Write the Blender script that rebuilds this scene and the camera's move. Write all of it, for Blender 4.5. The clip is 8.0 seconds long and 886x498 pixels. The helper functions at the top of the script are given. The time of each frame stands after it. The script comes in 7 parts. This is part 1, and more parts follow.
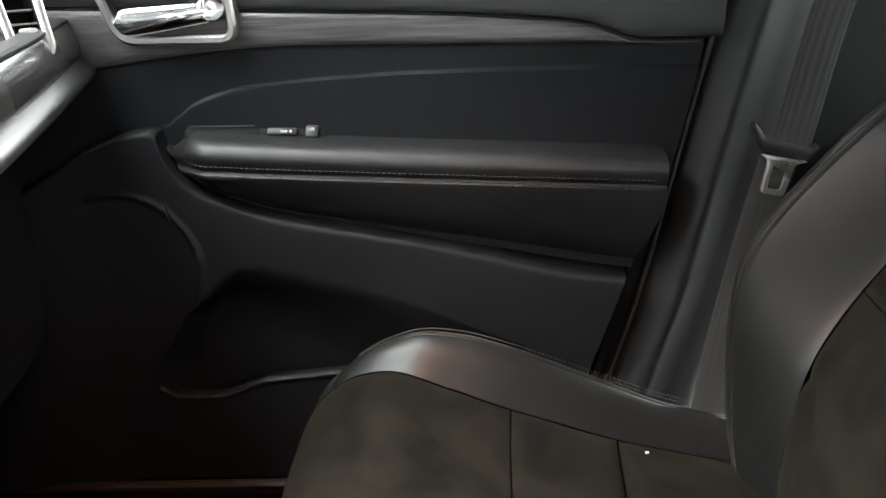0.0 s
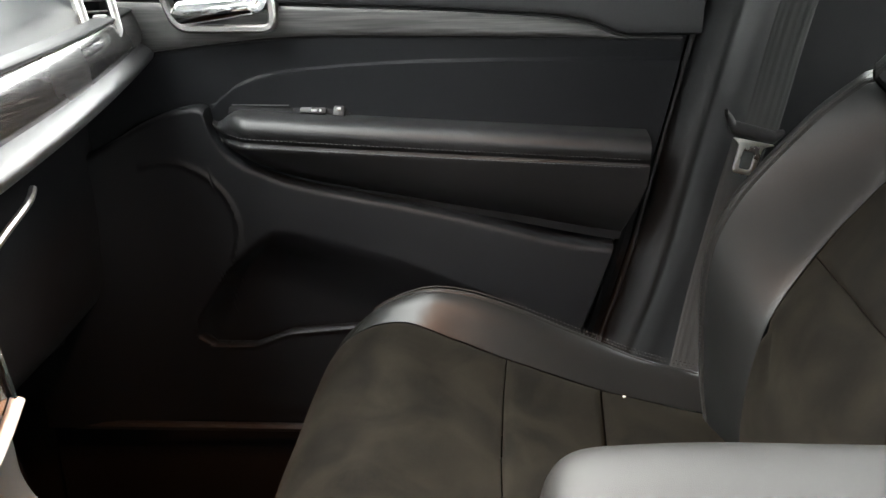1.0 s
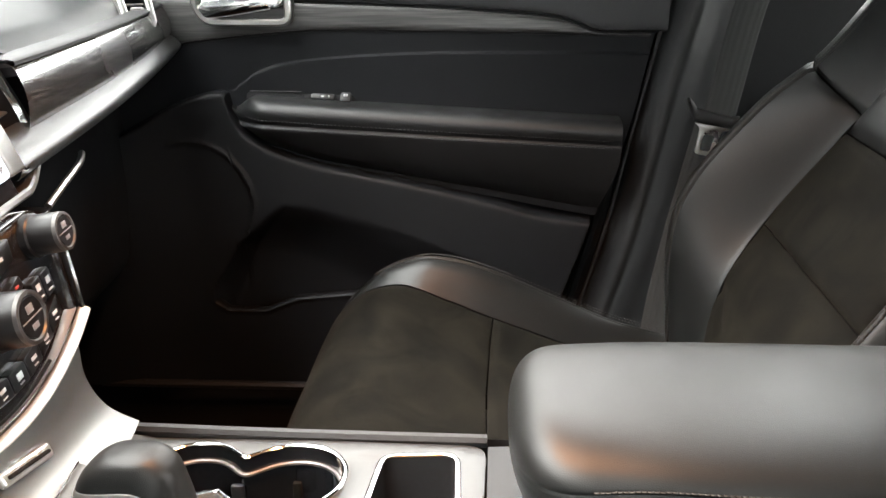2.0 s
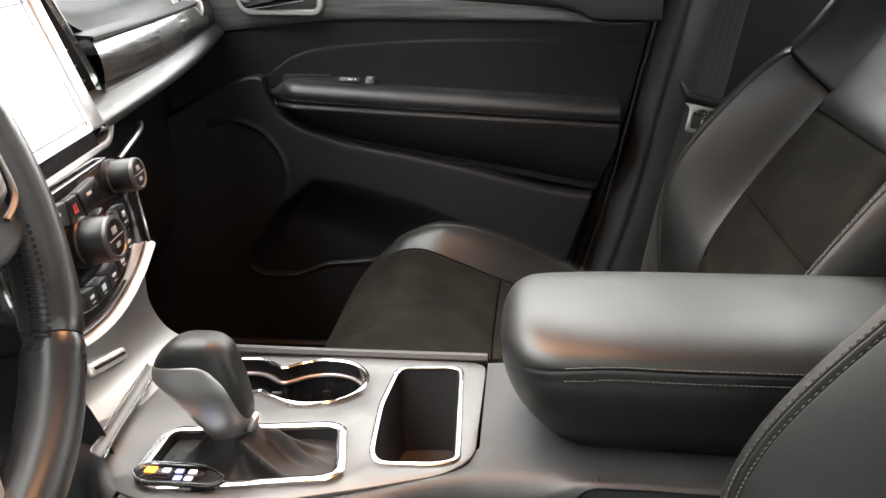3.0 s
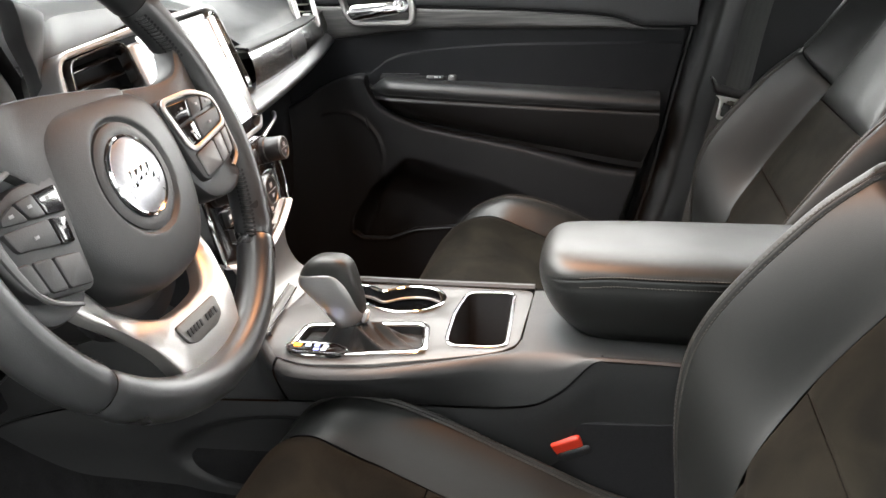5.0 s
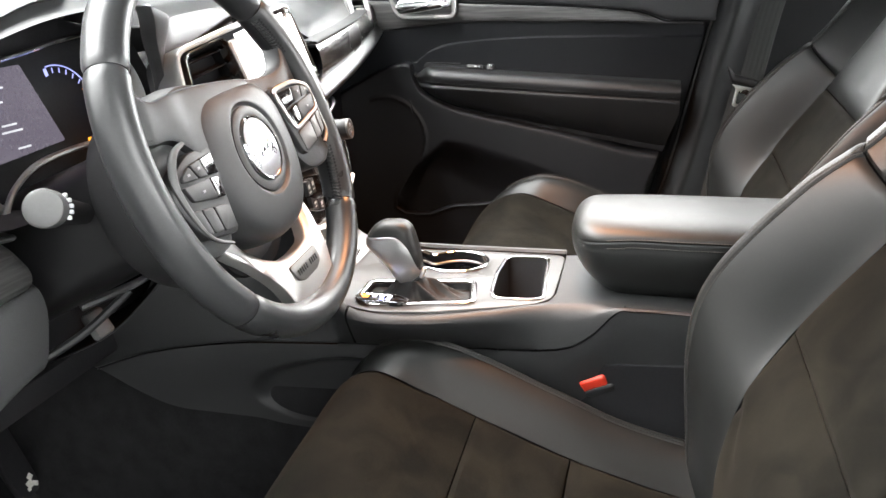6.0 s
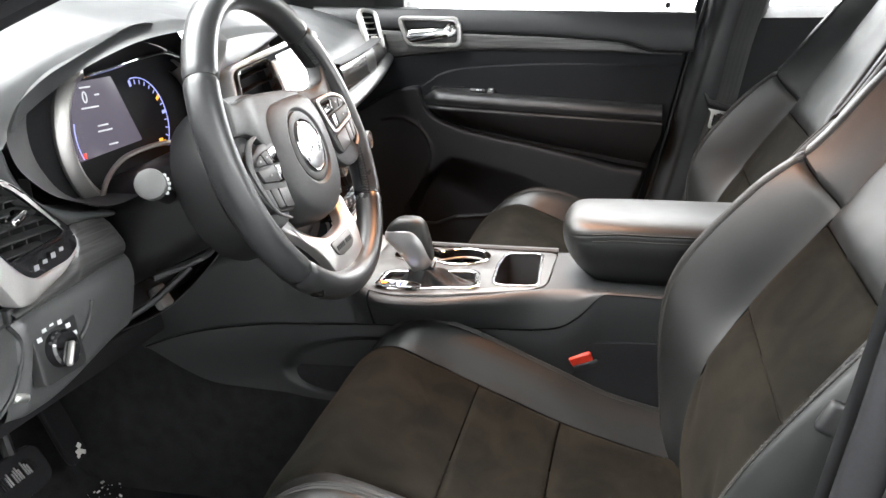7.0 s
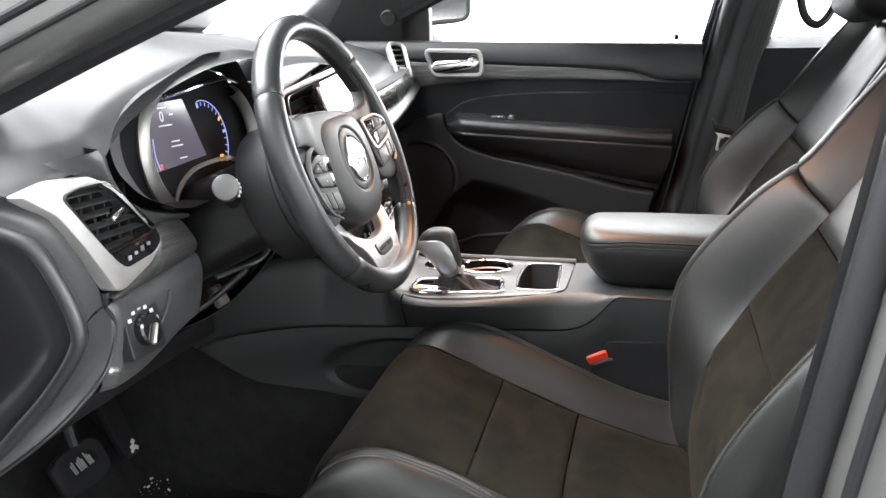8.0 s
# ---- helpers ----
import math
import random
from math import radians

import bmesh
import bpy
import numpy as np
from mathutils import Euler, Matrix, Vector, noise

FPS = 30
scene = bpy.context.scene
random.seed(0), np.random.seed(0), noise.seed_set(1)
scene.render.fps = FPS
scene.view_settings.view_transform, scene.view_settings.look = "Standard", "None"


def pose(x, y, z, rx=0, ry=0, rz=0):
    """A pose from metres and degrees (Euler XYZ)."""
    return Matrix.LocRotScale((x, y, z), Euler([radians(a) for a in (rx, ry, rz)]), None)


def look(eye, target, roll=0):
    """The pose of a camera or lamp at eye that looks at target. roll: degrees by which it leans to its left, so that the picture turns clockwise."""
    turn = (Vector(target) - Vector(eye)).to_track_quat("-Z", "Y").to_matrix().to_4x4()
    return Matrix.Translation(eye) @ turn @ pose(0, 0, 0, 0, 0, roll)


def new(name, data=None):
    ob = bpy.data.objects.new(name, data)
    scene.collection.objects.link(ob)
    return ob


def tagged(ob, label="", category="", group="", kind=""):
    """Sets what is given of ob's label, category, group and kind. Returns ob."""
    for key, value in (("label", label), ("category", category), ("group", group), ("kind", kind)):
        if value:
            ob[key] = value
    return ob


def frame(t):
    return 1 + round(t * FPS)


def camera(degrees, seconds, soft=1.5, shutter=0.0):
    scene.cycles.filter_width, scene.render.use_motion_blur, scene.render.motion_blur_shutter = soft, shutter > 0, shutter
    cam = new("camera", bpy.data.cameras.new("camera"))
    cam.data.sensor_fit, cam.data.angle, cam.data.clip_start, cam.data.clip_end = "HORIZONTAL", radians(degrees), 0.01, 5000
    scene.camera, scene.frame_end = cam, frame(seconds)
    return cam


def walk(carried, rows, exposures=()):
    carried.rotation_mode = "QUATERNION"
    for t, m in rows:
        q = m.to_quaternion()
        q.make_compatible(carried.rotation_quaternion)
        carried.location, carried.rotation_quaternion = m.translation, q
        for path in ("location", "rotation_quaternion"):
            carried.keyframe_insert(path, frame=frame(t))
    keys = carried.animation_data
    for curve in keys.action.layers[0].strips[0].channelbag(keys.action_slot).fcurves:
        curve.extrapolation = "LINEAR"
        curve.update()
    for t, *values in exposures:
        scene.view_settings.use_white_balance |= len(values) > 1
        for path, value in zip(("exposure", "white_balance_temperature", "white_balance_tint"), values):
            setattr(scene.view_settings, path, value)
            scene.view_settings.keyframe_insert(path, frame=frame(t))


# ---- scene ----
cam = camera(57.1, 8.0)
PATH = [
    (0, (0.044, 0.001, 1.29), (-0.036, 1.883, 0.617), -2.1),
    (0.5, (0.063, -0.066, 1.282), (-0.048, 1.821, 0.628), -1.6),
    (1, (0.073, -0.138, 1.274), (-0.07, 1.752, 0.636), -1.2),
    (2.5, (0.094, -0.348, 1.236), (-0.038, 1.56, 0.652), -0.2),
    (3, (0.109, -0.418, 1.229), (-0.079, 1.486, 0.647), -0.5),
    (3.5, (0.128, -0.494, 1.23), (-0.085, 1.41, 0.654), -0.5),
    (4, (0.149, -0.566, 1.237), (-0.059, 1.338, 0.662), -0.3),
    (4.5, (0.17, -0.632, 1.245), (-0.133, 1.259, 0.669), -1.0),
    (6, (0.171, -0.87, 1.285), (-0.271, 0.979, 0.662), -1.4),
    (6.5, (0.178, -0.972, 1.284), (-0.261, 0.888, 0.693), -0.9),
    (7, (0.19, -1.054, 1.285), (-0.241, 0.819, 0.731), -0.6),
    (7.5, (0.193, -1.126, 1.285), (-0.233, 0.758, 0.768), -0.6),
    (8, (0.199, -1.186, 1.276), (-0.273, 0.699, 0.803), -0.9),
]
walk(cam, [(t, look(eye, target, roll)) for t, eye, target, roll in PATH],
     [(0, 0.70, 6300, 10), (0.5, 0.70, 6320, 10), (1, 0.79, 6350, 10), (2.5, 0.42, 6450, 12), (3, 0.36, 6450, 12), (3.5, 0.44, 6450, 12), (4, 0.58, 6450, 12), (4.5, 0.46, 6450, 12), (6, 0.90, 6350, 13), (6.5, 0.75, 6320, 13), (7, 0.75, 6280, 13), (7.5, 0.80, 6250, 13), (8, 0.59, 6250, 13)])

# ---- light ----
world = bpy.data.worlds.new("world")
scene.world = world
world.use_nodes = True
wn = world.node_tree.nodes
wn["Background"].inputs[0].default_value = (0.98, 1.0, 0.955, 1)
wn["Background"].inputs[1].default_value = 16.0
scene.view_settings.exposure = 0.0


def area(name, eye, target, size_x, size_y, watts, colour):
    lamp = bpy.data.lights.new(name, "AREA")
    lamp.spread = radians(115)
    lamp.shape, lamp.size, lamp.size_y, lamp.energy, lamp.color = "RECTANGLE", size_x, size_y, watts, colour
    ob = new(name, lamp)
    ob.matrix_world = look(eye, target)
    return ob


# warm reading lamps in the roof console, lit while the door is open
area("dome_lamp", (0.02, 0.17, 1.575), (0.03, 0.17, 0.9), 0.12, 0.10, 1.2, (1, 0.42, 0.15))
area("dome_lamp", (0.02, 0.33, 1.575), (0.03, 0.33, 0.9), 0.12, 0.10, 1.2, (1, 0.42, 0.15))

# ---- materials ----
def material(name, colour, rough, metal=0.0, spread=0.25, coarse=6.0, fine=900.0, bump=0.15, grain="noise", sheen=0.0, coat=0.0, rough_spread=0.08, emit=None, specular=0.5):
    """Base colour with broad and fine variation, uneven gloss and a fine relief; sizes in cycles per metre."""
    m = bpy.data.materials.new(name)
    m.use_nodes = True
    n, link = m.node_tree.nodes, m.node_tree.links.new
    b = n["Principled BSDF"]
    tc = n.new("ShaderNodeTexCoord")
    big, small = n.new("ShaderNodeTexNoise"), n.new("ShaderNodeTexNoise")
    big.inputs["Scale"].default_value, big.inputs["Detail"].default_value = coarse, 4
    small.inputs["Scale"].default_value, small.inputs["Detail"].default_value = fine * 0.35, 2
    add = n.new("ShaderNodeMath")
    add.operation = "ADD"
    ramp = n.new("ShaderNodeMapRange")
    ramp.inputs[1].default_value, ramp.inputs[2].default_value = 0.6, 1.4
    ramp.inputs[3].default_value, ramp.inputs[4].default_value = 1 - spread, 1 + spread
    vec = n.new("ShaderNodeVectorMath")
    vec.operation = "SCALE"
    vec.inputs[0].default_value = colour
    link(tc.outputs["Object"], big.inputs["Vector"])
    link(tc.outputs["Object"], small.inputs["Vector"])
    link(big.outputs[0], add.inputs[0])
    link(small.outputs[0], add.inputs[1])
    link(add.outputs[0], ramp.inputs[0])
    link(ramp.outputs[0], vec.inputs["Scale"])
    link(vec.outputs[0], b.inputs["Base Color"])
    rr = n.new("ShaderNodeMapRange")
    rr.inputs[1].default_value, rr.inputs[2].default_value = 0.3, 0.7
    rr.inputs[3].default_value, rr.inputs[4].default_value = max(0.02, rough - rough_spread), min(1, rough + rough_spread)
    link(big.outputs[0], rr.inputs[0])
    link(rr.outputs[0], b.inputs["Roughness"])
    b.inputs["Metallic"].default_value = metal
    b.inputs["Specular IOR Level"].default_value = specular
    b.inputs["Sheen Weight"].default_value = sheen
    b.inputs["Sheen Roughness"].default_value = 0.5
    b.inputs["Coat Weight"].default_value = coat
    if bump:
        if grain == "cells":
            t = n.new("ShaderNodeTexVoronoi")
            t.inputs["Scale"].default_value = fine
            out = t.outputs["Distance"]
        else:
            t = n.new("ShaderNodeTexNoise")
            t.inputs["Scale"].default_value, t.inputs["Detail"].default_value = fine, 3
            out = t.outputs[0]
        link(tc.outputs["Object"], t.inputs["Vector"])
        bp = n.new("ShaderNodeBump")
        bp.inputs["Strength"].default_value, bp.inputs["Distance"].default_value = bump, 0.0006
        link(out, bp.inputs["Height"])
        link(bp.outputs[0], b.inputs["Normal"])
    if emit:
        b.inputs["Emission Color"].default_value = (*emit[:3], 1)
        b.inputs["Emission Strength"].default_value = emit[3]
    return m


def grained(name, dark, light, rough, axis, scale, coat=0.12):
    """Dark open-pore wood: long streaks along one axis under a thin lacquer."""
    m = material(name, dark, rough, bump=0.0, coat=coat)
    n, link = m.node_tree.nodes, m.node_tree.links.new
    b = n["Principled BSDF"]
    tc, mp, w, ramp = n.new("ShaderNodeTexCoord"), n.new("ShaderNodeMapping"), n.new("ShaderNodeTexNoise"), n.new("ShaderNodeValToRGB")
    s = [scale] * 3
    s[axis] = scale * 0.035
    mp.inputs["Scale"].default_value = s
    w.inputs["Scale"].default_value, w.inputs["Detail"].default_value, w.inputs["Distortion"].default_value = 1.0, 5, 0.6
    ramp.color_ramp.elements[0].position, ramp.color_ramp.elements[1].position = 0.38, 0.66
    ramp.color_ramp.elements[0].color, ramp.color_ramp.elements[1].color = (*dark, 1), (*light, 1)
    link(tc.outputs["Object"], mp.inputs[0])
    link(mp.outputs[0], w.inputs["Vector"])
    link(w.outputs[0], ramp.inputs[0])
    link(ramp.outputs[0], b.inputs["Base Color"])
    bp = n.new("ShaderNodeBump")
    bp.inputs["Strength"].default_value, bp.inputs["Distance"].default_value = 0.25, 0.0008
    link(w.outputs[0], bp.inputs["Height"])
    link(bp.outputs[0], b.inputs["Normal"])
    return m


def suede(name, dark, light):
    """Napped suede: brushed patches of two tones with soft edges, over a very fine pile."""
    m = material(name, dark, 0.95, bump=0.35, fine=1800, rough_spread=0.04, specular=0.12)
    n, link = m.node_tree.nodes, m.node_tree.links.new
    b = n["Principled BSDF"]
    tc, w, fine, mix, ramp = n.new("ShaderNodeTexCoord"), n.new("ShaderNodeTexNoise"), n.new("ShaderNodeTexNoise"), n.new("ShaderNodeMath"), n.new("ShaderNodeValToRGB")
    w.inputs["Scale"].default_value, w.inputs["Detail"].default_value, w.inputs["Distortion"].default_value = 13.0, 5, 1.1
    fine.inputs["Scale"].default_value, fine.inputs["Detail"].default_value = 420.0, 3
    mix.operation = "MULTIPLY_ADD"
    mix.inputs[1].default_value = 0.22
    ramp.color_ramp.elements[0].position, ramp.color_ramp.elements[1].position = 0.44, 0.78
    ramp.color_ramp.elements[0].color, ramp.color_ramp.elements[1].color = (*dark, 1), (*light, 1)
    link(tc.outputs["Object"], w.inputs["Vector"])
    link(tc.outputs["Object"], fine.inputs["Vector"])
    link(fine.outputs[0], mix.inputs[0])
    link(w.outputs[0], mix.inputs[2])
    link(mix.outputs[0], ramp.inputs[0])
    link(ramp.outputs[0], b.inputs["Base Color"])
    b.inputs["Sheen Weight"].default_value, b.inputs["Sheen Roughness"].default_value = 0.018, 0.5
    b.inputs["Sheen Tint"].default_value = (0.95, 0.88, 0.66, 1)
    return m


def glass(name, tint=(1, 1, 1)):
    m = bpy.data.materials.new(name)
    m.use_nodes = True
    n, link = m.node_tree.nodes, m.node_tree.links.new
    n.remove(n["Principled BSDF"])
    t, g, mix, f = n.new("ShaderNodeBsdfTransparent"), n.new("ShaderNodeBsdfGlossy"), n.new("ShaderNodeMixShader"), n.new("ShaderNodeFresnel")
    t.inputs[0].default_value = (*tint, 1)
    g.inputs["Roughness"].default_value = 0.02
    link(f.outputs[0], mix.inputs[0])
    link(t.outputs[0], mix.inputs[1])
    link(g.outputs[0], mix.inputs[2])
    link(mix.outputs[0], n["Material Output"].inputs[0])
    return m


LEATHER = material("black_leather", (0.0090, 0.0097, 0.0092), 0.44, spread=0.2, coarse=9, fine=1500, bump=0.16, grain="cells", rough_spread=0.05, specular=0.42)
RIM_LEATHER = material("smooth_wheel_leather", (0.0208, 0.02145, 0.0221), 0.34, spread=0.2, coarse=14, fine=1300, bump=0.12, grain="cells")
SUEDE = suede("dark_suede", (0.0030, 0.0027, 0.0020), (0.0112, 0.0100, 0.0072))
DASH_SOFT = material("soft_grained_dash", (0.0468, 0.0481, 0.0494), 0.36, spread=0.15, coarse=5, fine=1500, bump=0.3, grain="cells", specular=0.85)
SOFT = material("soft_black_plastic", (0.0195, 0.02015, 0.0208), 0.46, spread=0.18, coarse=5, fine=1500, bump=0.22, grain="cells")
KNEE_SOFT = material("lower_dash_plastic", (0.047, 0.0475, 0.0485), 0.42, spread=0.18, coarse=5, fine=1500, bump=0.25, grain="cells", specular=0.5)
CONSOLE_SOFT = material("console_soft_plastic", (0.0205, 0.0212, 0.0217), 0.46, spread=0.18, coarse=5, fine=1500, bump=0.25, grain="cells", specular=0.42)
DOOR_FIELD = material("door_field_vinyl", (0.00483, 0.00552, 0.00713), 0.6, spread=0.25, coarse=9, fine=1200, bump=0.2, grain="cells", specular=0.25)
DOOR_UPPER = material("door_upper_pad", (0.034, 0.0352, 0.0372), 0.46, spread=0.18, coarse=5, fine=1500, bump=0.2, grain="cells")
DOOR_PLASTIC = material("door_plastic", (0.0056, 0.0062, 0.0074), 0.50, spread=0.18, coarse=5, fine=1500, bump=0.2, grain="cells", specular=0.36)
DOOR_VINYL = material("door_vinyl", (0.01625, 0.0169, 0.01755), 0.42, spread=0.2, coarse=8, fine=1200, bump=0.22, grain="cells")
PILLAR_TRIM = material("pillar_trim_plastic", (0.0135, 0.0142, 0.0148), 0.50, spread=0.15, coarse=5, fine=1500, bump=0.2, grain="cells", specular=0.42)
SHELL_BLACK = material("matt_black_plastic", (0.0143, 0.0143, 0.01495), 0.50, spread=0.2, coarse=7, fine=900, bump=0.2)
SHROUD = material("smooth_shroud_plastic", (0.0085, 0.0085, 0.009), 0.34, spread=0.2, coarse=7, fine=900, bump=0.12, specular=0.4)
DEEP = material("dull_black_plastic", (0.0135, 0.0135, 0.0147), 0.72, spread=0.2, bump=0.1, specular=0.16)
CARPET = material("black_carpet", (0.020, 0.020, 0.021), 1.0, spread=0.5, coarse=30, fine=2500, bump=0.9, specular=0.08)
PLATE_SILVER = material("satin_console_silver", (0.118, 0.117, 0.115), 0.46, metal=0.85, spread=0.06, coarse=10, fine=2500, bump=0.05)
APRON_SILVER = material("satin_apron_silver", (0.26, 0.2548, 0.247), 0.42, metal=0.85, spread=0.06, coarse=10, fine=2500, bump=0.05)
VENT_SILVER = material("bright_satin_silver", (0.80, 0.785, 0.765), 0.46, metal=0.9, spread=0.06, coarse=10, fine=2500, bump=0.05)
KNOB_METAL = material("satin_knob_metal", (0.44, 0.435, 0.43), 0.34, metal=0.85, spread=0.06, coarse=10, fine=2500, bump=0.05)
STEEL = material("bare_steel", (0.806, 0.806, 0.78), 0.32, metal=0.9, spread=0.1, coarse=40, fine=2500, bump=0.05)
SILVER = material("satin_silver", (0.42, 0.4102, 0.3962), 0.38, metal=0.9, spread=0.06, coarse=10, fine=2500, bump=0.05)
DARK_SILVER = material("dark_satin_metal", (0.405, 0.3915, 0.378), 0.38, metal=0.8, spread=0.08, coarse=10, fine=2500, bump=0.05)
DULL_TRIM = material("dull_dark_metal", (0.115, 0.112, 0.108), 0.42, metal=0.8, spread=0.08, coarse=10, fine=2500, bump=0.05)
BOOT_LEATHER = material("soft_boot_leather", (0.0068, 0.0068, 0.007), 0.55, spread=0.3, coarse=20, fine=1500, bump=0.2, grain="cells", specular=0.32)
BEZEL_CHROME = material("bright_bezel_chrome", (0.62, 0.62, 0.62), 0.20, metal=1.0, spread=0.03, bump=0.0, rough_spread=0.05)
CHROME = material("chrome", (0.885, 0.8968, 0.9), 0.10, metal=1.0, spread=0.03, bump=0.0, rough_spread=0.03)
GLOSS = material("piano_black", (0.013, 0.013, 0.0143), 0.10, spread=0.1, bump=0.0, coat=0.4, rough_spread=0.04)
WOOD_DARK = grained("dark_open_pore_wood", (0.0442, 0.04355, 0.0429), (0.1014, 0.0988, 0.0962), 0.38, 0, 260)
WOOD_DASH = grained("dark_open_pore_wood_dash", (0.0234, 0.0221, 0.0221), (0.0624, 0.0585, 0.0559), 0.25, 1, 260, 0.5)
WOOD_SIDE = grained("dark_open_pore_wood_side", (0.026, 0.0257, 0.0255), (0.075, 0.074, 0.0735), 0.38, 1, 260)
WEBBING = material("seat_belt_webbing", (0.039, 0.04095, 0.039), 0.75, spread=0.15, coarse=20, fine=2200, bump=0.5)
THREAD = material("grey_thread", (0.036, 0.033, 0.029), 0.8, bump=0.0)
RUBBER = material("black_rubber", (0.0143, 0.0143, 0.0156), 0.62, spread=0.2, bump=0.2, specular=0.18)
SOFT_GREY = material("mid_grey_plastic", (0.0715, 0.0715, 0.0715), 0.42, spread=0.08, bump=0.1)
MARK_DIM = material("grey_marking", (0.208, 0.208, 0.2145), 0.5, spread=0.05, bump=0.0)
BADGE = material("brushed_badge", (0.405, 0.405, 0.42), 0.30, metal=0.95, spread=0.1, coarse=30, fine=900, bump=0.2)
PAINT = material("grey_car_paint", (0.082, 0.081, 0.080), 0.3, metal=0.2, spread=0.03, coarse=4, fine=3000, bump=0.02, coat=0.6)
HEADLINER = material("dark_grey_headliner", (0.09, 0.09, 0.088), 0.95, spread=0.08, fine=1800, bump=0.4)
RED = material("red_plastic", (0.72, 0.045, 0.02), 0.4, spread=0.06, bump=0.05, rough_spread=0.05)
MARK = material("white_marking", (0.55, 0.56, 0.57), 0.5, spread=0.05, bump=0.0)
DEBRIS = material("dry_salt_crumbs", (0.55, 0.54, 0.5), 0.9, spread=0.3, bump=0.0)
FLOOR_OUT = material("hall_floor", (0.09, 0.09, 0.089), 0.5, spread=0.1, coarse=1.5, fine=200, bump=0.1)
BLOCK_TOP = material("top_light_block", (0.20, 0.20, 0.198), 0.9, spread=0.05, coarse=1.0, fine=120, bump=0.1)
BLOCK_SIDE = material("side_light_block", (0.34, 0.34, 0.34), 0.85, spread=0.04, coarse=1.2, fine=150, bump=0.1)
SCREEN_ON = material("lit_white_screen", (0.02, 0.02, 0.02), 0.12, bump=0.0, emit=(0.95, 0.98, 1.0, 1.25))
CLUSTER_ON = material("lit_cluster_display", (0.02, 0.02, 0.02), 0.15, bump=0.0, emit=(0.085, 0.075, 0.095, 1.0))
GLOW_WHITE = material("display_white", (0.02, 0.02, 0.02), 0.3, bump=0.0, emit=(0.8, 0.82, 0.85, 0.55))
GLOW_BLUE = material("display_blue", (0.02, 0.02, 0.02), 0.3, bump=0.0, emit=(0.42, 0.46, 1.0, 0.8))
GLOW_AMBER = material("display_amber", (0.02, 0.02, 0.02), 0.3, bump=0.0, emit=(1.0, 0.36, 0.02, 1.3))
LAMP_WHITE = material("indicator_white", (0.02, 0.02, 0.02), 0.3, bump=0.0, emit=(0.8, 0.82, 0.9, 2.2))
LAMP_BLUE = material("indicator_blue", (0.02, 0.02, 0.02), 0.3, bump=0.0, emit=(0.42, 0.46, 1.0, 2.4))
LAMP_AMBER = material("indicator_amber", (0.02, 0.02, 0.02), 0.3, bump=0.0, emit=(1.0, 0.36, 0.02, 4.0))
GLOW_RED = material("display_red", (0.02, 0.02, 0.02), 0.3, bump=0.0, emit=(0.8, 0.06, 0.03, 0.7))
GLASS = glass("window_glass")


# ---- shaping tools ----
def thing(name, label, category, at=(0, 0, 0), kind="", group=""):
    ob = new(name)
    ob.empty_display_size = 0.05
    ob.location = at
    return tagged(ob, label, category, group, kind)


def part(name, bm, mat, parent, label="", bend=38, data=None):
    """Links a bmesh, built in world metres, as one mesh object under a thing or part."""
    me = bpy.data.meshes.new(name)
    bmesh.ops.recalc_face_normals(bm, faces=bm.faces[:])
    bm.to_mesh(me)
    bm.free()
    me.polygons.foreach_set("use_smooth", [True] * len(me.polygons))
    me.set_sharp_from_angle(angle=radians(bend))
    me.materials.append(mat)
    ob = new(name, me)
    if parent:
        root = parent
        while root.parent:
            root = root.parent
        top = Vector(root.location)
        me.transform(Matrix.Translation(-top))
        ob.parent = parent
    if label:
        ob["label"] = label
    return ob


def lerp(a, b, t):
    return a + (b - a) * t


def smooth(a, b, t):
    t = min(1, max(0, (t - a) / (b - a)))
    return t * t * (3 - 2 * t)


def spline(points, t):
    """A smooth curve through points (tuples of any length), t from 0 to 1."""
    n = len(points) - 1
    s = min(max(t, 0), 1) * n
    i = min(int(s), n - 1)
    f = s - i
    p0, p1, p2, p3 = points[max(i - 1, 0)], points[i], points[i + 1], points[min(i + 2, n)]
    return tuple(0.5 * (2 * b + (c - a) * f + (2 * a - 5 * b + 4 * c - d) * f * f + (3 * b - a - 3 * c + d) * f ** 3) for a, b, c, d in zip(p0, p1, p2, p3))


CURVES = {}


def curve_at(points, x):
    """The value at x of a smooth curve through (x, value) points in rising order."""
    key = tuple(points)
    if key not in CURVES:
        n = 24 * (len(points) - 1)
        CURVES[key] = np.array([spline(points, i / n) for i in range(n + 1)])
    c = CURVES[key]
    return float(np.interp(x, c[:, 0], c[:, 1]))


def surf(f, nu, nv, wrap=False, bm=None):
    """A sheet of quads over f(u, v), u and v from 0 to 1; wrap joins u's ends."""
    bm = bm or bmesh.new()
    cols = nu if wrap else nu + 1
    rows = [[bm.verts.new(f(i / nu, j / nv)) for i in range(cols)] for j in range(nv + 1)]
    for j in range(nv):
        for i in range(nu):
            k = (i + 1) % cols
            bm.faces.new((rows[j][i], rows[j][k], rows[j + 1][k], rows[j + 1][i]))
    return bm


def capped(bm):
    """Closes open ends."""
    edges = [e for e in bm.edges if e.is_boundary]
    if edges:
        bmesh.ops.holes_fill(bm, edges=edges, sides=0)
    return bm


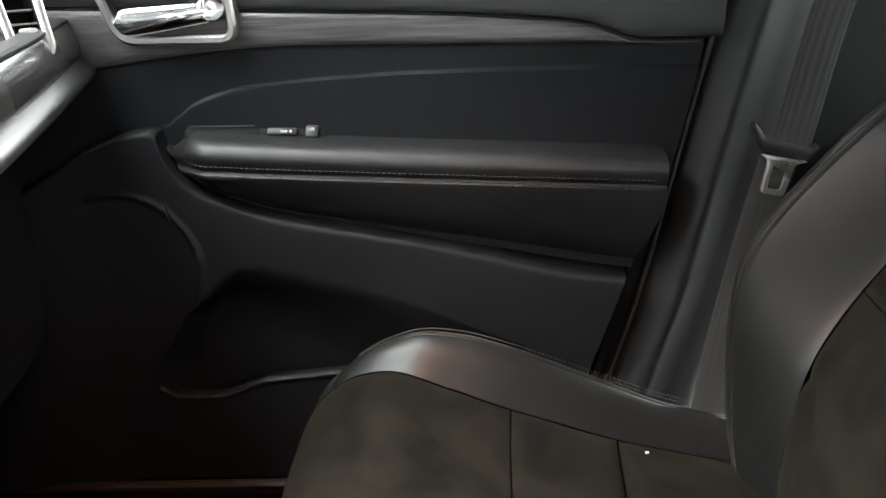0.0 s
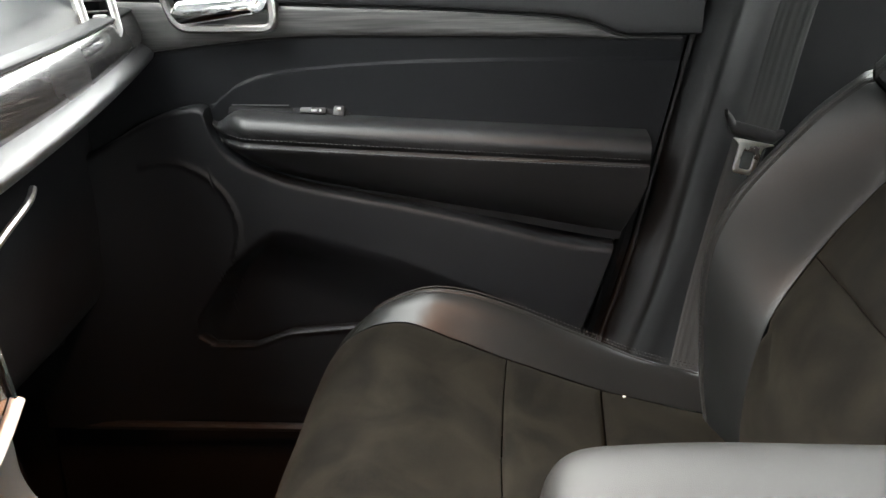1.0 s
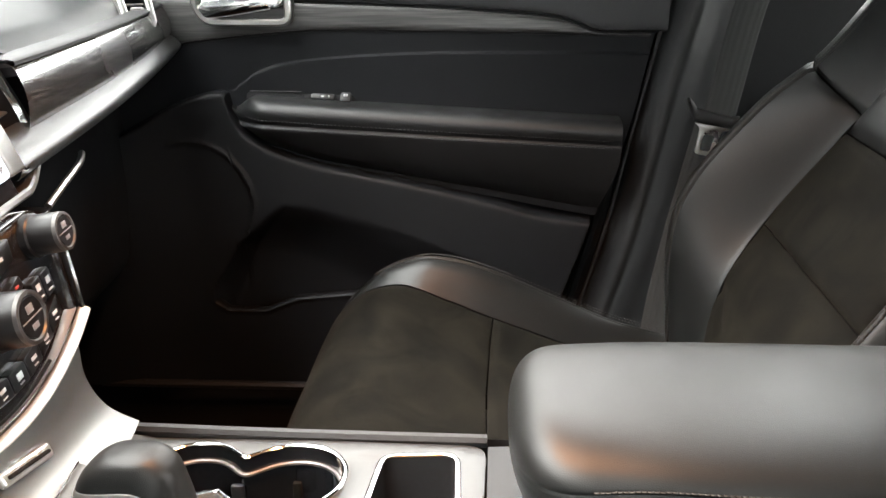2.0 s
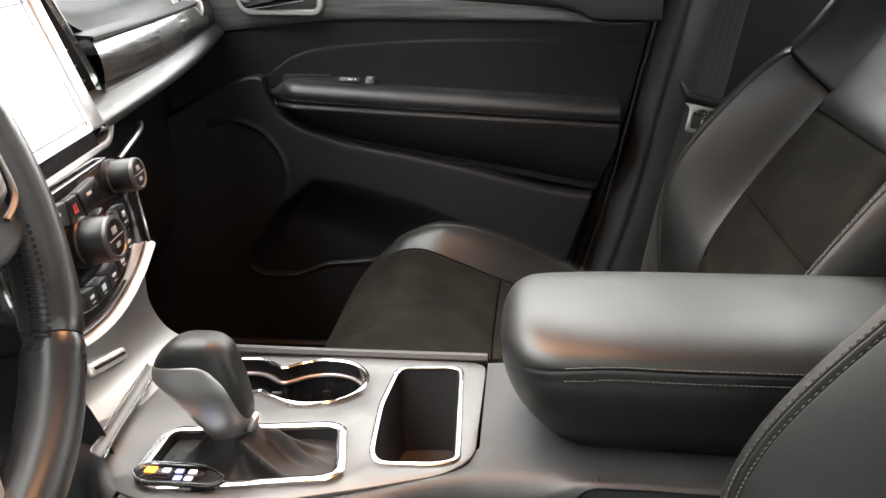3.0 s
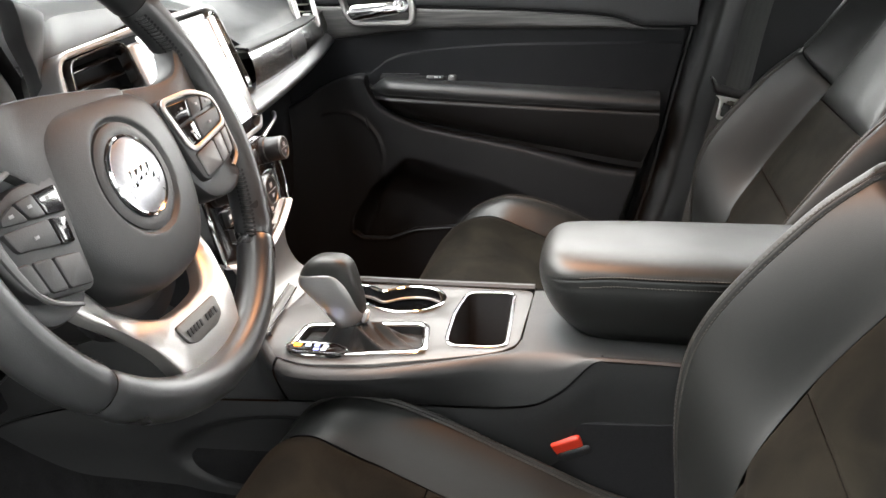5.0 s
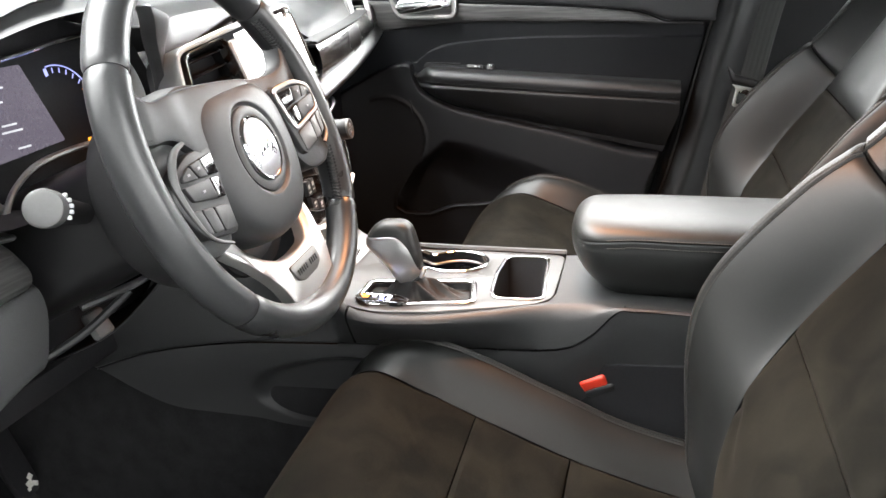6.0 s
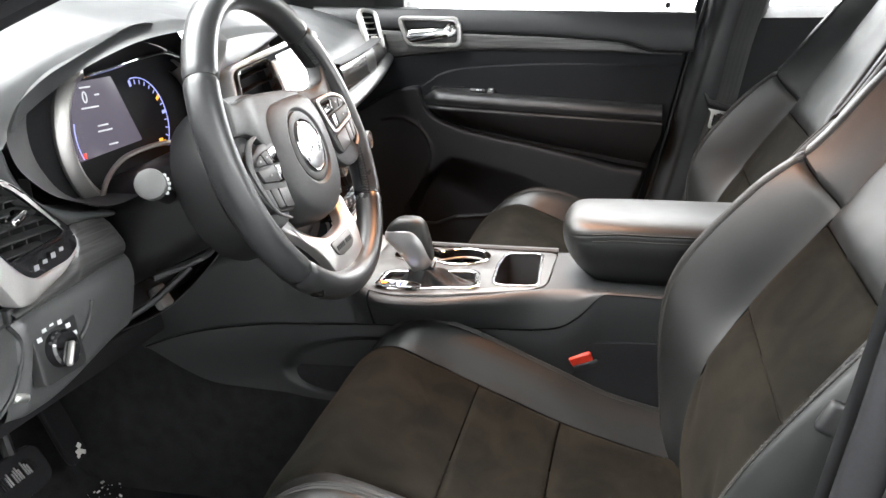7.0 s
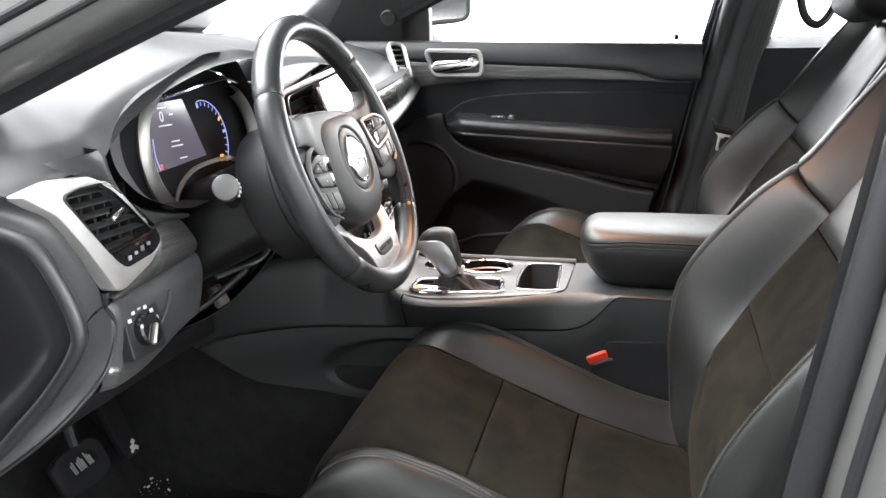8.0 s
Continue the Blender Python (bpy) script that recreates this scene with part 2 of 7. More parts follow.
def tube(points, radius, segments=10, steps=24, bm=None, flat=1.0, closed=False):
    """A round bar along a smooth curve; radius may be a function of t."""
    pts = [Vector(spline(points, i / steps)) for i in range(steps + 1)]
    bm = bm or bmesh.new()
    rings = []
    for i, p in enumerate(pts):
        if closed:
            d = (pts[(i + 1) % steps] - pts[(i - 1) % steps]).normalized()
        else:
            d = (pts[min(i + 1, steps)] - pts[max(i - 1, 0)]).normalized()
        a = d.cross(Vector((0.31, 0.2, 1)).normalized()).normalized()
        b = d.cross(a)
        r = radius(i / steps) if callable(radius) else radius
        rings.append([bm.verts.new(p + a * r * math.cos(2 * math.pi * k / segments) + b * r * flat * math.sin(2 * math.pi * k / segments)) for k in range(segments)])
    if closed:
        for v in rings.pop():
            bm.verts.remove(v)
    n = len(rings)
    for i in range(n if closed else n - 1):
        for k in range(segments):
            q = (k + 1) % segments
            bm.faces.new((rings[i][k], rings[i][q], rings[(i + 1) % n][q], rings[(i + 1) % n][k]))
    if not closed:
        bm.faces.new(rings[0][::-1])
        bm.faces.new(rings[-1])
    return bm


def box(centre, size, bevel=0.004, turn=None, segments=2, bm=None):
    """A block with rounded edges; turn is a rotation matrix about its centre."""
    b = bmesh.new()
    bmesh.ops.create_cube(b, size=1)
    bmesh.ops.scale(b, vec=size, verts=b.verts[:])
    if bevel:
        bmesh.ops.bevel(b, geom=b.edges[:], offset=min(bevel, min(size) * 0.49), segments=segments, affect="EDGES", profile=0.5)
    m = Matrix.Translation(centre) @ (turn.to_4x4() if turn else Matrix())
    bmesh.ops.transform(b, matrix=m, verts=b.verts[:])
    return merged(bm, b)


def merged(bm, b):
    if bm is None:
        return b
    me = bpy.data.meshes.new("tmp")
    b.to_mesh(me)
    b.free()
    bm.from_mesh(me)
    bpy.data.meshes.remove(me)
    return bm


def disc(m, profile, segments=32, bm=None):
    """A turned shape: (radius, height) rings about the z axis of m, closed at both ends."""
    b = bm or bmesh.new()
    rings = [[b.verts.new(m @ Vector((r * math.cos(2 * math.pi * k / segments), r * math.sin(2 * math.pi * k / segments), h))) for k in range(segments)] for r, h in profile]
    for a, c in zip(rings, rings[1:]):
        for k in range(segments):
            q = (k + 1) % segments
            b.faces.new((a[k], a[q], c[q], c[k]))
    b.faces.new(rings[0][::-1])
    b.faces.new(rings[-1])
    return b


def rounded(corners, radius, steps=5):
    """A closed outline of 2D corners with rounded corners."""
    out, n = [], len(corners)
    for i in range(n):
        a, b, c = Vector(corners[i - 1]), Vector(corners[i]), Vector(corners[(i + 1) % n])
        r = min(radius, (a - b).length * 0.45, (c - b).length * 0.45)
        p, q = b + (a - b).normalized() * r, b + (c - b).normalized() * r
        for k in range(steps + 1):
            t = k / steps
            out.append(tuple((1 - t) ** 2 * p + 2 * t * (1 - t) * b + t * t * q))
    return out


def plate(outline, holes, place, thick, bevel=0.0):
    """A flat plate with holes, from 2D outlines; place(u, v, h) gives the world point at height h."""
    bm = bmesh.new()
    loops = []
    for loop in (outline, *holes):
        vs = [bm.verts.new((x, y, 0)) for x, y in loop]
        loops.append([bm.edges.new((vs[i - 1], vs[i])) for i in range(len(vs))])
    bmesh.ops.triangle_fill(bm, edges=bm.edges[:], use_beauty=True)
    top = bm.faces[:]
    made = bmesh.ops.extrude_face_region(bm, geom=top)
    low = [g for g in made["geom"] if isinstance(g, bmesh.types.BMVert)]
    for v in low:
        v.co.z = -thick
    if bevel:
        rim = [e for e in bm.edges if all(abs(v.co.z) < 1e-6 for v in e.verts) and len({f.normal.z > 0.5 for f in e.link_faces}) > 1]
        bm.normal_update()
        rim = [e for e in bm.edges if all(abs(v.co.z) < 1e-6 for v in e.verts) and e.calc_face_angle(0) > 1]
        bmesh.ops.bevel(bm, geom=rim, offset=bevel, segments=2, affect="EDGES", profile=0.5)
    for v in bm.verts:
        v.co = place(*v.co)
    return bm


def ring(outer, inner, place, height, low=0.0):
    """A raised frame between two outlines with equal numbers of points."""
    n = len(outer)
    rows = [(outer, low), (outer, height * 0.75), ([tuple(lerp(Vector(a), Vector(b), 0.25)) for a, b in zip(outer, inner)], height), ([tuple(lerp(Vector(a), Vector(b), 0.75)) for a, b in zip(outer, inner)], height), (inner, height * 0.75), (inner, low)]
    bm = bmesh.new()
    vs = [[bm.verts.new(place(x, y, h)) for x, y in loop] for loop, h in rows]
    for j in range(len(vs)):
        a, b = vs[j], vs[(j + 1) % len(vs)]
        for i in range(n):
            bm.faces.new((a[i], a[(i + 1) % n], b[(i + 1) % n], b[i]))
    return bm


def grow(outline, d):
    """The outline moved outwards by d (inwards if negative)."""
    n, out = len(outline), []
    turn = sum(outline[i - 1][0] * outline[i][1] - outline[i][0] * outline[i - 1][1] for i in range(n))
    for i in range(n):
        a, c = Vector(outline[i - 1]), Vector(outline[(i + 1) % n])
        t = c - a
        t = t.normalized() if t.length > 1e-9 else Vector((1, 0))
        nrm = Vector((t.y, -t.x)) * (1 if turn > 0 else -1)
        out.append(tuple(Vector(outline[i]) + nrm * d))
    return out


def stitches(path, count, parent, side, mat=None, length=0.0042, radius=0.0007):
    """A row of short threads along path(t), lying on the surface whose outward way is side."""
    bm = bmesh.new()
    for i in range(count):
        p = Vector(path((i + 0.5) / count))
        d = (Vector(path(min(1, (i + 0.8) / count))) - Vector(path(max(0, (i + 0.2) / count))))
        if d.length < 1e-7:
            continue
        d.normalize()
        s = d.cross(Vector(side)).normalized()
        n = s.cross(d)
        ends = [p - d * length / 2, p - d * length * 0.3, p + d * length * 0.3, p + d * length / 2]
        lift = [0.0, radius, radius, 0.0]
        rings = [[bm.verts.new(e + n * l + s * radius * c + n * radius * z) for c, z in ((-1, 0), (0, 1), (1, 0))] for e, l in zip(ends, lift)]
        for a, b in zip(rings, rings[1:]):
            for k in range(2):
                bm.faces.new((a[k], a[k + 1], b[k + 1], b[k]))
    return part("stitching", bm, mat or THREAD, parent)


def text_mesh(words, m, size, mat, parent, name="lettering", align="CENTER"):
    """Raised lettering as a mesh, in the plane of m."""
    cu = bpy.data.curves.new("tmp_text", "FONT")
    cu.body, cu.size, cu.align_x, cu.align_y, cu.extrude, cu.resolution_u = words, size, align, "CENTER", 0.0003, 3
    ob = new("tmp_text", cu)
    me = bpy.data.meshes.new_from_object(ob.evaluated_get(bpy.context.evaluated_depsgraph_get()))
    bpy.data.objects.remove(ob)
    bpy.data.curves.remove(cu)
    bm = bmesh.new()
    bm.from_mesh(me)
    bpy.data.meshes.remove(me)
    bmesh.ops.transform(bm, matrix=m, verts=bm.verts[:])
    return part(name, bm, mat, parent)


def frame_of(origin, right, up):
    """A pose whose x and y axes lie along right and up, z towards the viewer."""
    r = Vector(right).normalized()
    u = Vector(up)
    u = (u - r * u.dot(r)).normalized()
    n = r.cross(u)
    m = Matrix((r, u, n)).transposed().to_4x4()
    m.translation = origin
    return m

# ---- the floor outside, added light blockers and the car's shell ----
YC = 0.25
bm = bmesh.new()
bmesh.ops.create_grid(bm, x_segments=8, y_segments=8, size=30)
tagged(part("ground", bm, FLOOR_OUT, None), "pale grey sealed hall floor under the car", "floor", kind="structure")
# unseen panel, added to dim low light through the driver's door opening
tagged(part("light_block_south", box((0, -3.6, 2.3), (22, 0.2, 4.6), 0.02), BLOCK_SIDE, None), "unseen grey panel added to hold back light beside the car", "wall", kind="structure")

# unseen slab, added to keep part of the sky's light off the cabin
tagged(part("light_block_top", box((1.30, -0.85, 4.60), (4.4, 6.1, 0.12), 0.02), BLOCK_TOP, None), "unseen grey slab added to block overhead light on the car", "ceiling", kind="structure")
tagged(part("sill_trim", box((-0.15, 0.962, 0.535), (0.96, 0.05, 0.20), 0.01), DEEP, None), "black inner sill trim under the passenger door", "sill", kind="structure")
tagged(part("kick_panel", box((-0.82, 0.985, 0.80), (0.50, 0.06, 0.80), 0.01), SHELL_BLACK, None), "black side wall of the passenger footwell", "wall", kind="structure")

tagged(part("floor", surf(lambda u, v: (lerp(-1.05, 1.5, u), lerp(-0.54, 1.04, v), 0.42 + 0.30 * smooth(0.12, 0.0, u) + 0.006 * noise.noise((u * 30, v * 22, 0))), 60, 40), CARPET, None), "black carpeted car floor rising to the toe board", "floor", kind="structure")
tagged(part("rear_side", box((1.15, -0.52, 0.85), (1.0, 0.06, 0.86), 0.02), SHELL_BLACK, None), "dark rear door side of the cabin", "wall", kind="structure")
tagged(part("firewall", box((-1.08, YC, 0.85), (0.05, 1.66, 0.95), 0.01), DEEP, None), "black toe board and bulkhead of the car", "wall", kind="structure")
tagged(part("rear_wall", box((1.65, YC, 0.75), (0.06, 1.6, 0.9), 0.02), SHELL_BLACK, None), "dark rear end of the cabin", "wall", kind="structure")
def roof_sheet(z, thick):
    """A gently arched roof skin."""
    bm = surf(lambda u, v: (lerp(-0.12, 1.66, u), lerp(-0.40, 0.90, v), z + 0.03 * (1 - (2 * v - 1) ** 2)), 16, 16)
    made = bmesh.ops.extrude_face_region(bm, geom=bm.faces[:])
    for g in made["geom"]:
        if isinstance(g, bmesh.types.BMVert):
            g.co.z += thick
    return bm


tagged(part("ceiling", roof_sheet(1.60, 0.02), HEADLINER, None), "dark grey fabric headliner", "ceiling", kind="structure")
tagged(part("roof", roof_sheet(1.66, 0.02), PAINT, None), "grey painted steel car roof", "roof", kind="structure")

# body side: sills, hinge pillars and door shut faces on both sides
for side in (-1, 1):
    y = YC + side * 0.835
    tagged(part("door_sill", box((0.05, y, 0.40), (1.35, 0.10, 0.12), 0.02), PAINT if side < 0 else SHELL_BLACK, None), "painted steel sill under the door opening", "sill", kind="structure")
    tagged(part("front_fender", box((-1.25, y + side * 0.04, 0.78), (0.95, 0.10, 0.70), 0.04), PAINT, None), "grey painted front wing of the car", "wing", kind="structure")


def pillar(path, width, depth, mat, name, label):
    """A body pillar: a rounded box section along a smooth path."""
    def f(u, v):
        p = Vector(spline(path, v))
        d = Vector(spline(path, min(1, v + 0.02))) - Vector(spline(path, max(0, v - 0.02)))
        d.normalize()
        across = Vector((0, 1, 0)).cross(d).normalized()
        a = 2 * math.pi * u
        c, s = math.cos(a), math.sin(a)
        k = 1 / (abs(c) ** 4 + abs(s) ** 4) ** 0.25
        return p + across * width / 2 * c * k + Vector((0, 1, 0)) * depth / 2 * s * k
    return tagged(part(name, capped(surf(f, 28, 24, wrap=True)), mat, None), label, "pillar", kind="structure")


front_path = {-1: [(-0.98, 0.80, 1.06), (-0.42, 0.775, 1.29), (-0.17, 0.735, 1.40), (0.15, 0.665, 1.53), (0.6, 0.62, 1.62), (1.5, 0.60, 1.60)],
              1: [(-1.02, 0.80, 1.12), (-0.74, 0.775, 1.29), (-0.56, 0.735, 1.40), (-0.16, 0.665, 1.54), (0.5, 0.62, 1.62), (1.5, 0.60, 1.60)]}
for side in (-1, 1):
    q = lambda x, off, z: (x, YC + side * off, z)
    pillar([q(*p) for p in front_path[side]], 0.10 if side < 0 else 0.17, 0.07, PAINT if side < 0 else SHELL_BLACK, "front_pillar", "grey painted windscreen pillar and roof rail" if side < 0 else "black trimmed windscreen pillar")
    rubber = tube([q(x + (0.0 if side < 0 else 0.08), o - 0.025, z - 0.055) for x, o, z in front_path[side]], 0.013, 8, 40)
    tagged(part("door_seal", rubber, RUBBER, None), "black rubber seal along the door opening", "seal", kind="structure")

for dz, r in ((0.016, 0.0035), (-0.006, 0.005), (-0.026, 0.0035)):
    tagged(part("door_seal", tube([(x - 0.4 * dz, YC - o - 0.0345, z + dz) for x, o, z in front_path[-1]], r, 8, 60), RUBBER, None), "thin black sealing lip along the windscreen pillar", "seal", kind="structure")

# driver's rear door pillar with its seals
dp = [(0.285, -0.555, 0.42), (0.316, -0.555, 0.85), (0.356, -0.55, 1.11), (0.405, -0.50, 1.35), (0.46, -0.40, 1.57)]
tagged(part("pillar_shut_face", surf(lambda u, v: tuple(Vector(spline(dp, v)) + Vector((0.17 * u, -0.035 * math.sin(min(u * 3, 1) * math.pi / 2) - 0.02 * u, 0.0))), 16, 30), PAINT, None), "grey painted shut face of the centre pillar", "pillar", kind="structure")
tagged(part("pillar_trim", surf(lambda u, v: tuple(Vector(spline(dp, v)) + Vector((-0.012 + 0.10 * u, 0.05 * math.sin(u * math.pi) + 0.012, 0))), 16, 30), SHELL_BLACK, None), "black plastic trim of the centre pillar", "pillar", kind="structure")
tagged(part("door_seal", tube([tuple(Vector(p) + Vector((0.004, -0.008, 0))) for p in dp], 0.014, 10, 40), RUBBER, None), "thick black rubber door seal on the centre pillar", "seal", kind="structure")
tagged(part("door_seal", tube([tuple(Vector(p) + Vector((0.03, -0.028, 0))) for p in dp], 0.006, 8, 40), RUBBER, None), "thin black rubber lip on the centre pillar", "seal", kind="structure")

# windscreen
ws = surf(lambda u, v: (lerp(-1.02, -0.14, v) - 0.10 * (1 - (2 * u - 1) ** 2) * (1 - v), lerp(YC - lerp(0.76, 0.60, v), YC + lerp(0.76, 0.60, v), u), lerp(1.315, 1.62, v) + 0.015 * math.sin(math.pi * v)), 20, 12)
win = tagged(part("window_1", ws, GLASS, None), "clear raked windscreen", "windscreen", kind="structure")
win.visible_shadow = False
frit = surf(lambda u, v: (lerp(-1.02, -0.975, v) - 0.10 * (1 - (2 * u - 1) ** 2), lerp(YC - 0.77, YC + 0.77, u), 1.316 + 0.012 * v), 20, 3)
tagged(part("windscreen_edge", frit, SHELL_BLACK, None), "black band along the foot of the windscreen", "trim", kind="structure")
tagged(part("bonnet", surf(lambda u, v: (lerp(-2.0, -1.06, u), lerp(YC - 0.8, YC + 0.8, v), 1.00 + 0.15 * u ** 0.7), 10, 10), PAINT, None), "grey painted bonnet", "bonnet", kind="structure")


wiper = thing("wiper", "black wiper lying along the foot of the windscreen", "wiper", (-1.13, 0.6, 1.30))
part("blade", tube([(-1.145, 0.20, 1.318), (-1.15, 0.50, 1.326), (-1.11, 0.75, 1.338), (-1.04, 0.98, 1.348)], 0.006, 8, 24), RUBBER, wiper)
part("arm", tube([(-1.13, 0.62, 1.330), (-1.135, 0.40, 1.338), (-1.16, 0.15, 1.315)], 0.008, 8, 20), SHELL_BLACK, wiper)

# ---- passenger door ----
door = thing("door_1", "closed black passenger door with wood strip, armrest and pocket", "door", (0.0, 0.98, 0.45), "structure")
SILL = [(-0.60, 1.306), (-0.4, 1.300), (0.0, 1.291), (0.36, 1.283)]
L1 = [(-0.60, 1.258), (-0.4, 1.250), (-0.2, 1.241), (0.0, 1.2315), (0.087, 1.2250), (0.135, 1.2210), (0.168, 1.2165), (0.192, 1.2095), (0.209, 1.2020), (0.222, 1.1965), (0.25, 1.1948), (0.36, 1.1930)]
L2 = [(-0.60, 1.160), (-0.42, 1.178), (-0.21, 1.198), (0.0, 1.1965), (0.18, 1.1925), (0.36, 1.188)]
L3 = [(-0.60, 1.110), (-0.345, 1.113), (-0.305, 1.124), (-0.284, 1.139), (-0.262, 1.1485), (-0.240, 1.1545), (-0.200, 1.1600), (-0.108, 1.1665), (0.03, 1.1700), (0.36, 1.1690)]
A1 = [(-0.60, 1.116), (-0.318, 1.098), (-0.1, 1.084), (0.36, 1.058)]
B = [(-0.60, 1.000), (-0.47, 1.060), (-0.41, 1.092), (-0.36, 1.110), (-0.325, 1.112), (-0.317, 1.085), (-0.303, 1.060), (-0.285, 1.043), (-0.250, 1.0255), (-0.187, 1.005), (-0.053, 0.979), (0.083, 0.954), (0.223, 0.928), (0.36, 0.915)]
POCKET = [(-0.245, 0.945), (-0.312, 0.88), (-0.358, 0.812), (-0.362, 0.785), (-0.345, 0.772), (-0.283, 0.772), (-0.229, 0.793), (-0.133, 0.803), (0.10, 0.795), (0.10, 0.83), (0.013, 0.868), (-0.056, 0.905), (-0.15, 0.945)]


def rear_edge(z):
    return curve_at([(0.60, 0.112), (0.80, 0.187), (0.92, 0.2285), (1.054, 0.2725), (1.19, 0.3015), (1.32, 0.335)], z)


def pocket_depth(x, z):
    """How far inside the map pocket's outline a point lies (positive inside)."""
    inside, best, n = False, 9.0, len(POCKET)
    for i in range(n):
        (x1, z1), (x2, z2) = POCKET[i - 1], POCKET[i]
        if (z1 > z) != (z2 > z) and x < x1 + (z - z1) / (z2 - z1) * (x2 - x1):
            inside = not inside
        k = max(0, min(1, ((x - x1) * (x2 - x1) + (z - z1) * (z2 - z1)) / ((x2 - x1) ** 2 + (z2 - z1) ** 2)))
        best = min(best, math.hypot(x - x1 - k * (x2 - x1), z - z1 - k * (z2 - z1)))
    return best if inside else -best


def low_sheet(u, v):
    """Lower door panel: from the sill up to a rolled ledge under the armrest, with the map pocket pressed in."""
    x = lerp(-0.60, 0.30, u)
    b = curve_at(B, x)
    k = v / 0.92
    z = lerp(0.645, b, min(1, k))
    x = min(x + (rear_edge(z) - 0.30) * smooth(0.55, 1.0, u), rear_edge(z))
    y = 0.916
    y += 0.010 * math.exp((z - b) / 0.0022)
    y -= 0.03 * smooth(-0.38, -0.58, x) * smooth(1.2, 1.0, z)
    inside = pocket_depth(x, z)
    y += 0.045 * smooth(-0.004, 0.013, inside) * smooth(0.955, 0.865, z + 0.28 * max(0, x + 0.24))
    y -= 0.0025 * math.exp(-((inside + 0.004) / 0.004) ** 2) * smooth(0.86, 0.80, z)
    fold = 0.055 * smooth(0.000, 0.016, inside) * smooth(0.90, 0.80, z)
    r = math.hypot(x + 0.385, z - 0.945)
    if x > -0.42 and z > 0.9:
        y -= 0.0035 * math.exp(-((r - 0.095) / 0.0035) ** 2)
    if k > 1:
        y, z = y + 0.055 * (k - 1) / 0.087, z + 0.001
    if u >= 1:
        y += 0.05
    return (x, y, z - fold)


def mid_sheet(u, v):
    """The inset padded field between armrest and wood strip, and the roll above it."""
    x = lerp(-0.60, 0.306, u)
    b, l3, l2 = curve_at(B, x), curve_at(L3, x), curve_at(L2, x)
    z = lerp(b - 0.002, l3, v / 0.6) if v < 0.6 else lerp(l3, l2 - 0.0005, (v - 0.6) / 0.4)
    inset = smooth(-0.345, -0.27, x)
    y = 0.946 - 0.0045 * inset * smooth(0.0005, -0.0035, z - l3)
    y -= 0.03 * smooth(-0.38, -0.58, x) * smooth(1.2, 1.0, z)
    return (min(x, rear_edge(z) + 0.004), y, z)


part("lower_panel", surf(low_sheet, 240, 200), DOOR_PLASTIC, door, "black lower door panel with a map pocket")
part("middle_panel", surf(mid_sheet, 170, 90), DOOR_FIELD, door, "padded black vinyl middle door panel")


def strip_sheet(u, v):
    x = lerp(-0.60, 0.302, u)
    lo, hi = curve_at(L2, x) + 0.002, curve_at(L1, x) - 0.001
    k = (v - 0.07) / 0.86
    z = lerp(lo, hi, min(1, max(0, k)))
    y = 0.946 - 0.006 * max(0, 1 - (2 * k - 1) ** 4) ** 0.5 * min(1, (hi - lo) / 0.02) if 0 <= k <= 1 else 0.960
    return (x, y, z)


part("wood_strip", surf(strip_sheet, 110, 22), WOOD_DARK, door, "dark open-pore wood strip")


def upper_sheet(u, v):
    x = lerp(-0.60, 0.325, u)
    lo, hi = curve_at(L1, x) + 0.001, curve_at(SILL, x)
    k = (v - 0.06) / 0.70
    if k < 0:
        return (x, 0.962, lo)
    if k <= 1:
        return (x, 0.944 + 0.003 * math.exp(-k * 20) - 0.004 * math.sin(math.pi * k) + 0.012 * k * k, lerp(lo, hi, k))
    a = (k - 1) / 0.343 * math.pi / 2
    return (x, 0.953 + 0.05 * math.sin(a), hi + 0.008 * math.sin(a * 2) * 0.5)


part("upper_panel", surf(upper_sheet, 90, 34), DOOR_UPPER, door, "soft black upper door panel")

# the seam line under the wood strip and at its upper edge
for line, dz in ((L1, 0.0), (L2, 0.001)):
    part("trim_line", tube([(x, 0.949, curve_at(line, x) + dz) for x in [lerp(-0.58, 0.30, i / 14) for i in range(15)]], 0.0022, 6, 60), SHELL_BLACK, door)


def armrest_sheet(u, v):
    """Padded armrest: shelf, rolled edge, sewn line, then the face that falls back to the lower curve."""
    x = lerp(-0.318, 0.262, u)
    a, b = curve_at(A1, x), curve_at(B, x)
    grow_in = smooth(0, 0.10, u)
    crest = lerp(0.936, 0.893, grow_in)
    pts = [(0.968, a + 0.016), (lerp(0.955, 0.94, grow_in), a + 0.013), (crest + 0.012, a + 0.008), (crest, a - 0.004), (crest + 0.001, a - 0.016), (crest + 0.006, a - 0.0235), (crest + 0.006, a - 0.0265), (crest + 0.004, a - 0.034), (lerp(crest, 0.95, 0.45), lerp(a - 0.03, b, 0.62)), (0.952, b - 0.002)]
    fit_z = min(1, (a + 0.016 - b) / 0.07)
    pts = [(y, b + (z - b) * lerp(fit_z, 1, 0.0) if fit_z < 1 else z) for y, z in pts]
    y, z = spline(pts, v)
    x = min(x, rear_edge(z) + 0.002)
    return (x, y, max(z, b - 0.002))


arm = part("armrest", surf(armrest_sheet, 90, 54), DOOR_VINYL, door, "padded black vinyl armrest with sewn lines")
for off in (0.0185, 0.029):
    stitches(lambda t: (lambda x: (x, lerp(0.936, 0.893, smooth(-0.318, -0.26, x)) + 0.0022, curve_at(A1, x) - off))(lerp(-0.30, 0.25, t)), 92, arm, (0, -1, 0), mat=SHELL_BLACK)

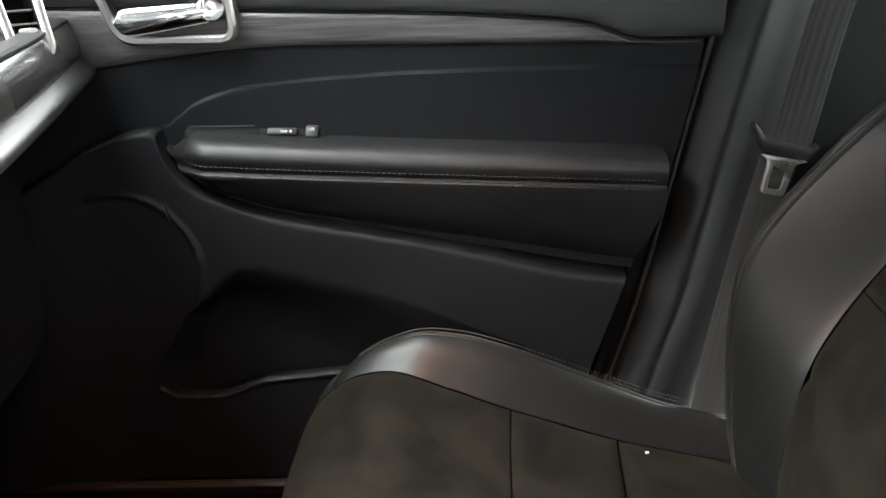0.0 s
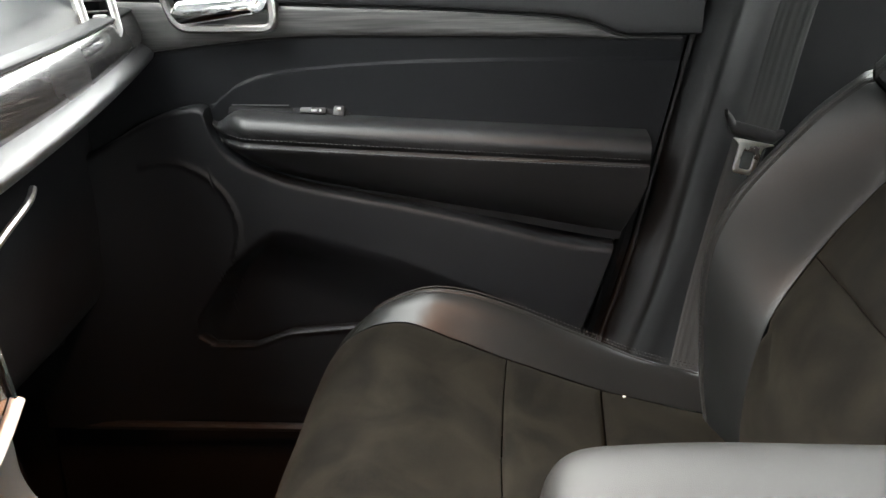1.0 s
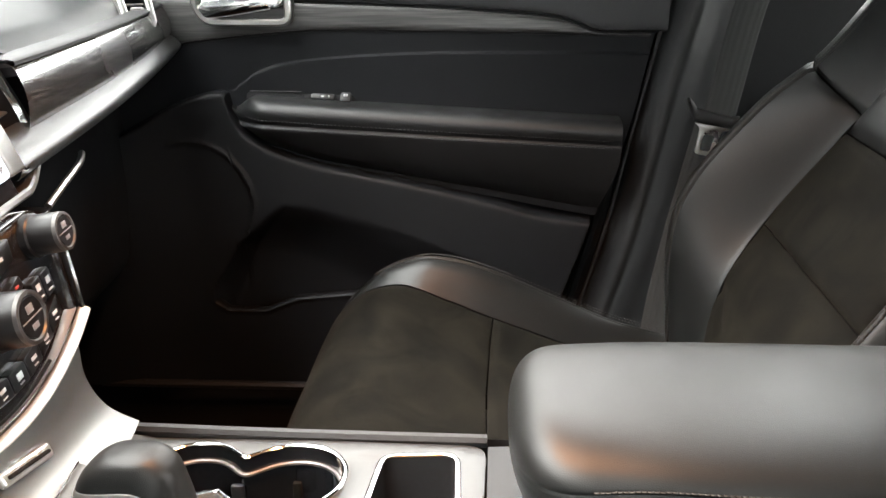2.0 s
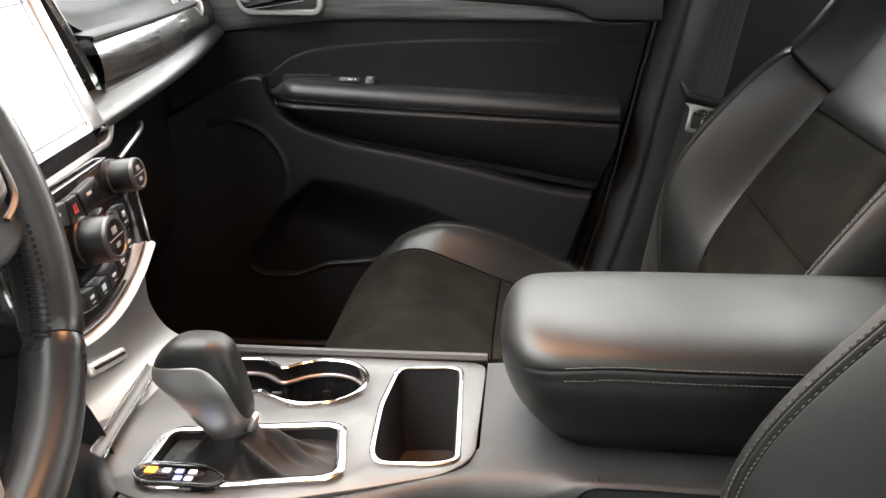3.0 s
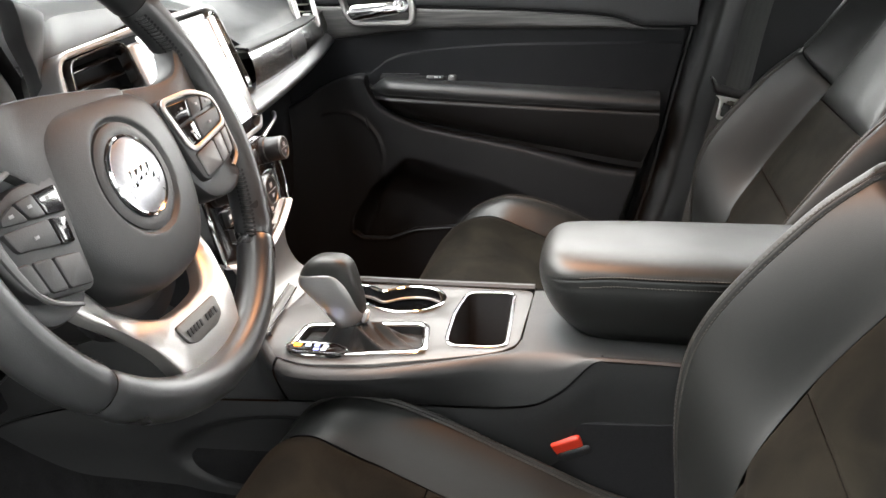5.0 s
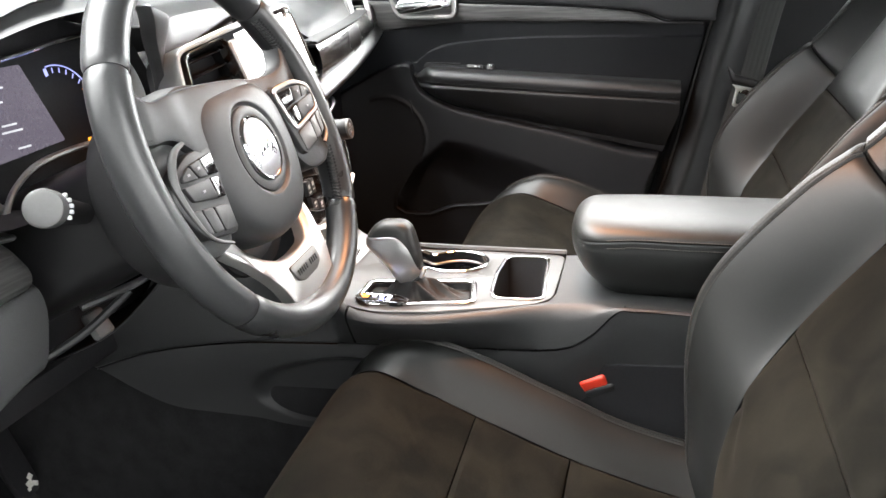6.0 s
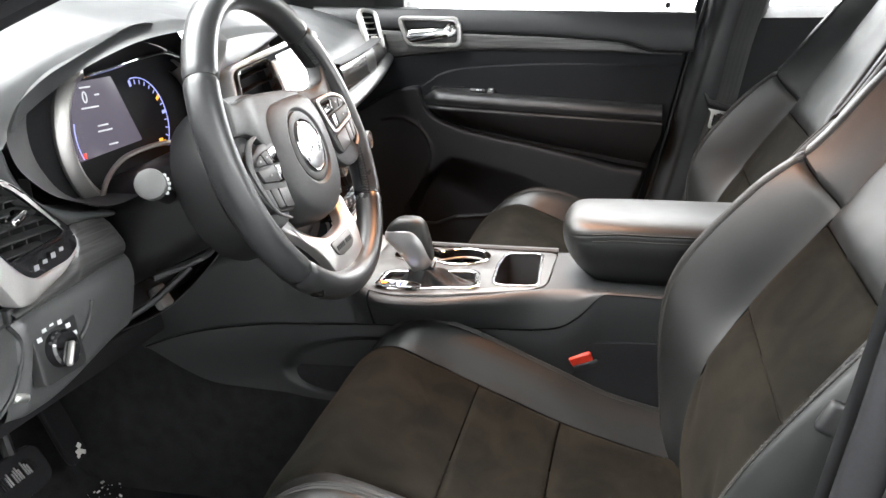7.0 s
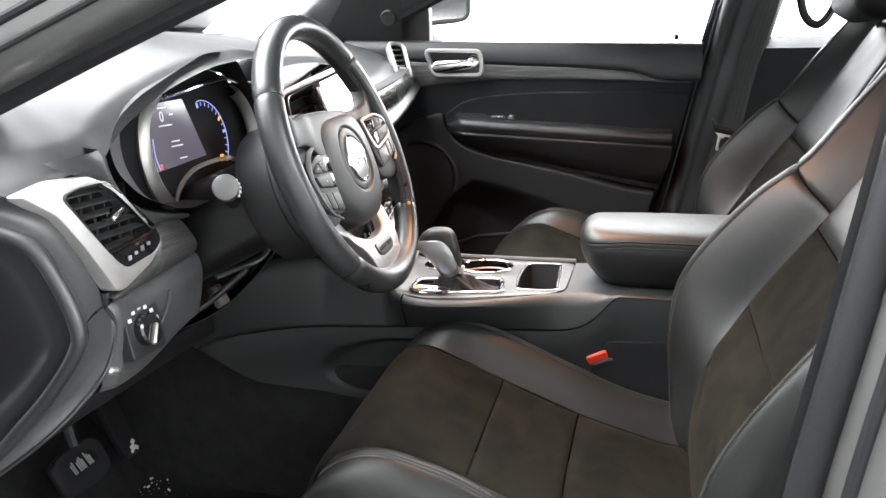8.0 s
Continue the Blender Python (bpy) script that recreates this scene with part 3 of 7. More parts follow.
# switch panel in the armrest's front
sw = part("switch_panel", box((-0.212, 0.948, 1.1015), (0.170, 0.02, 0.024), 0.008, Euler((radians(-35), radians(2.2), 0)).to_matrix()), DEEP, door, "black switch panel")
part("panel_rim", tube([(-0.292, 0.938, 1.0965), (-0.21, 0.936, 1.0925), (-0.14, 0.936, 1.0885), (-0.126, 0.940, 1.092)], 0.0012, 6, 24), SOFT, sw)
part("switch", box((-0.248, 0.939, 1.1055), (0.082, 0.004, 0.012), 0.001, Euler((radians(-35), radians(2), 0)).to_matrix()), DEEP, sw)
part("switch_line", box((-0.250, 0.9385, 1.1135), (0.078, 0.0016, 0.0010), 0.0003, Euler((0, radians(1), 0)).to_matrix()), SOFT_GREY, sw)
part("switch", box((-0.178, 0.937, 1.105), (0.036, 0.008, 0.010), 0.003, Euler((radians(-35), radians(2), 0)).to_matrix()), SHELL_BLACK, sw)
part("switch", box((-0.143, 0.937, 1.104), (0.016, 0.008, 0.016), 0.003, Euler((radians(-35), radians(2), 0)).to_matrix()), SHELL_BLACK, sw)
for x, z, w in ((-0.176, 1.106, 0.008), (-0.168, 1.106, 0.003), (-0.143, 1.108, 0.006), (-0.143, 1.101, 0.005)):
    part("marking", box((x, 0.9335, z), (w, 0.002, 0.0035), 0.0005), MARK, sw)

# door opener
ho = rounded([(-0.378, 1.283), (-0.352, 1.209), (-0.214, 1.207), (-0.219, 1.279)], 0.024, 7)
hp = lambda x, z, h: (x, 0.936 - h, z)
han = part("handle_bezel", ring(ho, grow(ho, -0.0105), hp, 0.012, -0.02), SILVER, door, "satin silver bezel round the door opener")
part("handle_cup", plate(grow(ho, -0.009), [], lambda x, z, h: (x, 0.945 - h + 0.0, z), 0.01), GLOSS, han, "glossy black recess")
def lever(u, v):
    """Chrome pull: a broad blade that narrows and rises towards the lock."""
    a = 2 * math.pi * u
    x = lerp(-0.352, -0.246, v)
    half = lerp(0.0165, 0.0120, v) * min(1, (1 - (1 - min(1, v / 0.12)) ** 2) ** 0.5 + 0.02)
    return (x, 0.9305 - 0.0075 * math.sin(a) - 0.006 * math.sin(math.pi * v), lerp(1.2330, 1.2425, v) + half * math.cos(a))


part("handle_lever", capped(surf(lever, 28, 28, wrap=True)), CHROME, han, "chrome pull lever")
part("lock_slider", disc(frame_of((-0.2405, 0.930, 1.2485), (1, 0, 0), (0, 0, 1)), [(0.0165, -0.008), (0.0165, 0.004), (0.0145, 0.008), (0.010, 0.0065), (0.004, 0.0068)], 28), CHROME, han, "chrome lock knob")
part("lock_pin", box((0.262, 0.968, 1.300), (0.012, 0.012, 0.014), 0.003), SHELL_BLACK, door)
part("door_shell", box((-0.15, 1.045, 0.86), (0.96, 0.08, 0.84), 0.02), PAINT, door, "grey painted door skin")
glass_1 = part("window_pane", surf(lambda u, v: (lerp(-0.52, 0.36 + 0.12 * v, u) + 0.28 * v * (1 - u), 1.005 - 0.14 * v - 0.03 * v * v, 1.27 + 0.30 * v), 10, 8), GLASS, door)
glass_1.visible_shadow = False
# sail panel with the round tweeter at the window's front corner
part("sail_panel", surf(lambda u, v: (lerp(-0.68 + 0.10 * v, -0.442 + 0.01 * v, u), 0.965 - 0.05 * v, 1.295 + 0.13 * v), 8, 8), SHELL_BLACK, door)
part("tweeter", disc(frame_of((-0.470, 0.940, 1.362), (1, 0, 0), (0, -0.2, 1)), [(0.022, -0.01), (0.022, 0.006), (0.018, 0.010), (0.012, 0.008), (0.002, 0.010)], 24), SHELL_BLACK, door, "round black tweeter grille")

part("window_frame", box((-0.424, 1.0, 1.385), (0.105, 0.03, 0.19), 0.006), SHELL_BLACK, door)
# outside mirror behind the glass
mir = thing("door_mirror", "dark door mirror with bright glass outside the window", "mirror", (-0.36, 1.20, 1.28))
mf = frame_of((-0.387, 1.20, 1.430), (0.80, 0.45, 0), (-0.08, 0, 1))
mo = rounded([(-0.072, -0.075), (0.072, -0.062), (0.076, 0.085), (-0.070, 0.085)], 0.022, 5)
part("housing", ring(grow(mo, 0.010), grow(mo, -0.002), lambda x, y, h: tuple(mf @ Vector((x, y, h))), 0.008, -0.06), SHELL_BLACK, mir)
part("mirror_back", plate(mo, [], lambda x, y, h: tuple(mf @ Vector((x, y, h - 0.012))), 0.045), SHELL_BLACK, mir)
part("mirror_glass", plate(grow(mo, -0.001), [], lambda x, y, h: tuple(mf @ Vector((x, y, h))), 0.004), CHROME, mir, "bright mirror glass")
part("arm", box((-0.41, 1.12, 1.32), (0.06, 0.14, 0.04), 0.015), SHELL_BLACK, mir)

# ---- centre pillar and seat belt on the passenger's side ----
def pillar_x(z):
    return curve_at([(0.45, 0.135), (0.65, 0.190), (0.79, 0.230), (0.91, 0.264), (1.08, 0.299), (1.24, 0.336), (1.40, 0.375), (1.60, 0.426)], z)


def b_pillar(z0, z1, grown):
    prof = [(-0.010, 1.03), (-0.008, 0.985), (-0.002, 0.955), (0.008, 0.936), (0.020, 0.9245), (0.032, 0.923), (0.046, 0.932), (0.064, 0.9415), (0.085, 0.948), (0.110, 0.960), (0.132, 0.985), (0.140, 1.03)]
    def f(u, v):
        dx, y = spline(prof, u)
        z = lerp(z0, z1, v)
        return (pillar_x(z) + dx, y - grown - 0.25 * max(0, z - 1.25) ** 1.2, z)
    return surf(f, 40, 24)


tagged(part("pillar_trim", b_pillar(0.9105, 1.62, 0.0), PILLAR_TRIM, None), "black plastic centre pillar trim with rounded edge", "pillar", kind="structure")
tagged(part("pillar_trim", b_pillar(0.44, 0.914, 0.0025), PILLAR_TRIM, None), "black plastic lower centre pillar trim", "pillar", kind="structure")
tagged(part("door_seal", tube([(pillar_x(z) - 0.008, 0.957, z) for z in [0.46 + 0.14 * i for i in range(9)]], 0.0034, 8, 60), SOFT, None), "thin rubber lip along the centre pillar", "seal", kind="structure")
tagged(part("door_seal", tube([(pillar_x(z) - 0.016, 0.985, z) for z in [0.46 + 0.12 * i for i in range(9)]], 0.011, 8, 40), RUBBER, None), "black rubber seal between door and pillar", "seal", kind="structure")

belt = thing("seat_belt", "dark grey woven seat belt hanging on the centre pillar", "seat belt", (0.33, 0.90, 0.75))


def webbing(path, width, name="webbing"):
    def f(u, v):
        p = Vector(spline(path, v))
        d = (Vector(spline(path, min(1, v + 0.03))) - Vector(spline(path, max(0, v - 0.03)))).normalized()
        across = d.cross(Vector((0.12, -1, 0))).normalized()
        a = u * 2 * math.pi
        k = 0.0014 * (1 + 0.28 * math.cos(14 * math.acos(max(-1, min(1, math.cos(a))))))
        return p + across * width / 2 * math.cos(a) + across.cross(d) * k * math.sin(a)
    return part(name, capped(surf(f, 48, 40, wrap=True)), WEBBING, belt)


webbing([(0.512, 0.868, 1.56), (0.473, 0.888, 1.42), (0.4275, 0.903, 1.240), (0.4035, 0.906, 1.110), (0.397, 0.906, 1.075)], 0.046)
webbing([(0.388, 0.905, 1.075), (0.368, 0.905, 0.98), (0.345, 0.898, 0.87), (0.326, 0.885, 0.765), (0.318, 0.87, 0.70)], 0.046)
tm = frame_of((0.386, 0.895, 1.076), (1, 0, -0.20), (0.24, 0, 1))
def guide(u, v):
    """Latch holder: a bar with upturned ends."""
    t = 2 * v - 1
    a = 2 * math.pi * u
    x = 0.3875 + 0.0355 * t
    z = 1.0790 - 0.010 * t + 0.016 * max(0, abs(t) - 0.72) / 0.28 * (1.0 if t < 0 else 0.6)
    h = 0.0085 * (1 - 0.55 * max(0, abs(t) - 0.8) / 0.2)
    return (x + 0.2 * h * math.cos(a), 0.899 + 0.0085 * math.sin(a), z + h * math.cos(a))


part("belt_guide", capped(surf(guide, 20, 36, wrap=True)), SHELL_BLACK, belt, "black plastic latch holder")
to = rounded([(-0.026, 0.0), (-0.0150, -0.006), (-0.0135, -0.043), (0.0135, -0.043), (0.0150, -0.006), (0.030, 0.0)], 0.005)
part("latch_tongue", plate(to, [rounded([(-0.008, -0.014), (-0.0075, -0.037), (0.0075, -0.037), (0.008, -0.014)], 0.004)], lambda x, y, h: tuple(tm @ Vector((x, y - 0.006, h + 0.006))), 0.004, 0.001), STEEL, belt, "bright steel latch tongue")
part("anchor_cover", tube([(0.285, 0.875, 0.752), (0.31, 0.865, 0.748), (0.345, 0.862, 0.756), (0.365, 0.868, 0.768)], 0.009, 10, 16), SHELL_BLACK, belt)
part("upper_guide", box((0.50, 0.868, 1.555), (0.075, 0.03, 0.05), 0.012, None, 3), SHELL_BLACK, belt, "black belt guide on the pillar")

tagged(part("grab_handle", tube([(0.535, 0.955, 1.40), (0.548, 0.945, 1.345), (0.575, 0.94, 1.322), (0.602, 0.945, 1.345), (0.625, 0.955, 1.40)], 0.010, 10, 24), SHELL_BLACK, None), "black grab loop beside the rear window", "handle", kind="structure")

# driver's door, standing open ahead of the camera's way
op = thing("door_3", "driver's door standing wide open", "door", (-0.46, -0.60, 0.45), "structure")
odm = Matrix.Translation((-0.47, -0.64, 0)) @ Euler((0, 0, radians(-78))).to_matrix().to_4x4()
for nm, c, sz, mt in (("door_panel", (0.50, 0.0, 0.84), (1.0, 0.06, 0.86), DOOR_PLASTIC), ("door_skin", (0.50, -0.07, 0.84), (1.04, 0.06, 0.88), PAINT), ("armrest", (0.55, 0.06, 0.98), (0.6, 0.07, 0.06), DOOR_VINYL), ("window_frame", (0.62, -0.02, 1.56), (0.74, 0.03, 0.03), RUBBER), ("window_frame", (0.98, -0.02, 1.42), (0.04, 0.03, 0.30), RUBBER)):
    b = box(c, sz, 0.015, None, 3)
    bmesh.ops.transform(b, matrix=odm, verts=b.verts[:])
    part(nm, b, mt, op)

# rear door behind the pillar
rear = thing("door_2", "dark closed rear passenger door", "door", (0.85, 1.0, 0.45), "structure")
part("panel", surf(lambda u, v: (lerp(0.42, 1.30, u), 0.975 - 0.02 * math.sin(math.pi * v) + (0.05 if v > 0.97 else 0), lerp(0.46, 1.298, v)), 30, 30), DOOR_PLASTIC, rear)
part("armrest", box((0.80, 0.94, 1.06), (0.55, 0.08, 0.06), 0.02, None, 3), DOOR_VINYL, rear)
g2 = part("window_pane", surf(lambda u, v: (lerp(0.50, 1.30, u), 1.0 - 0.15 * v, 1.28 + 0.30 * v), 6, 6), GLASS, rear)
g2.visible_shadow = False

# ---- seats ----
BACK_SEAM = [(0.300, 0.640), (0.285, 0.720), (0.302, 0.825), (0.352, 0.911), (0.429, 1.034), (0.480, 1.115), (0.535, 1.205), (0.585, 1.285), (0.615, 1.335)]
BACK_CREST = [(0.262, 0.650), (0.254, 0.730), (0.247, 0.860), (0.270, 0.950), (0.352, 1.056), (0.424, 1.120), (0.482, 1.200), (0.545, 1.283), (0.588, 1.345)]
CUSH_SEAM = [(-0.190, 0.560), (-0.225, 0.640), (-0.228, 0.710), (-0.195, 0.772), (-0.140, 0.797), (-0.075, 0.779), (-0.008, 0.752), (0.114, 0.706), (0.230, 0.674), (0.310, 0.662)]
CUSH_CREST = [(-0.180, 0.560), (-0.205, 0.640), (-0.205, 0.725), (-0.178, 0.790), (-0.125, 0.823), (-0.070, 0.823), (-0.005, 0.803), (0.095, 0.760), (0.190, 0.722), (0.290, 0.700)]
SIDE_BACK = [(0.0, 0.0), (0.12, 0.12), (0.40, 0.52), (0.72, 0.90), (0.88, 1.0), (1.02, 0.94), (1.16, 0.45), (1.20, -0.2), (1.16, -1.2), (1.0, -1.9)]


def seat(name, label, cy, dx, dz, lean, cush_dx, cush_lean, cush_dz, nose, narrow=0.0, wide=0.0):
    root = thing(name, label, "car seat", (0.05 + dx, cy, 0.44), group="front seats")
    SI = [(0, 0.135), (0.2, 0.140), (0.375, 0.160), (0.5, 0.138), (0.62, 0.120), (0.8, 0.110), (1, 0.10)]

    def back_frame(v):
        s, c = spline(BACK_SEAM, v), spline(BACK_CREST, v)
        e = 0.01
        t = Vector(spline(BACK_SEAM, min(1, v + e))) - Vector(spline(BACK_SEAM, max(0, v - e)))
        t.normalize()
        return Vector((s[0] + dx, 0, s[1] + dz)), Vector((c[0] - s[0], 0, c[1] - s[1])), Vector((-t.y, 0, t.x))

    def back_point(y, d, v, flat=0.0):
        s, w, n = back_frame(v)
        p = s + (w * d if d >= 0 else Vector((n.x, 0, n.z)) * (0.045 * d))
        return Vector((p.x, cy + y, p.z + lean * y)) + n * flat

    def back_width(v):
        return lerp(0.232, 0.205, smooth(0.55, 1.0, v)) - 0.03 * smooth(0.12, 0.0, v)

    def insert(v0, v1, nv):
        def f(u, vv):
            v = lerp(v0, v1, vv)
            si = curve_at(SI, v)
            y = (2 * u - 1) * si
            edge = min(1 - abs(2 * u - 1), 1.0)
            puff = 0.008 * (1 - math.exp(-edge * 20)) * (1 - math.exp(-min(vv, 1 - vv) * 34)) - 0.002 + 0.0012 * noise.noise((y * 18, v * 14, dx * 5))
            crease = 0.004 * math.exp(-((v - 0.24 - 0.02 * math.sin(6 * y * 10)) / 0.012) ** 2) * smooth(0.02, 0.12, abs(y))
            return tuple(back_point(y, 0, v, puff - crease))
        return surf(f, 40, nv)

    back = part("backrest", insert(0.0, 0.378, 40), SUEDE, root, "dark suede lower back panel")
    part("insert_panel", insert(0.379, 0.505, 24), SUEDE, back, "dark suede middle back panel")
    part("shoulder_panel", insert(0.507, 0.885, 40), LEATHER, back, "smooth black leather upper back")

    def bolster(side, v0, v1, nv):
        mid = 0.385 if side > 0 else 0.465

        def f(uu, vv):
            u = uu / 0.3 * (mid - 0.045) if uu < 0.3 else (lerp(mid - 0.045, mid + 0.045, (uu - 0.3) / 0.3) if uu < 0.6 else lerp(mid + 0.045, 1, (uu - 0.6) / 0.4))
            rise = 0.075 * min(1, max(0, spline(SIDE_BACK, u)[0]))
            v = lerp(v0 + (rise if v0 > 0.3 else 0), v1 + (rise if v1 < 0.8 else 0), vv)
            si, w = curve_at(SI, v), back_width(v)
            k, d = spline(SIDE_BACK, u)
            d = d * (0.55 if side < 0 and d > 0 else 1)
            pinch = 0.0032 * (math.exp(-((u - mid + 0.019) / 0.006) ** 2) + math.exp(-((u - mid - 0.019) / 0.006) ** 2)) * 1.7 - 0.0012 * math.exp(-((u - mid) / 0.010) ** 2) + 0.0045 * (math.exp(-vv * 150) + math.exp(-(1 - vv) * 150))
            p = back_point(side * lerp(si, w, k), d, v)
            n = back_frame(v)[2]
            return tuple(p - n * pinch * (1 if u < 0.7 else 0.2))
        return surf(f, 80, nv)

    for side in (-1, 1):
        b = part("bolster", bolster(side, 0.02, 0.533, 60), LEATHER, back, "black leather side bolster with sewn edge")
        part("shoulder_bolster", bolster(side, 0.536, 0.885, 44), LEATHER, back, "black leather shoulder bolster")
        for off in ((0.356, 0.414) if side > 0 else (0.436, 0.494)):
            stitches(lambda t: (lambda v: tuple(back_point(side * lerp(curve_at(SI, v), back_width(v), spline(SIDE_BACK, off)[0]), spline(SIDE_BACK, off)[1] * (0.55 if side < 0 else 1) + 0.005, v)))(lerp(0.06, 0.86, t)), 150, back, (-0.8, 0, 0.4), length=0.0032, radius=0.0007)

    # rounded top and back shell
    def shell(u, v):
        v2 = lerp(0.03, 0.90, v)
        s, w, n = back_frame(v2)
        y = (2 * u - 1) * back_width(v2) * 1.04
        depth = -0.085 - 0.03 * math.sin(math.pi * u)
        return (s.x + n.x * depth, cy + y, s.z + n.z * depth + lean * y)
    part("back_shell", surf(shell, 20, 24), SHELL_BLACK, root, "black plastic seat back shell")

    def top(u, v):
        s, w, n = back_frame(0.885)
        wd = back_width(0.885) * 1.10
        y = (2 * u - 1) * wd
        a = math.pi * v
        r = (1 - abs(2 * u - 1) ** 3) ** 0.5 if abs(2 * u - 1) < 1 else 0
        p = s + w * (0.9 if abs(2 * u - 1) > 0.6 else 0.9 * (abs(2 * u - 1) / 0.6) ** 2)
        t = Vector((n.z, 0, -n.x)) * -1
        up = Vector((-n.z, 0, n.x))
        if up.z < 0:
            up = -up
        return tuple(Vector((p.x, cy + y, p.z + lean * y)) + n * (-0.05 + 0.05 * math.cos(a)) + up * (0.035 * math.sin(a) * r))
    part("top_roll", surf(top, 28, 14), LEATHER, root, "rounded leather top edge")

    # head restraint on two posts
    hx, hz = 0.558 + dx, 1.376 + dz
    hr = Euler((0, radians(28), 0)).to_matrix()
    head = part("headrest", box((hx - 0.005, cy, hz), (0.095, 0.27, 0.19), 0.042, hr, 6), LEATHER, root, "black leather head restraint")
    for k in (-1, 1):
        part("post", tube([(hx + 0.025, cy + k * 0.07, hz - 0.13), (hx, cy + k * 0.07, hz - 0.06)], 0.006, 10, 4), SHELL_BLACK, head)

    # cushion
    def broad(v):
        return wide * (1 + 1.2 * smooth(0.6, 0.95, v))

    CSI = [(0, 0.215), (0.30, 0.215), (0.40, 0.205), (0.5, 0.19), (0.66, 0.185), (1, 0.175)]

    def cush_frame(v):
        s, c = spline(CUSH_SEAM, v), spline(CUSH_CREST, v)
        t = Vector(spline(CUSH_SEAM, min(1, v + 0.01))) - Vector(spline(CUSH_SEAM, max(0, v - 0.01)))
        t.normalize()
        return Vector((s[0] + dx + cush_dx + nose * smooth(0.46, 0.22, v), 0, s[1] + dz + cush_dz)), Vector((c[0] - s[0], 0, c[1] - s[1])), Vector((-t.y, 0, t.x))

    def pad(v0, v1, nv):
        def f(u, vv):
            v = lerp(v0, v1, vv)
            s, w, n = cush_frame(v)
            si = curve_at(CSI, v)
            y = lerp(narrow - si, si + broad(v), u)
            edge = 1 - abs(2 * u - 1)
            puff = 0.007 * (1 - math.exp(-edge * 20)) * (1 - math.exp(-min(vv, 1 - vv) * 34)) - 0.002 - 0.016 * (1 - (2 * u - 1) ** 2) * smooth(0.3, 0.55, v)
            puff += 0.0018 * noise.noise((y * 14, v * 9, dx * 7))
            return (s.x + n.x * puff, cy + y, s.z + n.z * puff + cush_lean * y)
        return surf(f, 44, nv)

    cushion = part("cushion", pad(0.0, 0.664, 60), SUEDE, root, "dark suede seat cushion front")
    part("cushion_panel", pad(0.666, 0.776, 18), SUEDE, cushion, "dark suede cushion middle panel")
    part("cushion_rear", pad(0.778, 1.0, 20), SUEDE, cushion, "dark suede cushion rear panel")
    CS = [(0.0, 0.0), (0.15, 0.25), (0.45, 0.75), (0.75, 1.0), (1.0, 0.95), (1.2, 0.45), (1.28, -0.4), (1.25, -2.0), (1.15, -3.4)]

    def cush_bolster(side):
        def f(u, vv):
            v = lerp(0.02, 1.0, vv)
            s, w, n = cush_frame(v)
            si = curve_at(CSI, v)
            wd = 0.252 - 0.02 * smooth(0.35, 0.1, v)
            if side < 0:
                si, wd = si - narrow, wd - narrow * 0.6
            else:
                si, wd = si + broad(v), wd + wide * 0.3
            k, d = spline(CS, u)
            y = lerp(si, wd, k)
            p = s + (w * d if d >= 0 else Vector((0, 0, 0.045 * d)))
            groove = 0.0026 * (math.exp(-((u - 0.385) / 0.008) ** 2) + math.exp(-((u - 0.425) / 0.008) ** 2)) + 0.0012 * noise.noise((v * 16, u * 5, side * 3))
            return (p.x - n.x * groove, cy + side * y, p.z - n.z * groove + cush_lean * side * y)
        return surf(f, 110, 70)

    for side in (-1, 1):
        cb = part("cushion_bolster", cush_bolster(side), LEATHER, cushion, "black leather cushion bolster")
        for off in (0.374, 0.436):
            def line(t, off=off, side=side):
                v = lerp(0.34, 0.95, t)
                s, w, n = cush_frame(v)
                k, d = spline(CS, off)
                p = s + w * (d + 0.01)
                tight = narrow if side < 0 else -broad(v)
                y = side * lerp(curve_at(CSI, v) - tight, 0.252 - tight * 0.6 - 0.02 * smooth(0.35, 0.1, v), k)
                return (p.x, cy + y, p.z + cush_lean * y)
            stitches(line, 110, cushion, (0, 0, 1), length=0.0032, radius=0.0007)
    part("seat_base", box((0.06 + dx, cy, 0.56 + dz), (0.46, 0.44, 0.13), 0.02), SHELL_BLACK, root, "black plastic seat base")
    for k in (-1, 1):
        part("rail", box((0.05 + dx, cy + k * 0.19, 0.46), (0.56, 0.035, 0.09 + dz), 0.006), DEEP, root)
    return root


seat("driver_seat", "black leather driver's seat with dark suede centre", -0.14, 0.0, -0.020, 0.09, 0.0, 0.05, 0.010, 0.006, 0.058)
seat("passenger_seat", "black leather passenger seat with dark suede centre", 0.605, 0.075, 0.034, 0.09, 0.015, 0.07, 0.004, -0.024, 0.0, 0.020)

# belt buckle beside the driver's seat
bk = thing("belt_buckle", "black seat belt buckle with a red release button", "buckle", (0.17, 0.145, 0.70))
bm_ = frame_of((0.138, 0.146, 0.764), (0.92, 0.0, 0.38), (-0.36, -0.42, 0.86))
tb = bm_.to_3x3()
part("stalk", tube([(0.25, 0.150, 0.60), (0.205, 0.150, 0.67), (0.165, 0.148, 0.725)], 0.014, 10, 12), SHELL_BLACK, bk)
part("housing", box(tuple(bm_ @ Vector((0.003, -0.026, 0.004))), (0.044, 0.060, 0.026), 0.006, tb, 3), SHELL_BLACK, bk)
part("button", box(tuple(bm_ @ Vector((-0.001, 0.008, 0))), (0.036, 0.022, 0.028), 0.0035, tb, 3), RED, bk, "red release button")
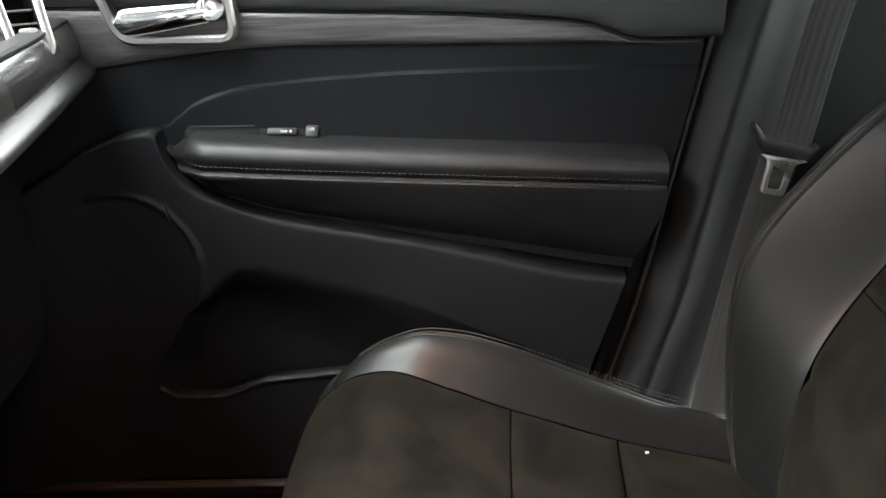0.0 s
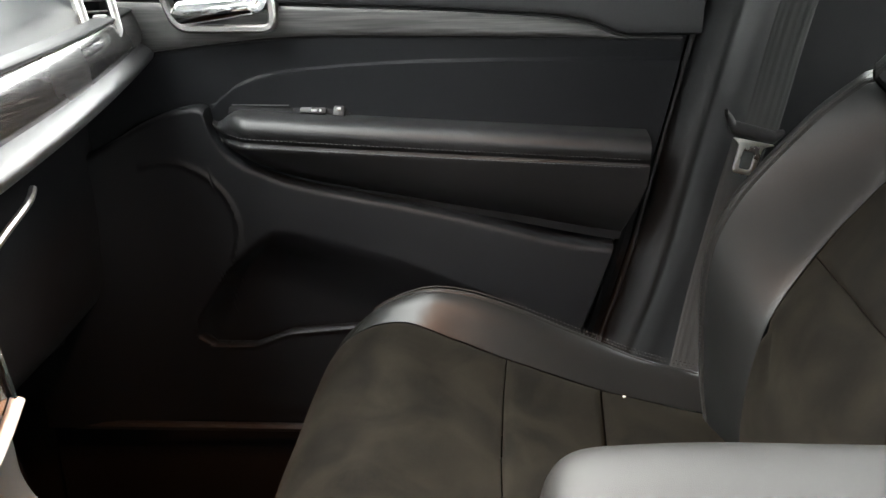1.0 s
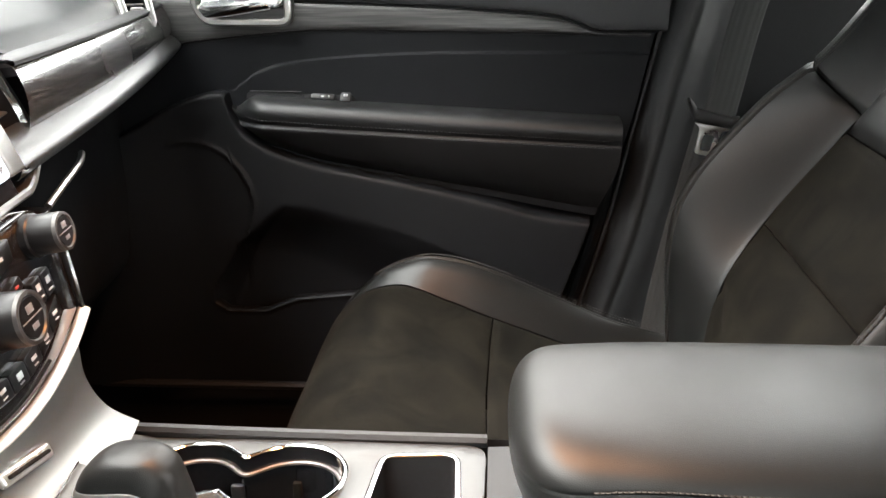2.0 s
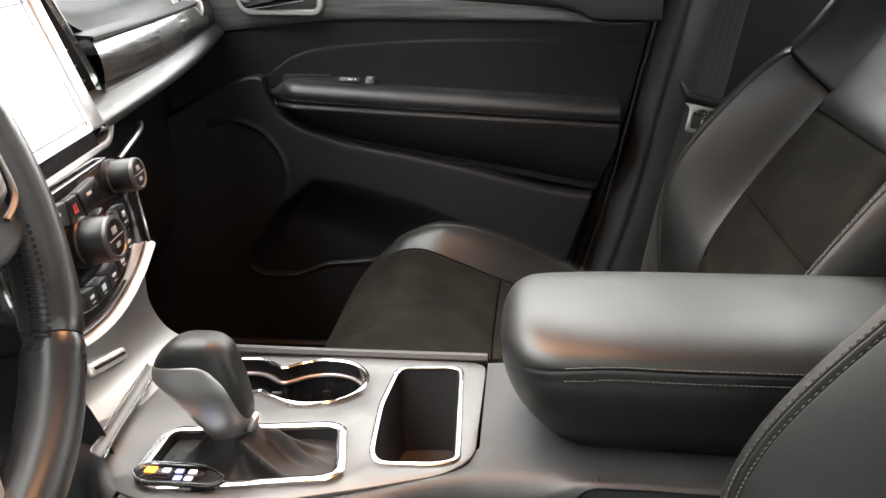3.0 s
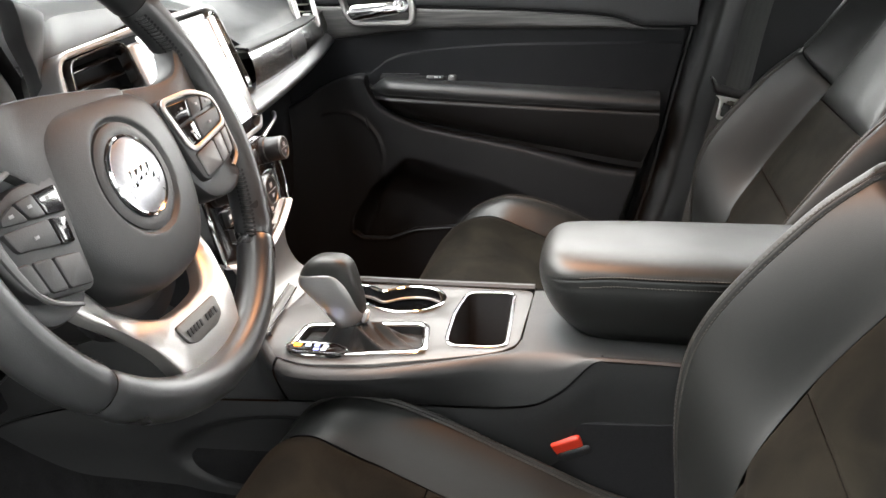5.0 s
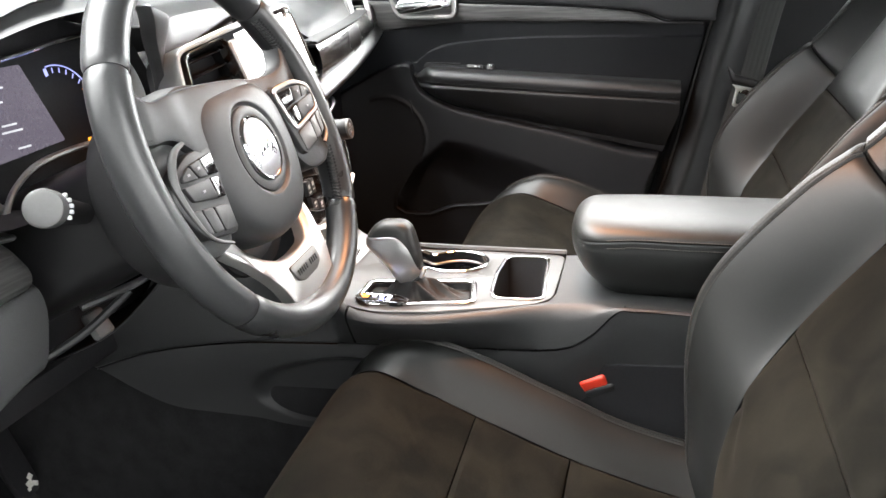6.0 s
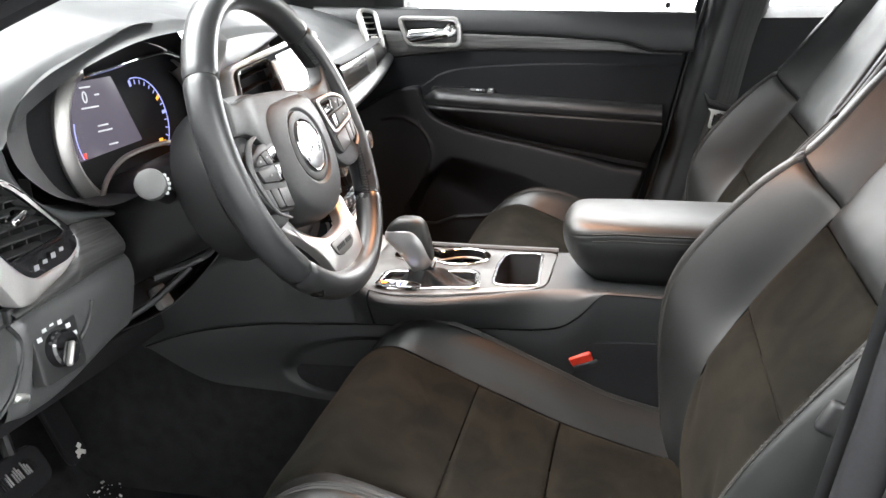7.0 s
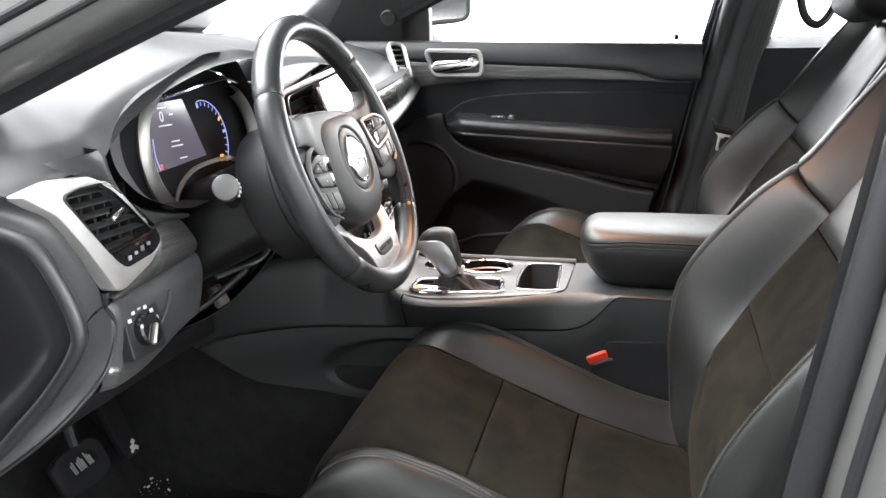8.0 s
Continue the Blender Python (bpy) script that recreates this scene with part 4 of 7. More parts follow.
tagged(part("seat_bracket", tube([(0.215, 0.118, 0.700), (0.24, 0.115, 0.694), (0.265, 0.117, 0.698)], 0.006, 8, 8), SILVER, None), "bare metal seat bracket beside the buckle", "bracket")
tagged(part("seat_lever", box((0.368, -0.385, 0.958), (0.02, 0.012, 0.032), 0.007, Euler((0, radians(25), 0)).to_matrix(), 3), SHELL_BLACK, None), "small black side bolster latch on the driver's seat", "latch")

# ---- centre console ----
con = thing("centre_console", "black centre console with satin silver top plate", "console", (-0.1, 0.24, 0.44))
ZT = 0.875


def top_z(x):
    return ZT - 0.004 * smooth(-0.05, -0.2, x) + 0.04 * smooth(-0.215, -0.30, x)


pl = lambda x, y, h: (x, y, top_z(x) + h)
plate_out = rounded([(-0.262, 0.150), (-0.205, 0.103), (-0.155, 0.083), (-0.080, 0.088), (0.000, 0.116), (0.055, 0.138), (0.076, 0.165), (0.078, 0.346), (-0.10, 0.349), (-0.240, 0.352)], 0.02, 4)
gear_hole = rounded([(-0.188, 0.187), (-0.044, 0.200), (-0.031, 0.125), (-0.105, 0.113), (-0.168, 0.107), (-0.186, 0.122)], 0.012, 4)
bin_hole = rounded([(-0.009, 0.322), (0.052, 0.328), (0.061, 0.158), (0.046, 0.151), (0.000, 0.149), (-0.008, 0.165), (-0.0135, 0.245)], 0.012, 4)


def cup_outline(grown=0.0):
    """Two round cups that run into one another through a soft waist."""
    pts = []
    for i in range(120):
        a = 2 * math.pi * i / 120
        d = Vector((math.cos(a), math.sin(a)))
        reach = 0.0
        for k in range(60):
            r = 0.11 * (1 - k / 60)
            p = Vector((-0.122, 0.289)) + d * r
            field = math.exp(-((p - Vector((-0.168, 0.300))).length / 0.0385) ** 6) + math.exp(-((p - Vector((-0.083, 0.288))).length / 0.0470) ** 6) + 0.30 * math.exp(-((p - Vector((-0.127, 0.285))).length / 0.030) ** 4)
            if field > 0.36:
                reach = r
                break
        pts.append(tuple(Vector((-0.122, 0.289)) + d * reach))
    for _ in range(3):
        pts = [tuple((Vector(pts[i - 1]) + Vector(pts[i]) * 2 + Vector(pts[(i + 1) % 120])) / 4) for i in range(120)]
    return grow(pts, grown) if grown else pts


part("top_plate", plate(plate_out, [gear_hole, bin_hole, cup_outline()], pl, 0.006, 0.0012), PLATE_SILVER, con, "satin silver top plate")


def well(outline, depth, shrink, mat, name, parent, label=""):
    """A hollow with walls and floor under a hole."""
    bm = bmesh.new()
    cx, cy = sum(p[0] for p in outline) / len(outline), sum(p[1] for p in outline) / len(outline)
    rows = []
    for k, h in ((1, 0.0005), (1, -0.006), (shrink, -depth)):
        rows.append([bm.verts.new(pl(cx + (x - cx) * k, cy + (y - cy) * k, h)) for x, y in outline])
    for a, b in zip(rows, rows[1:]):
        for i in range(len(outline)):
            j = (i + 1) % len(outline)
            bm.faces.new((a[i], a[j], b[j], b[i]))
    bmesh.ops.triangle_fill(bm, edges=[e for e in bm.edges if e.is_boundary and all(v in rows[-1] for v in e.verts)])
    return part(name, bm, mat, parent, label)


bn = well(grow(bin_hole, -0.001), 0.085, 0.9, SHELL_BLACK, "storage_bin", con, "open black storage bin")
part("bin_rim", ring(grow(bin_hole, 0.0036), grow(bin_hole, -0.001), pl, 0.0022), BEZEL_CHROME, bn, "satin silver rim")
cw = well(cup_outline(-0.001), 0.075, 0.93, GLOSS, "cup_holder", con, "twin black cup holders")
part("cup_rim", ring(cup_outline(0.0035), cup_outline(-0.001), pl, 0.0035), CHROME, cw, "chrome rim")
part("cup_step", ring(cup_outline(-0.001), cup_outline(-0.004), lambda x, y, h: pl(x, y, h - 0.014), 0.003), DARK_SILVER, cw)
part("cup_finger", box((-0.085, 0.322, 0.838), (0.008, 0.006, 0.022), 0.002), SUEDE, cw)
part("cup_finger", box((-0.135, 0.315, 0.838), (0.012, 0.006, 0.022), 0.002), SHELL_BLACK, cw)
gb = part("shift_bezel", ring(grow(gear_hole, 0.0078), grow(gear_hole, -0.0005), pl, 0.0045), BEZEL_CHROME, con, "chrome shifter surround")
well(grow(gear_hole, -0.001), 0.02, 0.98, SHELL_BLACK, "shift_well", gb)
ind = rounded([(-0.192, 0.120), (-0.180, 0.105), (-0.122, 0.101), (-0.112, 0.110), (-0.135, 0.127), (-0.182, 0.131)], 0.010, 4)
il = part("gear_indicator", plate(ind, [], lambda x, y, h: pl(x, y, h + 0.007), 0.008, 0.001), GLOSS, con, "smoked gear display lens")
part("lens_rim", ring(grow(ind, 0.0016), ind, lambda x, y, h: pl(x, y, h + 0.0055), 0.002), BEZEL_CHROME, il, "thin chrome rim")
for i, (x, y, mt) in enumerate([(-0.176, 0.119, LAMP_AMBER), (-0.163, 0.1185, LAMP_WHITE), (-0.152, 0.1175, LAMP_BLUE), (-0.141, 0.1165, LAMP_WHITE), (-0.150, 0.1080, LAMP_BLUE), (-0.141, 0.1075, LAMP_WHITE)]):
    part("indicator_light", box(pl(x, y, 0.0078), (0.0085 if i == 0 else 0.006, 0.0075 if i == 0 else 0.005, 0.001), 0.0004), mt, il)

# leather boot and shift knob
def boot(u, v):
    """Loose leather boot: pulled up to the lever, slack behind it, with long drawn folds."""
    a = 2 * math.pi * u
    c, s = math.cos(a), math.sin(a)
    k = lerp(1 / (abs(c) ** 8 + abs(s) ** 8) ** (1 / 8), 1, v ** 0.7)
    hx, hy = lerp(0.0735, 0.0165, v ** 0.75), lerp(0.0405, 0.0130, v ** 0.75)
    env = math.sin(math.pi * min(1, v * 1.05)) ** 1.2
    ridge = sum(h * math.exp(-(((a - b + 0.9 * v * t + math.pi) % (2 * math.pi) - math.pi) / w) ** 2) for b, h, w, t in ((5.45, 0.016, 0.16, 0.5), (6.15, 0.010, 0.16, -0.5), (0.55, 0.011, 0.20, 0.3), (4.55, 0.010, 0.22, -0.6), (3.6, 0.009, 0.22, 0.4), (1.9, 0.008, 0.25, 0.2), (2.8, 0.007, 0.2, -0.3)))
    sag = -0.010 * math.sin(math.pi * v ** 0.8) * (1 if c < 0.2 else 0.4)
    z = lerp(0.866, 0.895, v ** 1.5) + (0.8 * ridge + sag) * env
    return (lerp(-0.110, -0.121, v ** 0.8) + hx * c * k + 0.4 * ridge * c * env, lerp(0.156, 0.163, v) + hy * s * k + 0.3 * ridge * s * env, z)


shifter = thing("gear_shifter", "black leather gear lever with satin metal collar", "gear lever", (-0.12, 0.16, 0.87))
part("boot", surf(boot, 120, 50, wrap=True), BOOT_LEATHER, shifter, "folded black leather boot", bend=70)
KNOB = [(0.8860, -0.137, -0.118, 0.0105), (0.8950, -0.1440, -0.1120, 0.0140), (0.9050, -0.1510, -0.1065, 0.0165), (0.9150, -0.1585, -0.1055, 0.0185), (0.9250, -0.1670, -0.1070, 0.0200), (0.9345, -0.1765, -0.1090, 0.0212), (0.9420, -0.1822, -0.1105, 0.0216), (0.9510, -0.1815, -0.1130, 0.0214), (0.9600, -0.1780, -0.1155, 0.0206), (0.9680, -0.1715, -0.1195, 0.0188), (0.9740, -0.1620, -0.1270, 0.0150), (0.9765, -0.1510, -0.1360, 0.0070)]
CAP_SEAM = [(-0.190, 0.9530), (-0.172, 0.9555), (-0.145, 0.9580), (-0.134, 0.9560), (-0.127, 0.9500), (-0.120, 0.9400), (-0.112, 0.9200), (-0.104, 0.9030)]


def knob(u, v):
    z, xa, xb, hy = spline(KNOB, v)
    a = 2 * math.pi * u
    c, s = math.cos(a), math.sin(a)
    k = 1 / (abs(c) ** 3.2 + abs(s) ** 3.2) ** (1 / 3.2)
    return Vector(((xa + xb) / 2 + (xb - xa) / 2 * c * k, 0.161 + hy * s * k, z))


def collar(u, v):
    """The bright metal side: up to a sloping line under the leather cap, round the driver's side."""
    a = lerp(-0.62, 0.02, u)
    lo, hi = 0.0, 1.0
    for _ in range(24):
        mid = (lo + hi) / 2
        p = knob(a % 1, mid)
        if p.z < curve_at(CAP_SEAM, p.x):
            lo = mid
        else:
            hi = mid
    p = knob(a % 1, lo * v)
    n = p - Vector((-0.14, 0.161, p.z - 0.003))
    return tuple(p + n.normalized() * (0.0009 - 0.0016 * (math.exp(-(1 - v) * 60) + math.exp(-min(u, 1 - u) * 90))))


kb = part("knob", capped(surf(lambda u, v: tuple(knob(u, v)), 128, 100, wrap=True)), LEATHER, shifter, "smooth black leather knob top")
part("collar", surf(collar, 110, 70), KNOB_METAL, shifter, "satin metal knob side")
part("release_button", box((-0.1035, 0.156, 0.9035), (0.006, 0.010, 0.016), 0.0025, Euler((0, radians(20), 0)).to_matrix(), 3), STEEL, shifter)
part("boot_band", tube([(-0.1210 + 0.0150 * math.cos(a), 0.163 + 0.0125 * math.sin(a), 0.8905 + 0.007 * math.cos(a)) for a in [2 * math.pi * i / 16 for i in range(17)]], 0.0032, 8, 48, closed=True), LEATHER, shifter, "leather band round the lever")

# console body: padded side, lower side panel, far side
SEAM = [(-0.60, 0.745), (-0.513, 0.775), (-0.40, 0.791), (-0.194, 0.805), (-0.05, 0.811), (0.079, 0.818), (0.125, 0.838), (0.171, 0.884), (0.24, 0.900)]


def side_edge(x):
    """The driver-side rim of the top plate: its y and z."""
    y = curve_at([(-0.60, 0.06), (-0.42, 0.115), (-0.30, 0.150), (-0.24, 0.140), (-0.20, 0.100), (-0.155, 0.081), (-0.08, 0.086), (0.0, 0.113), (0.08, 0.138), (0.26, 0.148)], x)
    z = curve_at([(-0.60, 0.86), (-0.42, 0.92), (-0.30, 0.900), (-0.24, 0.886), (-0.20, 0.872), (-0.155, 0.870), (0.0, 0.873), (0.10, 0.878), (0.174, 0.883), (0.30, 0.880)], x)
    return y, z


def side_pad(u, v):
    x = lerp(-0.60, 0.30, u)
    ey, ez = side_edge(x)
    zs = min(curve_at(SEAM, x), ez - 0.003)
    h = ez - zs
    k = smooth(0.0, 0.045, h)
    out = 0.03 * smooth(-0.35, -0.58, x)
    by = min(ey - 0.014 * k, 0.1235)
    q = smooth(0.02, 0.11, x)
    lower = 0.007 * (1 - smooth(0.070, 0.084, x))
    pts = [(lerp(ey + 0.03, by + 0.060, q), ez - lower), (lerp(ey + 0.012, by + 0.032, q), ez - 0.5 * lower), (lerp(ey - 0.001, by + 0.013, q), ez - 0.0005 - 0.001 * q), (by + 0.002, ez - 0.16 * h - 0.004 * q * k), (lerp(by, 0.120 - out, 0.35), lerp(ez, zs, 0.5)), (lerp(by, 0.120 - out, 0.85), lerp(ez, zs, 0.92)), (0.1215 - out, zs), (0.130 - out, zs - 0.0015)]
    y, z = spline(pts, v)
    return (x, y, z)


def split(u0, u1, n):
    return surf(lambda u, v: side_pad(lerp(u0, u1, u), v), n, 24)


uk = (-0.194 + 0.60) / 0.90
part("side_pad", split(0, uk - 0.0020, 44), CONSOLE_SOFT, con, "soft black front side panel")
part("side_pad", split(uk + 0.0020, 1, 60), CONSOLE_SOFT, con, "soft black padded side panel")


def oval(x, z):
    return ((x + 0.225) / 0.135) ** 2 + ((z - 0.722 - 0.1 * (x + 0.225)) / 0.055) ** 2


def low_side(u, v):
    x = lerp(-0.60, 0.45, u)
    top = min(curve_at(SEAM, x), 0.885) - 0.0035
    if x > 0.171:
        top = 0.877
    low = curve_at([(-0.60, 0.744), (-0.575, 0.732), (-0.50, 0.682), (-0.43, 0.667), (-0.36, 0.660), (-0.28, 0.652), (0.0, 0.645), (0.45, 0.645)], x)
    z = lerp(low, top, v)
    y = 0.1225 + 0.014 * smooth(0.0, 0.12, top - z) - 0.03 * smooth(-0.35, -0.58, x)
    y += 0.012 * smooth(1.12, 0.70, oval(x, z))
    return (x, y, z)


part("side_panel", surf(low_side, 120, 70), CONSOLE_SOFT, con, "black lower side panel with an oval pocket")


def under_side(u, v):
    x = lerp(0.0, 0.45, u)
    z = lerp(0.648, 0.7915 + 0.06 * x, v)
    return (x, 0.1345 - 0.0045 * smooth(0.6, 1.0, v) + 0.006 * smooth(0.985, 1, v) + 0.006 * smooth(0.02, 0, u), z)


part("lower_liner", surf(under_side, 40, 40), DEEP, con, "dull black liner beside the seat")
part("seam", tube([(0.083, 0.1315, 0.818), (0.083, 0.1325, 0.808), (0.083, 0.1335, 0.797)], 0.0012, 6, 6), DEEP, con)
part("seam", tube([(x, 0.1275 - 0.03 * smooth(-0.35, -0.58, x), curve_at(SEAM, x) - 0.0018) for x in [lerp(-0.59, 0.172, i / 24) for i in range(25)]], 0.0018, 6, 120), DEEP, con)
part("seam", tube([(0.079, 0.1235, 0.813), (0.080, 0.1275, 0.79), (0.081, 0.1345, 0.74)], 0.0012, 6, 8), DEEP, con)
part("tunnel_carpet", surf(lambda u, v: (lerp(-1.0, 0.45, u), 0.150 - 0.012 * math.sin(math.pi * v), lerp(0.42, 0.76, v)), 30, 10), CARPET, con, "black carpet on the tunnel side")
part("far_side", surf(lambda u, v: (lerp(-0.32, 0.45, u), 0.360 + 0.01 * v, lerp(ZT - 0.002, 0.44, v)), 20, 14), SHELL_BLACK, con)
part("far_rim", tube([(-0.25, 0.357, 0.876), (-0.10, 0.355, 0.875), (0.078, 0.352, 0.876)], 0.006, 8, 16), CONSOLE_SOFT, con)
part("rear_deck", surf(lambda u, v: (lerp(0.079, 0.46, u), lerp(0.165, 0.356, v), side_edge(lerp(0.079, 0.46, u))[1] - 0.0009 - 0.02 * smooth(0.9, 1, 2 * v - 1)), 20, 14), CONSOLE_SOFT, con, "soft black deck under the armrest")
part("rear_end", box((0.46, 0.245, 0.66), (0.03, 0.22, 0.44), 0.01), SHELL_BLACK, con)

# armrest lid
AX0, AX1 = 0.094, 0.470


def lid(u, v):
    """Padded lid: broad rounded top, sewn line at its widest, then a side that tucks in; the nose rolls in below."""
    a = 2 * math.pi * u
    c, s = math.cos(a), math.sin(a)
    e = 2.7 if s > 0 else 2.7
    k = 1 / (abs(c) ** e + abs(s) ** e) ** (1 / e)
    far = (AX1 - AX0) * v ** 2.2
    roll = lambda r, q: (1 - (1 - min(1, far / r)) ** q) ** (1 / q)
    top, mid, low = 0.987, 0.955 + 0.008 * smooth(0.0, 0.1, far), 0.864
    w = (0.1005 + 0.006 * smooth(0.02, 0.15, far)) * roll(0.055, 2.8) * (1 - 0.06 * smooth(0.0, -1.0, s * k))
    h = (top - mid) * roll(0.034, 2.4) if s > 0 else (mid - low) * roll(0.085, 1.7)
    dip = 0.0013 * (math.exp(-((s * k - 0.10) / 0.05) ** 2) + math.exp(-((s * k + 0.06) / 0.04) ** 2))
    return (AX0 + far, 0.247 + (w - dip * min(1, far / 0.02)) * c * k, mid + h * s * k)


al = part("armrest_lid", capped(surf(lid, 120, 80, wrap=True)), LEATHER, con, "padded black leather armrest lid")
for off in (0.0055, -0.0055):
    def seam_line(t, off=off):
        v = lerp(0.16, 0.98, t) ** 0.5
        best = min((abs(lid(0.40 + 0.20 * i / 120, v)[2] - (lid(0.5, v)[2] + off)), 0.40 + 0.20 * i / 120) for i in range(121))
        p = lid(best[1], v)
        return (p[0], p[1] - 0.0004, p[2])
    stitches(seam_line, 84, al, (0, -1, 0.1), length=0.0032)

# ---- dashboard ----
dash = thing("dashboard", "black dashboard with silver vents, wood strip and displays", "dashboard", (-0.6, 0.15, 0.9))
EDGE = [(-0.66, -0.43, 1.115), (-0.56, -0.385, 1.152), (-0.50, -0.362, 1.164), (-0.46, -0.356, 1.168), (-0.44, -0.354, 1.173), (-0.425, -0.353, 1.187), (-0.405, -0.352, 1.202), (-0.383, -0.351, 1.2135), (-0.33, -0.348, 1.236), (-0.28, -0.344, 1.252), (-0.21, -0.341, 1.267), (-0.13, -0.338, 1.2745), (-0.07, -0.338, 1.274), (0.0, -0.350, 1.260), (0.04, -0.378, 1.250), (0.10, -0.398, 1.256), (0.25, -0.402, 1.262), (0.40, -0.396, 1.250), (0.47, -0.368, 1.205), (0.60, -0.378, 1.208), (0.74, -0.402, 1.222), (0.90, -0.425, 1.235)]


def dash_edge(y):
    return curve_at([(p[0], p[1]) for p in EDGE], y), curve_at([(p[0], p[2]) for p in EDGE], y)


def top_pad(u, v):
    y = lerp(-0.60, 0.94, u)
    ex, ez = dash_edge(y)
    back = -1.00 - 0.10 * (1 - ((y - YC) / 0.8) ** 2)
    x = lerp(back, ex, v)
    z = ez + (1.322 - ez) * (1 - v ** 3.4) + 0.012 * math.sin(math.pi * v) - 0.012 * (1 - v)
    if v > 0.97:
        x, z = x - 0.004, z - 0.006
    return (x, y, z)


part("top_pad", surf(top_pad, 150, 60), DASH_SOFT, dash, "soft grained black dash top")
part("dash_core", box((-0.64, 0.18, 1.02), (0.32, 1.44, 0.30), 0.03), DEEP, dash, "black dash core behind the fascias")
part("demister_vent", box((-0.93, -0.20, 1.3225), (0.045, 0.42, 0.006), 0.002), SHELL_BLACK, dash)

# passenger side: upper face, wood band, padded strip, glove box
def band(y0, y1, left, right, mat, name, nv=14, label="", parent=None):
    def f(u, v):
        a, b = spline(left, v), spline(right, v)
        w = u ** 1.0
        bow = 0.012 * math.sin(math.pi * u)
        return (lerp(a[0], b[0], w) + bow, lerp(y0, y1, u), lerp(a[1], b[1], w))
    return part(name, surf(f, 40, nv), mat, parent or dash, label)


band(0.44, 0.958, [(-0.375, 1.198), (-0.352, 1.1965), (-0.349, 1.194), (-0.352, 1.1905), (-0.375, 1.189)], [(-0.435, 1.244), (-0.417, 1.2425), (-0.414, 1.240), (-0.417, 1.2365), (-0.435, 1.235)], SHELL_BLACK, "joint_line", 10, "thin dark line above the wood")
band(0.44, 0.958, [(-0.37, 1.193), (-0.351, 1.190), (-0.342, 1.160), (-0.346, 1.130), (-0.36, 1.126)], [(-0.43, 1.239), (-0.415, 1.236), (-0.406, 1.218), (-0.407, 1.200), (-0.42, 1.197)], WOOD_DASH, "wood_band", 20, "glossy dark wood dash band")
band(0.375, 0.958, [(-0.36, 1.130), (-0.337, 1.1265), (-0.319, 1.112), (-0.328, 1.098), (-0.36, 1.093)], [(-0.42, 1.200), (-0.404, 1.197), (-0.393, 1.185), (-0.401, 1.173), (-0.43, 1.168)], DASH_SOFT, "padded_strip", 16, "grained soft pad under the wood band")
glove = band(0.375, 0.94, [(-0.50, 1.096), (-0.462, 1.090), (-0.432, 1.04), (-0.430, 0.93), (-0.46, 0.84), (-0.58, 0.80)], [(-0.53, 1.165), (-0.505, 1.150), (-0.490, 1.04), (-0.490, 0.93), (-0.51, 0.84), (-0.62, 0.80)], DEEP, "glove_box", 24, "black glove box lid")
part("glove_latch", tube([(-0.374, 0.500, 1.046), (-0.378, 0.545, 1.060), (-0.388, 0.600, 1.071), (-0.405, 0.640, 1.075)], 0.004, 8, 12), SILVER, glove, "satin silver glove box handle")
part("under_dash", box((-0.78, YC, 0.80), (0.46, 1.56, 0.04), 0.01), DEEP, dash)


def louvre_vent(parent, m, w, h, slats, tilt, name="air_vent", frame_mat=SILVER, outline=None, frame_w=0.008, depth=0.03, upright=0, slat_mat=None, sunk=0.0):
    """An air vent in the plane of m: bezel ring, dark duct, tilted slats, thumb tab."""
    slat_mat = slat_mat or GLOSS
    out = outline or rounded([(-w / 2, -h / 2), (w / 2, -h / 2), (w / 2, h / 2), (-w / 2, h / 2)], min(w, h) * 0.2, 5)
    at = lambda x, y, z: tuple(m @ Vector((x, y, z)))
    v = part(name, ring(grow(out, frame_w), out, at, 0.006, -0.012), frame_mat, parent, "satin silver vent surround" if frame_mat is SILVER else "")
    duct = bmesh.new()
    a = [duct.verts.new(at(x, y, 0.0)) for x, y in out]
    b = [duct.verts.new(at(x * 0.92, y * 0.92, -depth)) for x, y in out]
    for i in range(len(out)):
        j = (i + 1) % len(out)
        duct.faces.new((a[i], a[j], b[j], b[i]))
    duct.faces.new(b)
    part("duct", duct, DEEP, v)
    x0, x1 = min(p[0] for p in out), max(p[0] for p in out)
    y0, y1 = min(p[1] for p in out), max(p[1] for p in out)
    r = m.to_3x3() @ Euler((radians(tilt), 0, 0)).to_matrix()

    def span(y):
        xs = []
        for (xa, ya), (xb, yb) in zip(out, out[1:] + out[:1]):
            if (ya > y) != (yb > y):
                xs.append(xa + (y - ya) / (yb - ya) * (xb - xa))
        return (min(xs), max(xs)) if len(xs) > 1 else None
    for i in range(slats):
        y = lerp(y0, y1, (i + 0.5) / slats)
        s = span(y)
        if s:
            part("slat", box(at((s[0] + s[1]) / 2, y, -0.008 - sunk), (s[1] - s[0] - 0.001 - sunk, 0.0022, 0.011), 0.0008, r), slat_mat, v)
    for i in range(upright):
        x = lerp(x0, x1, (i + 1) / (upright + 1))
        part("fin", box(at(x, (y0 + y1) / 2, -0.018), (0.0018, (y1 - y0) * 0.8, 0.012), 0.0004, m.to_3x3()), SHELL_BLACK, v)
    return v, at


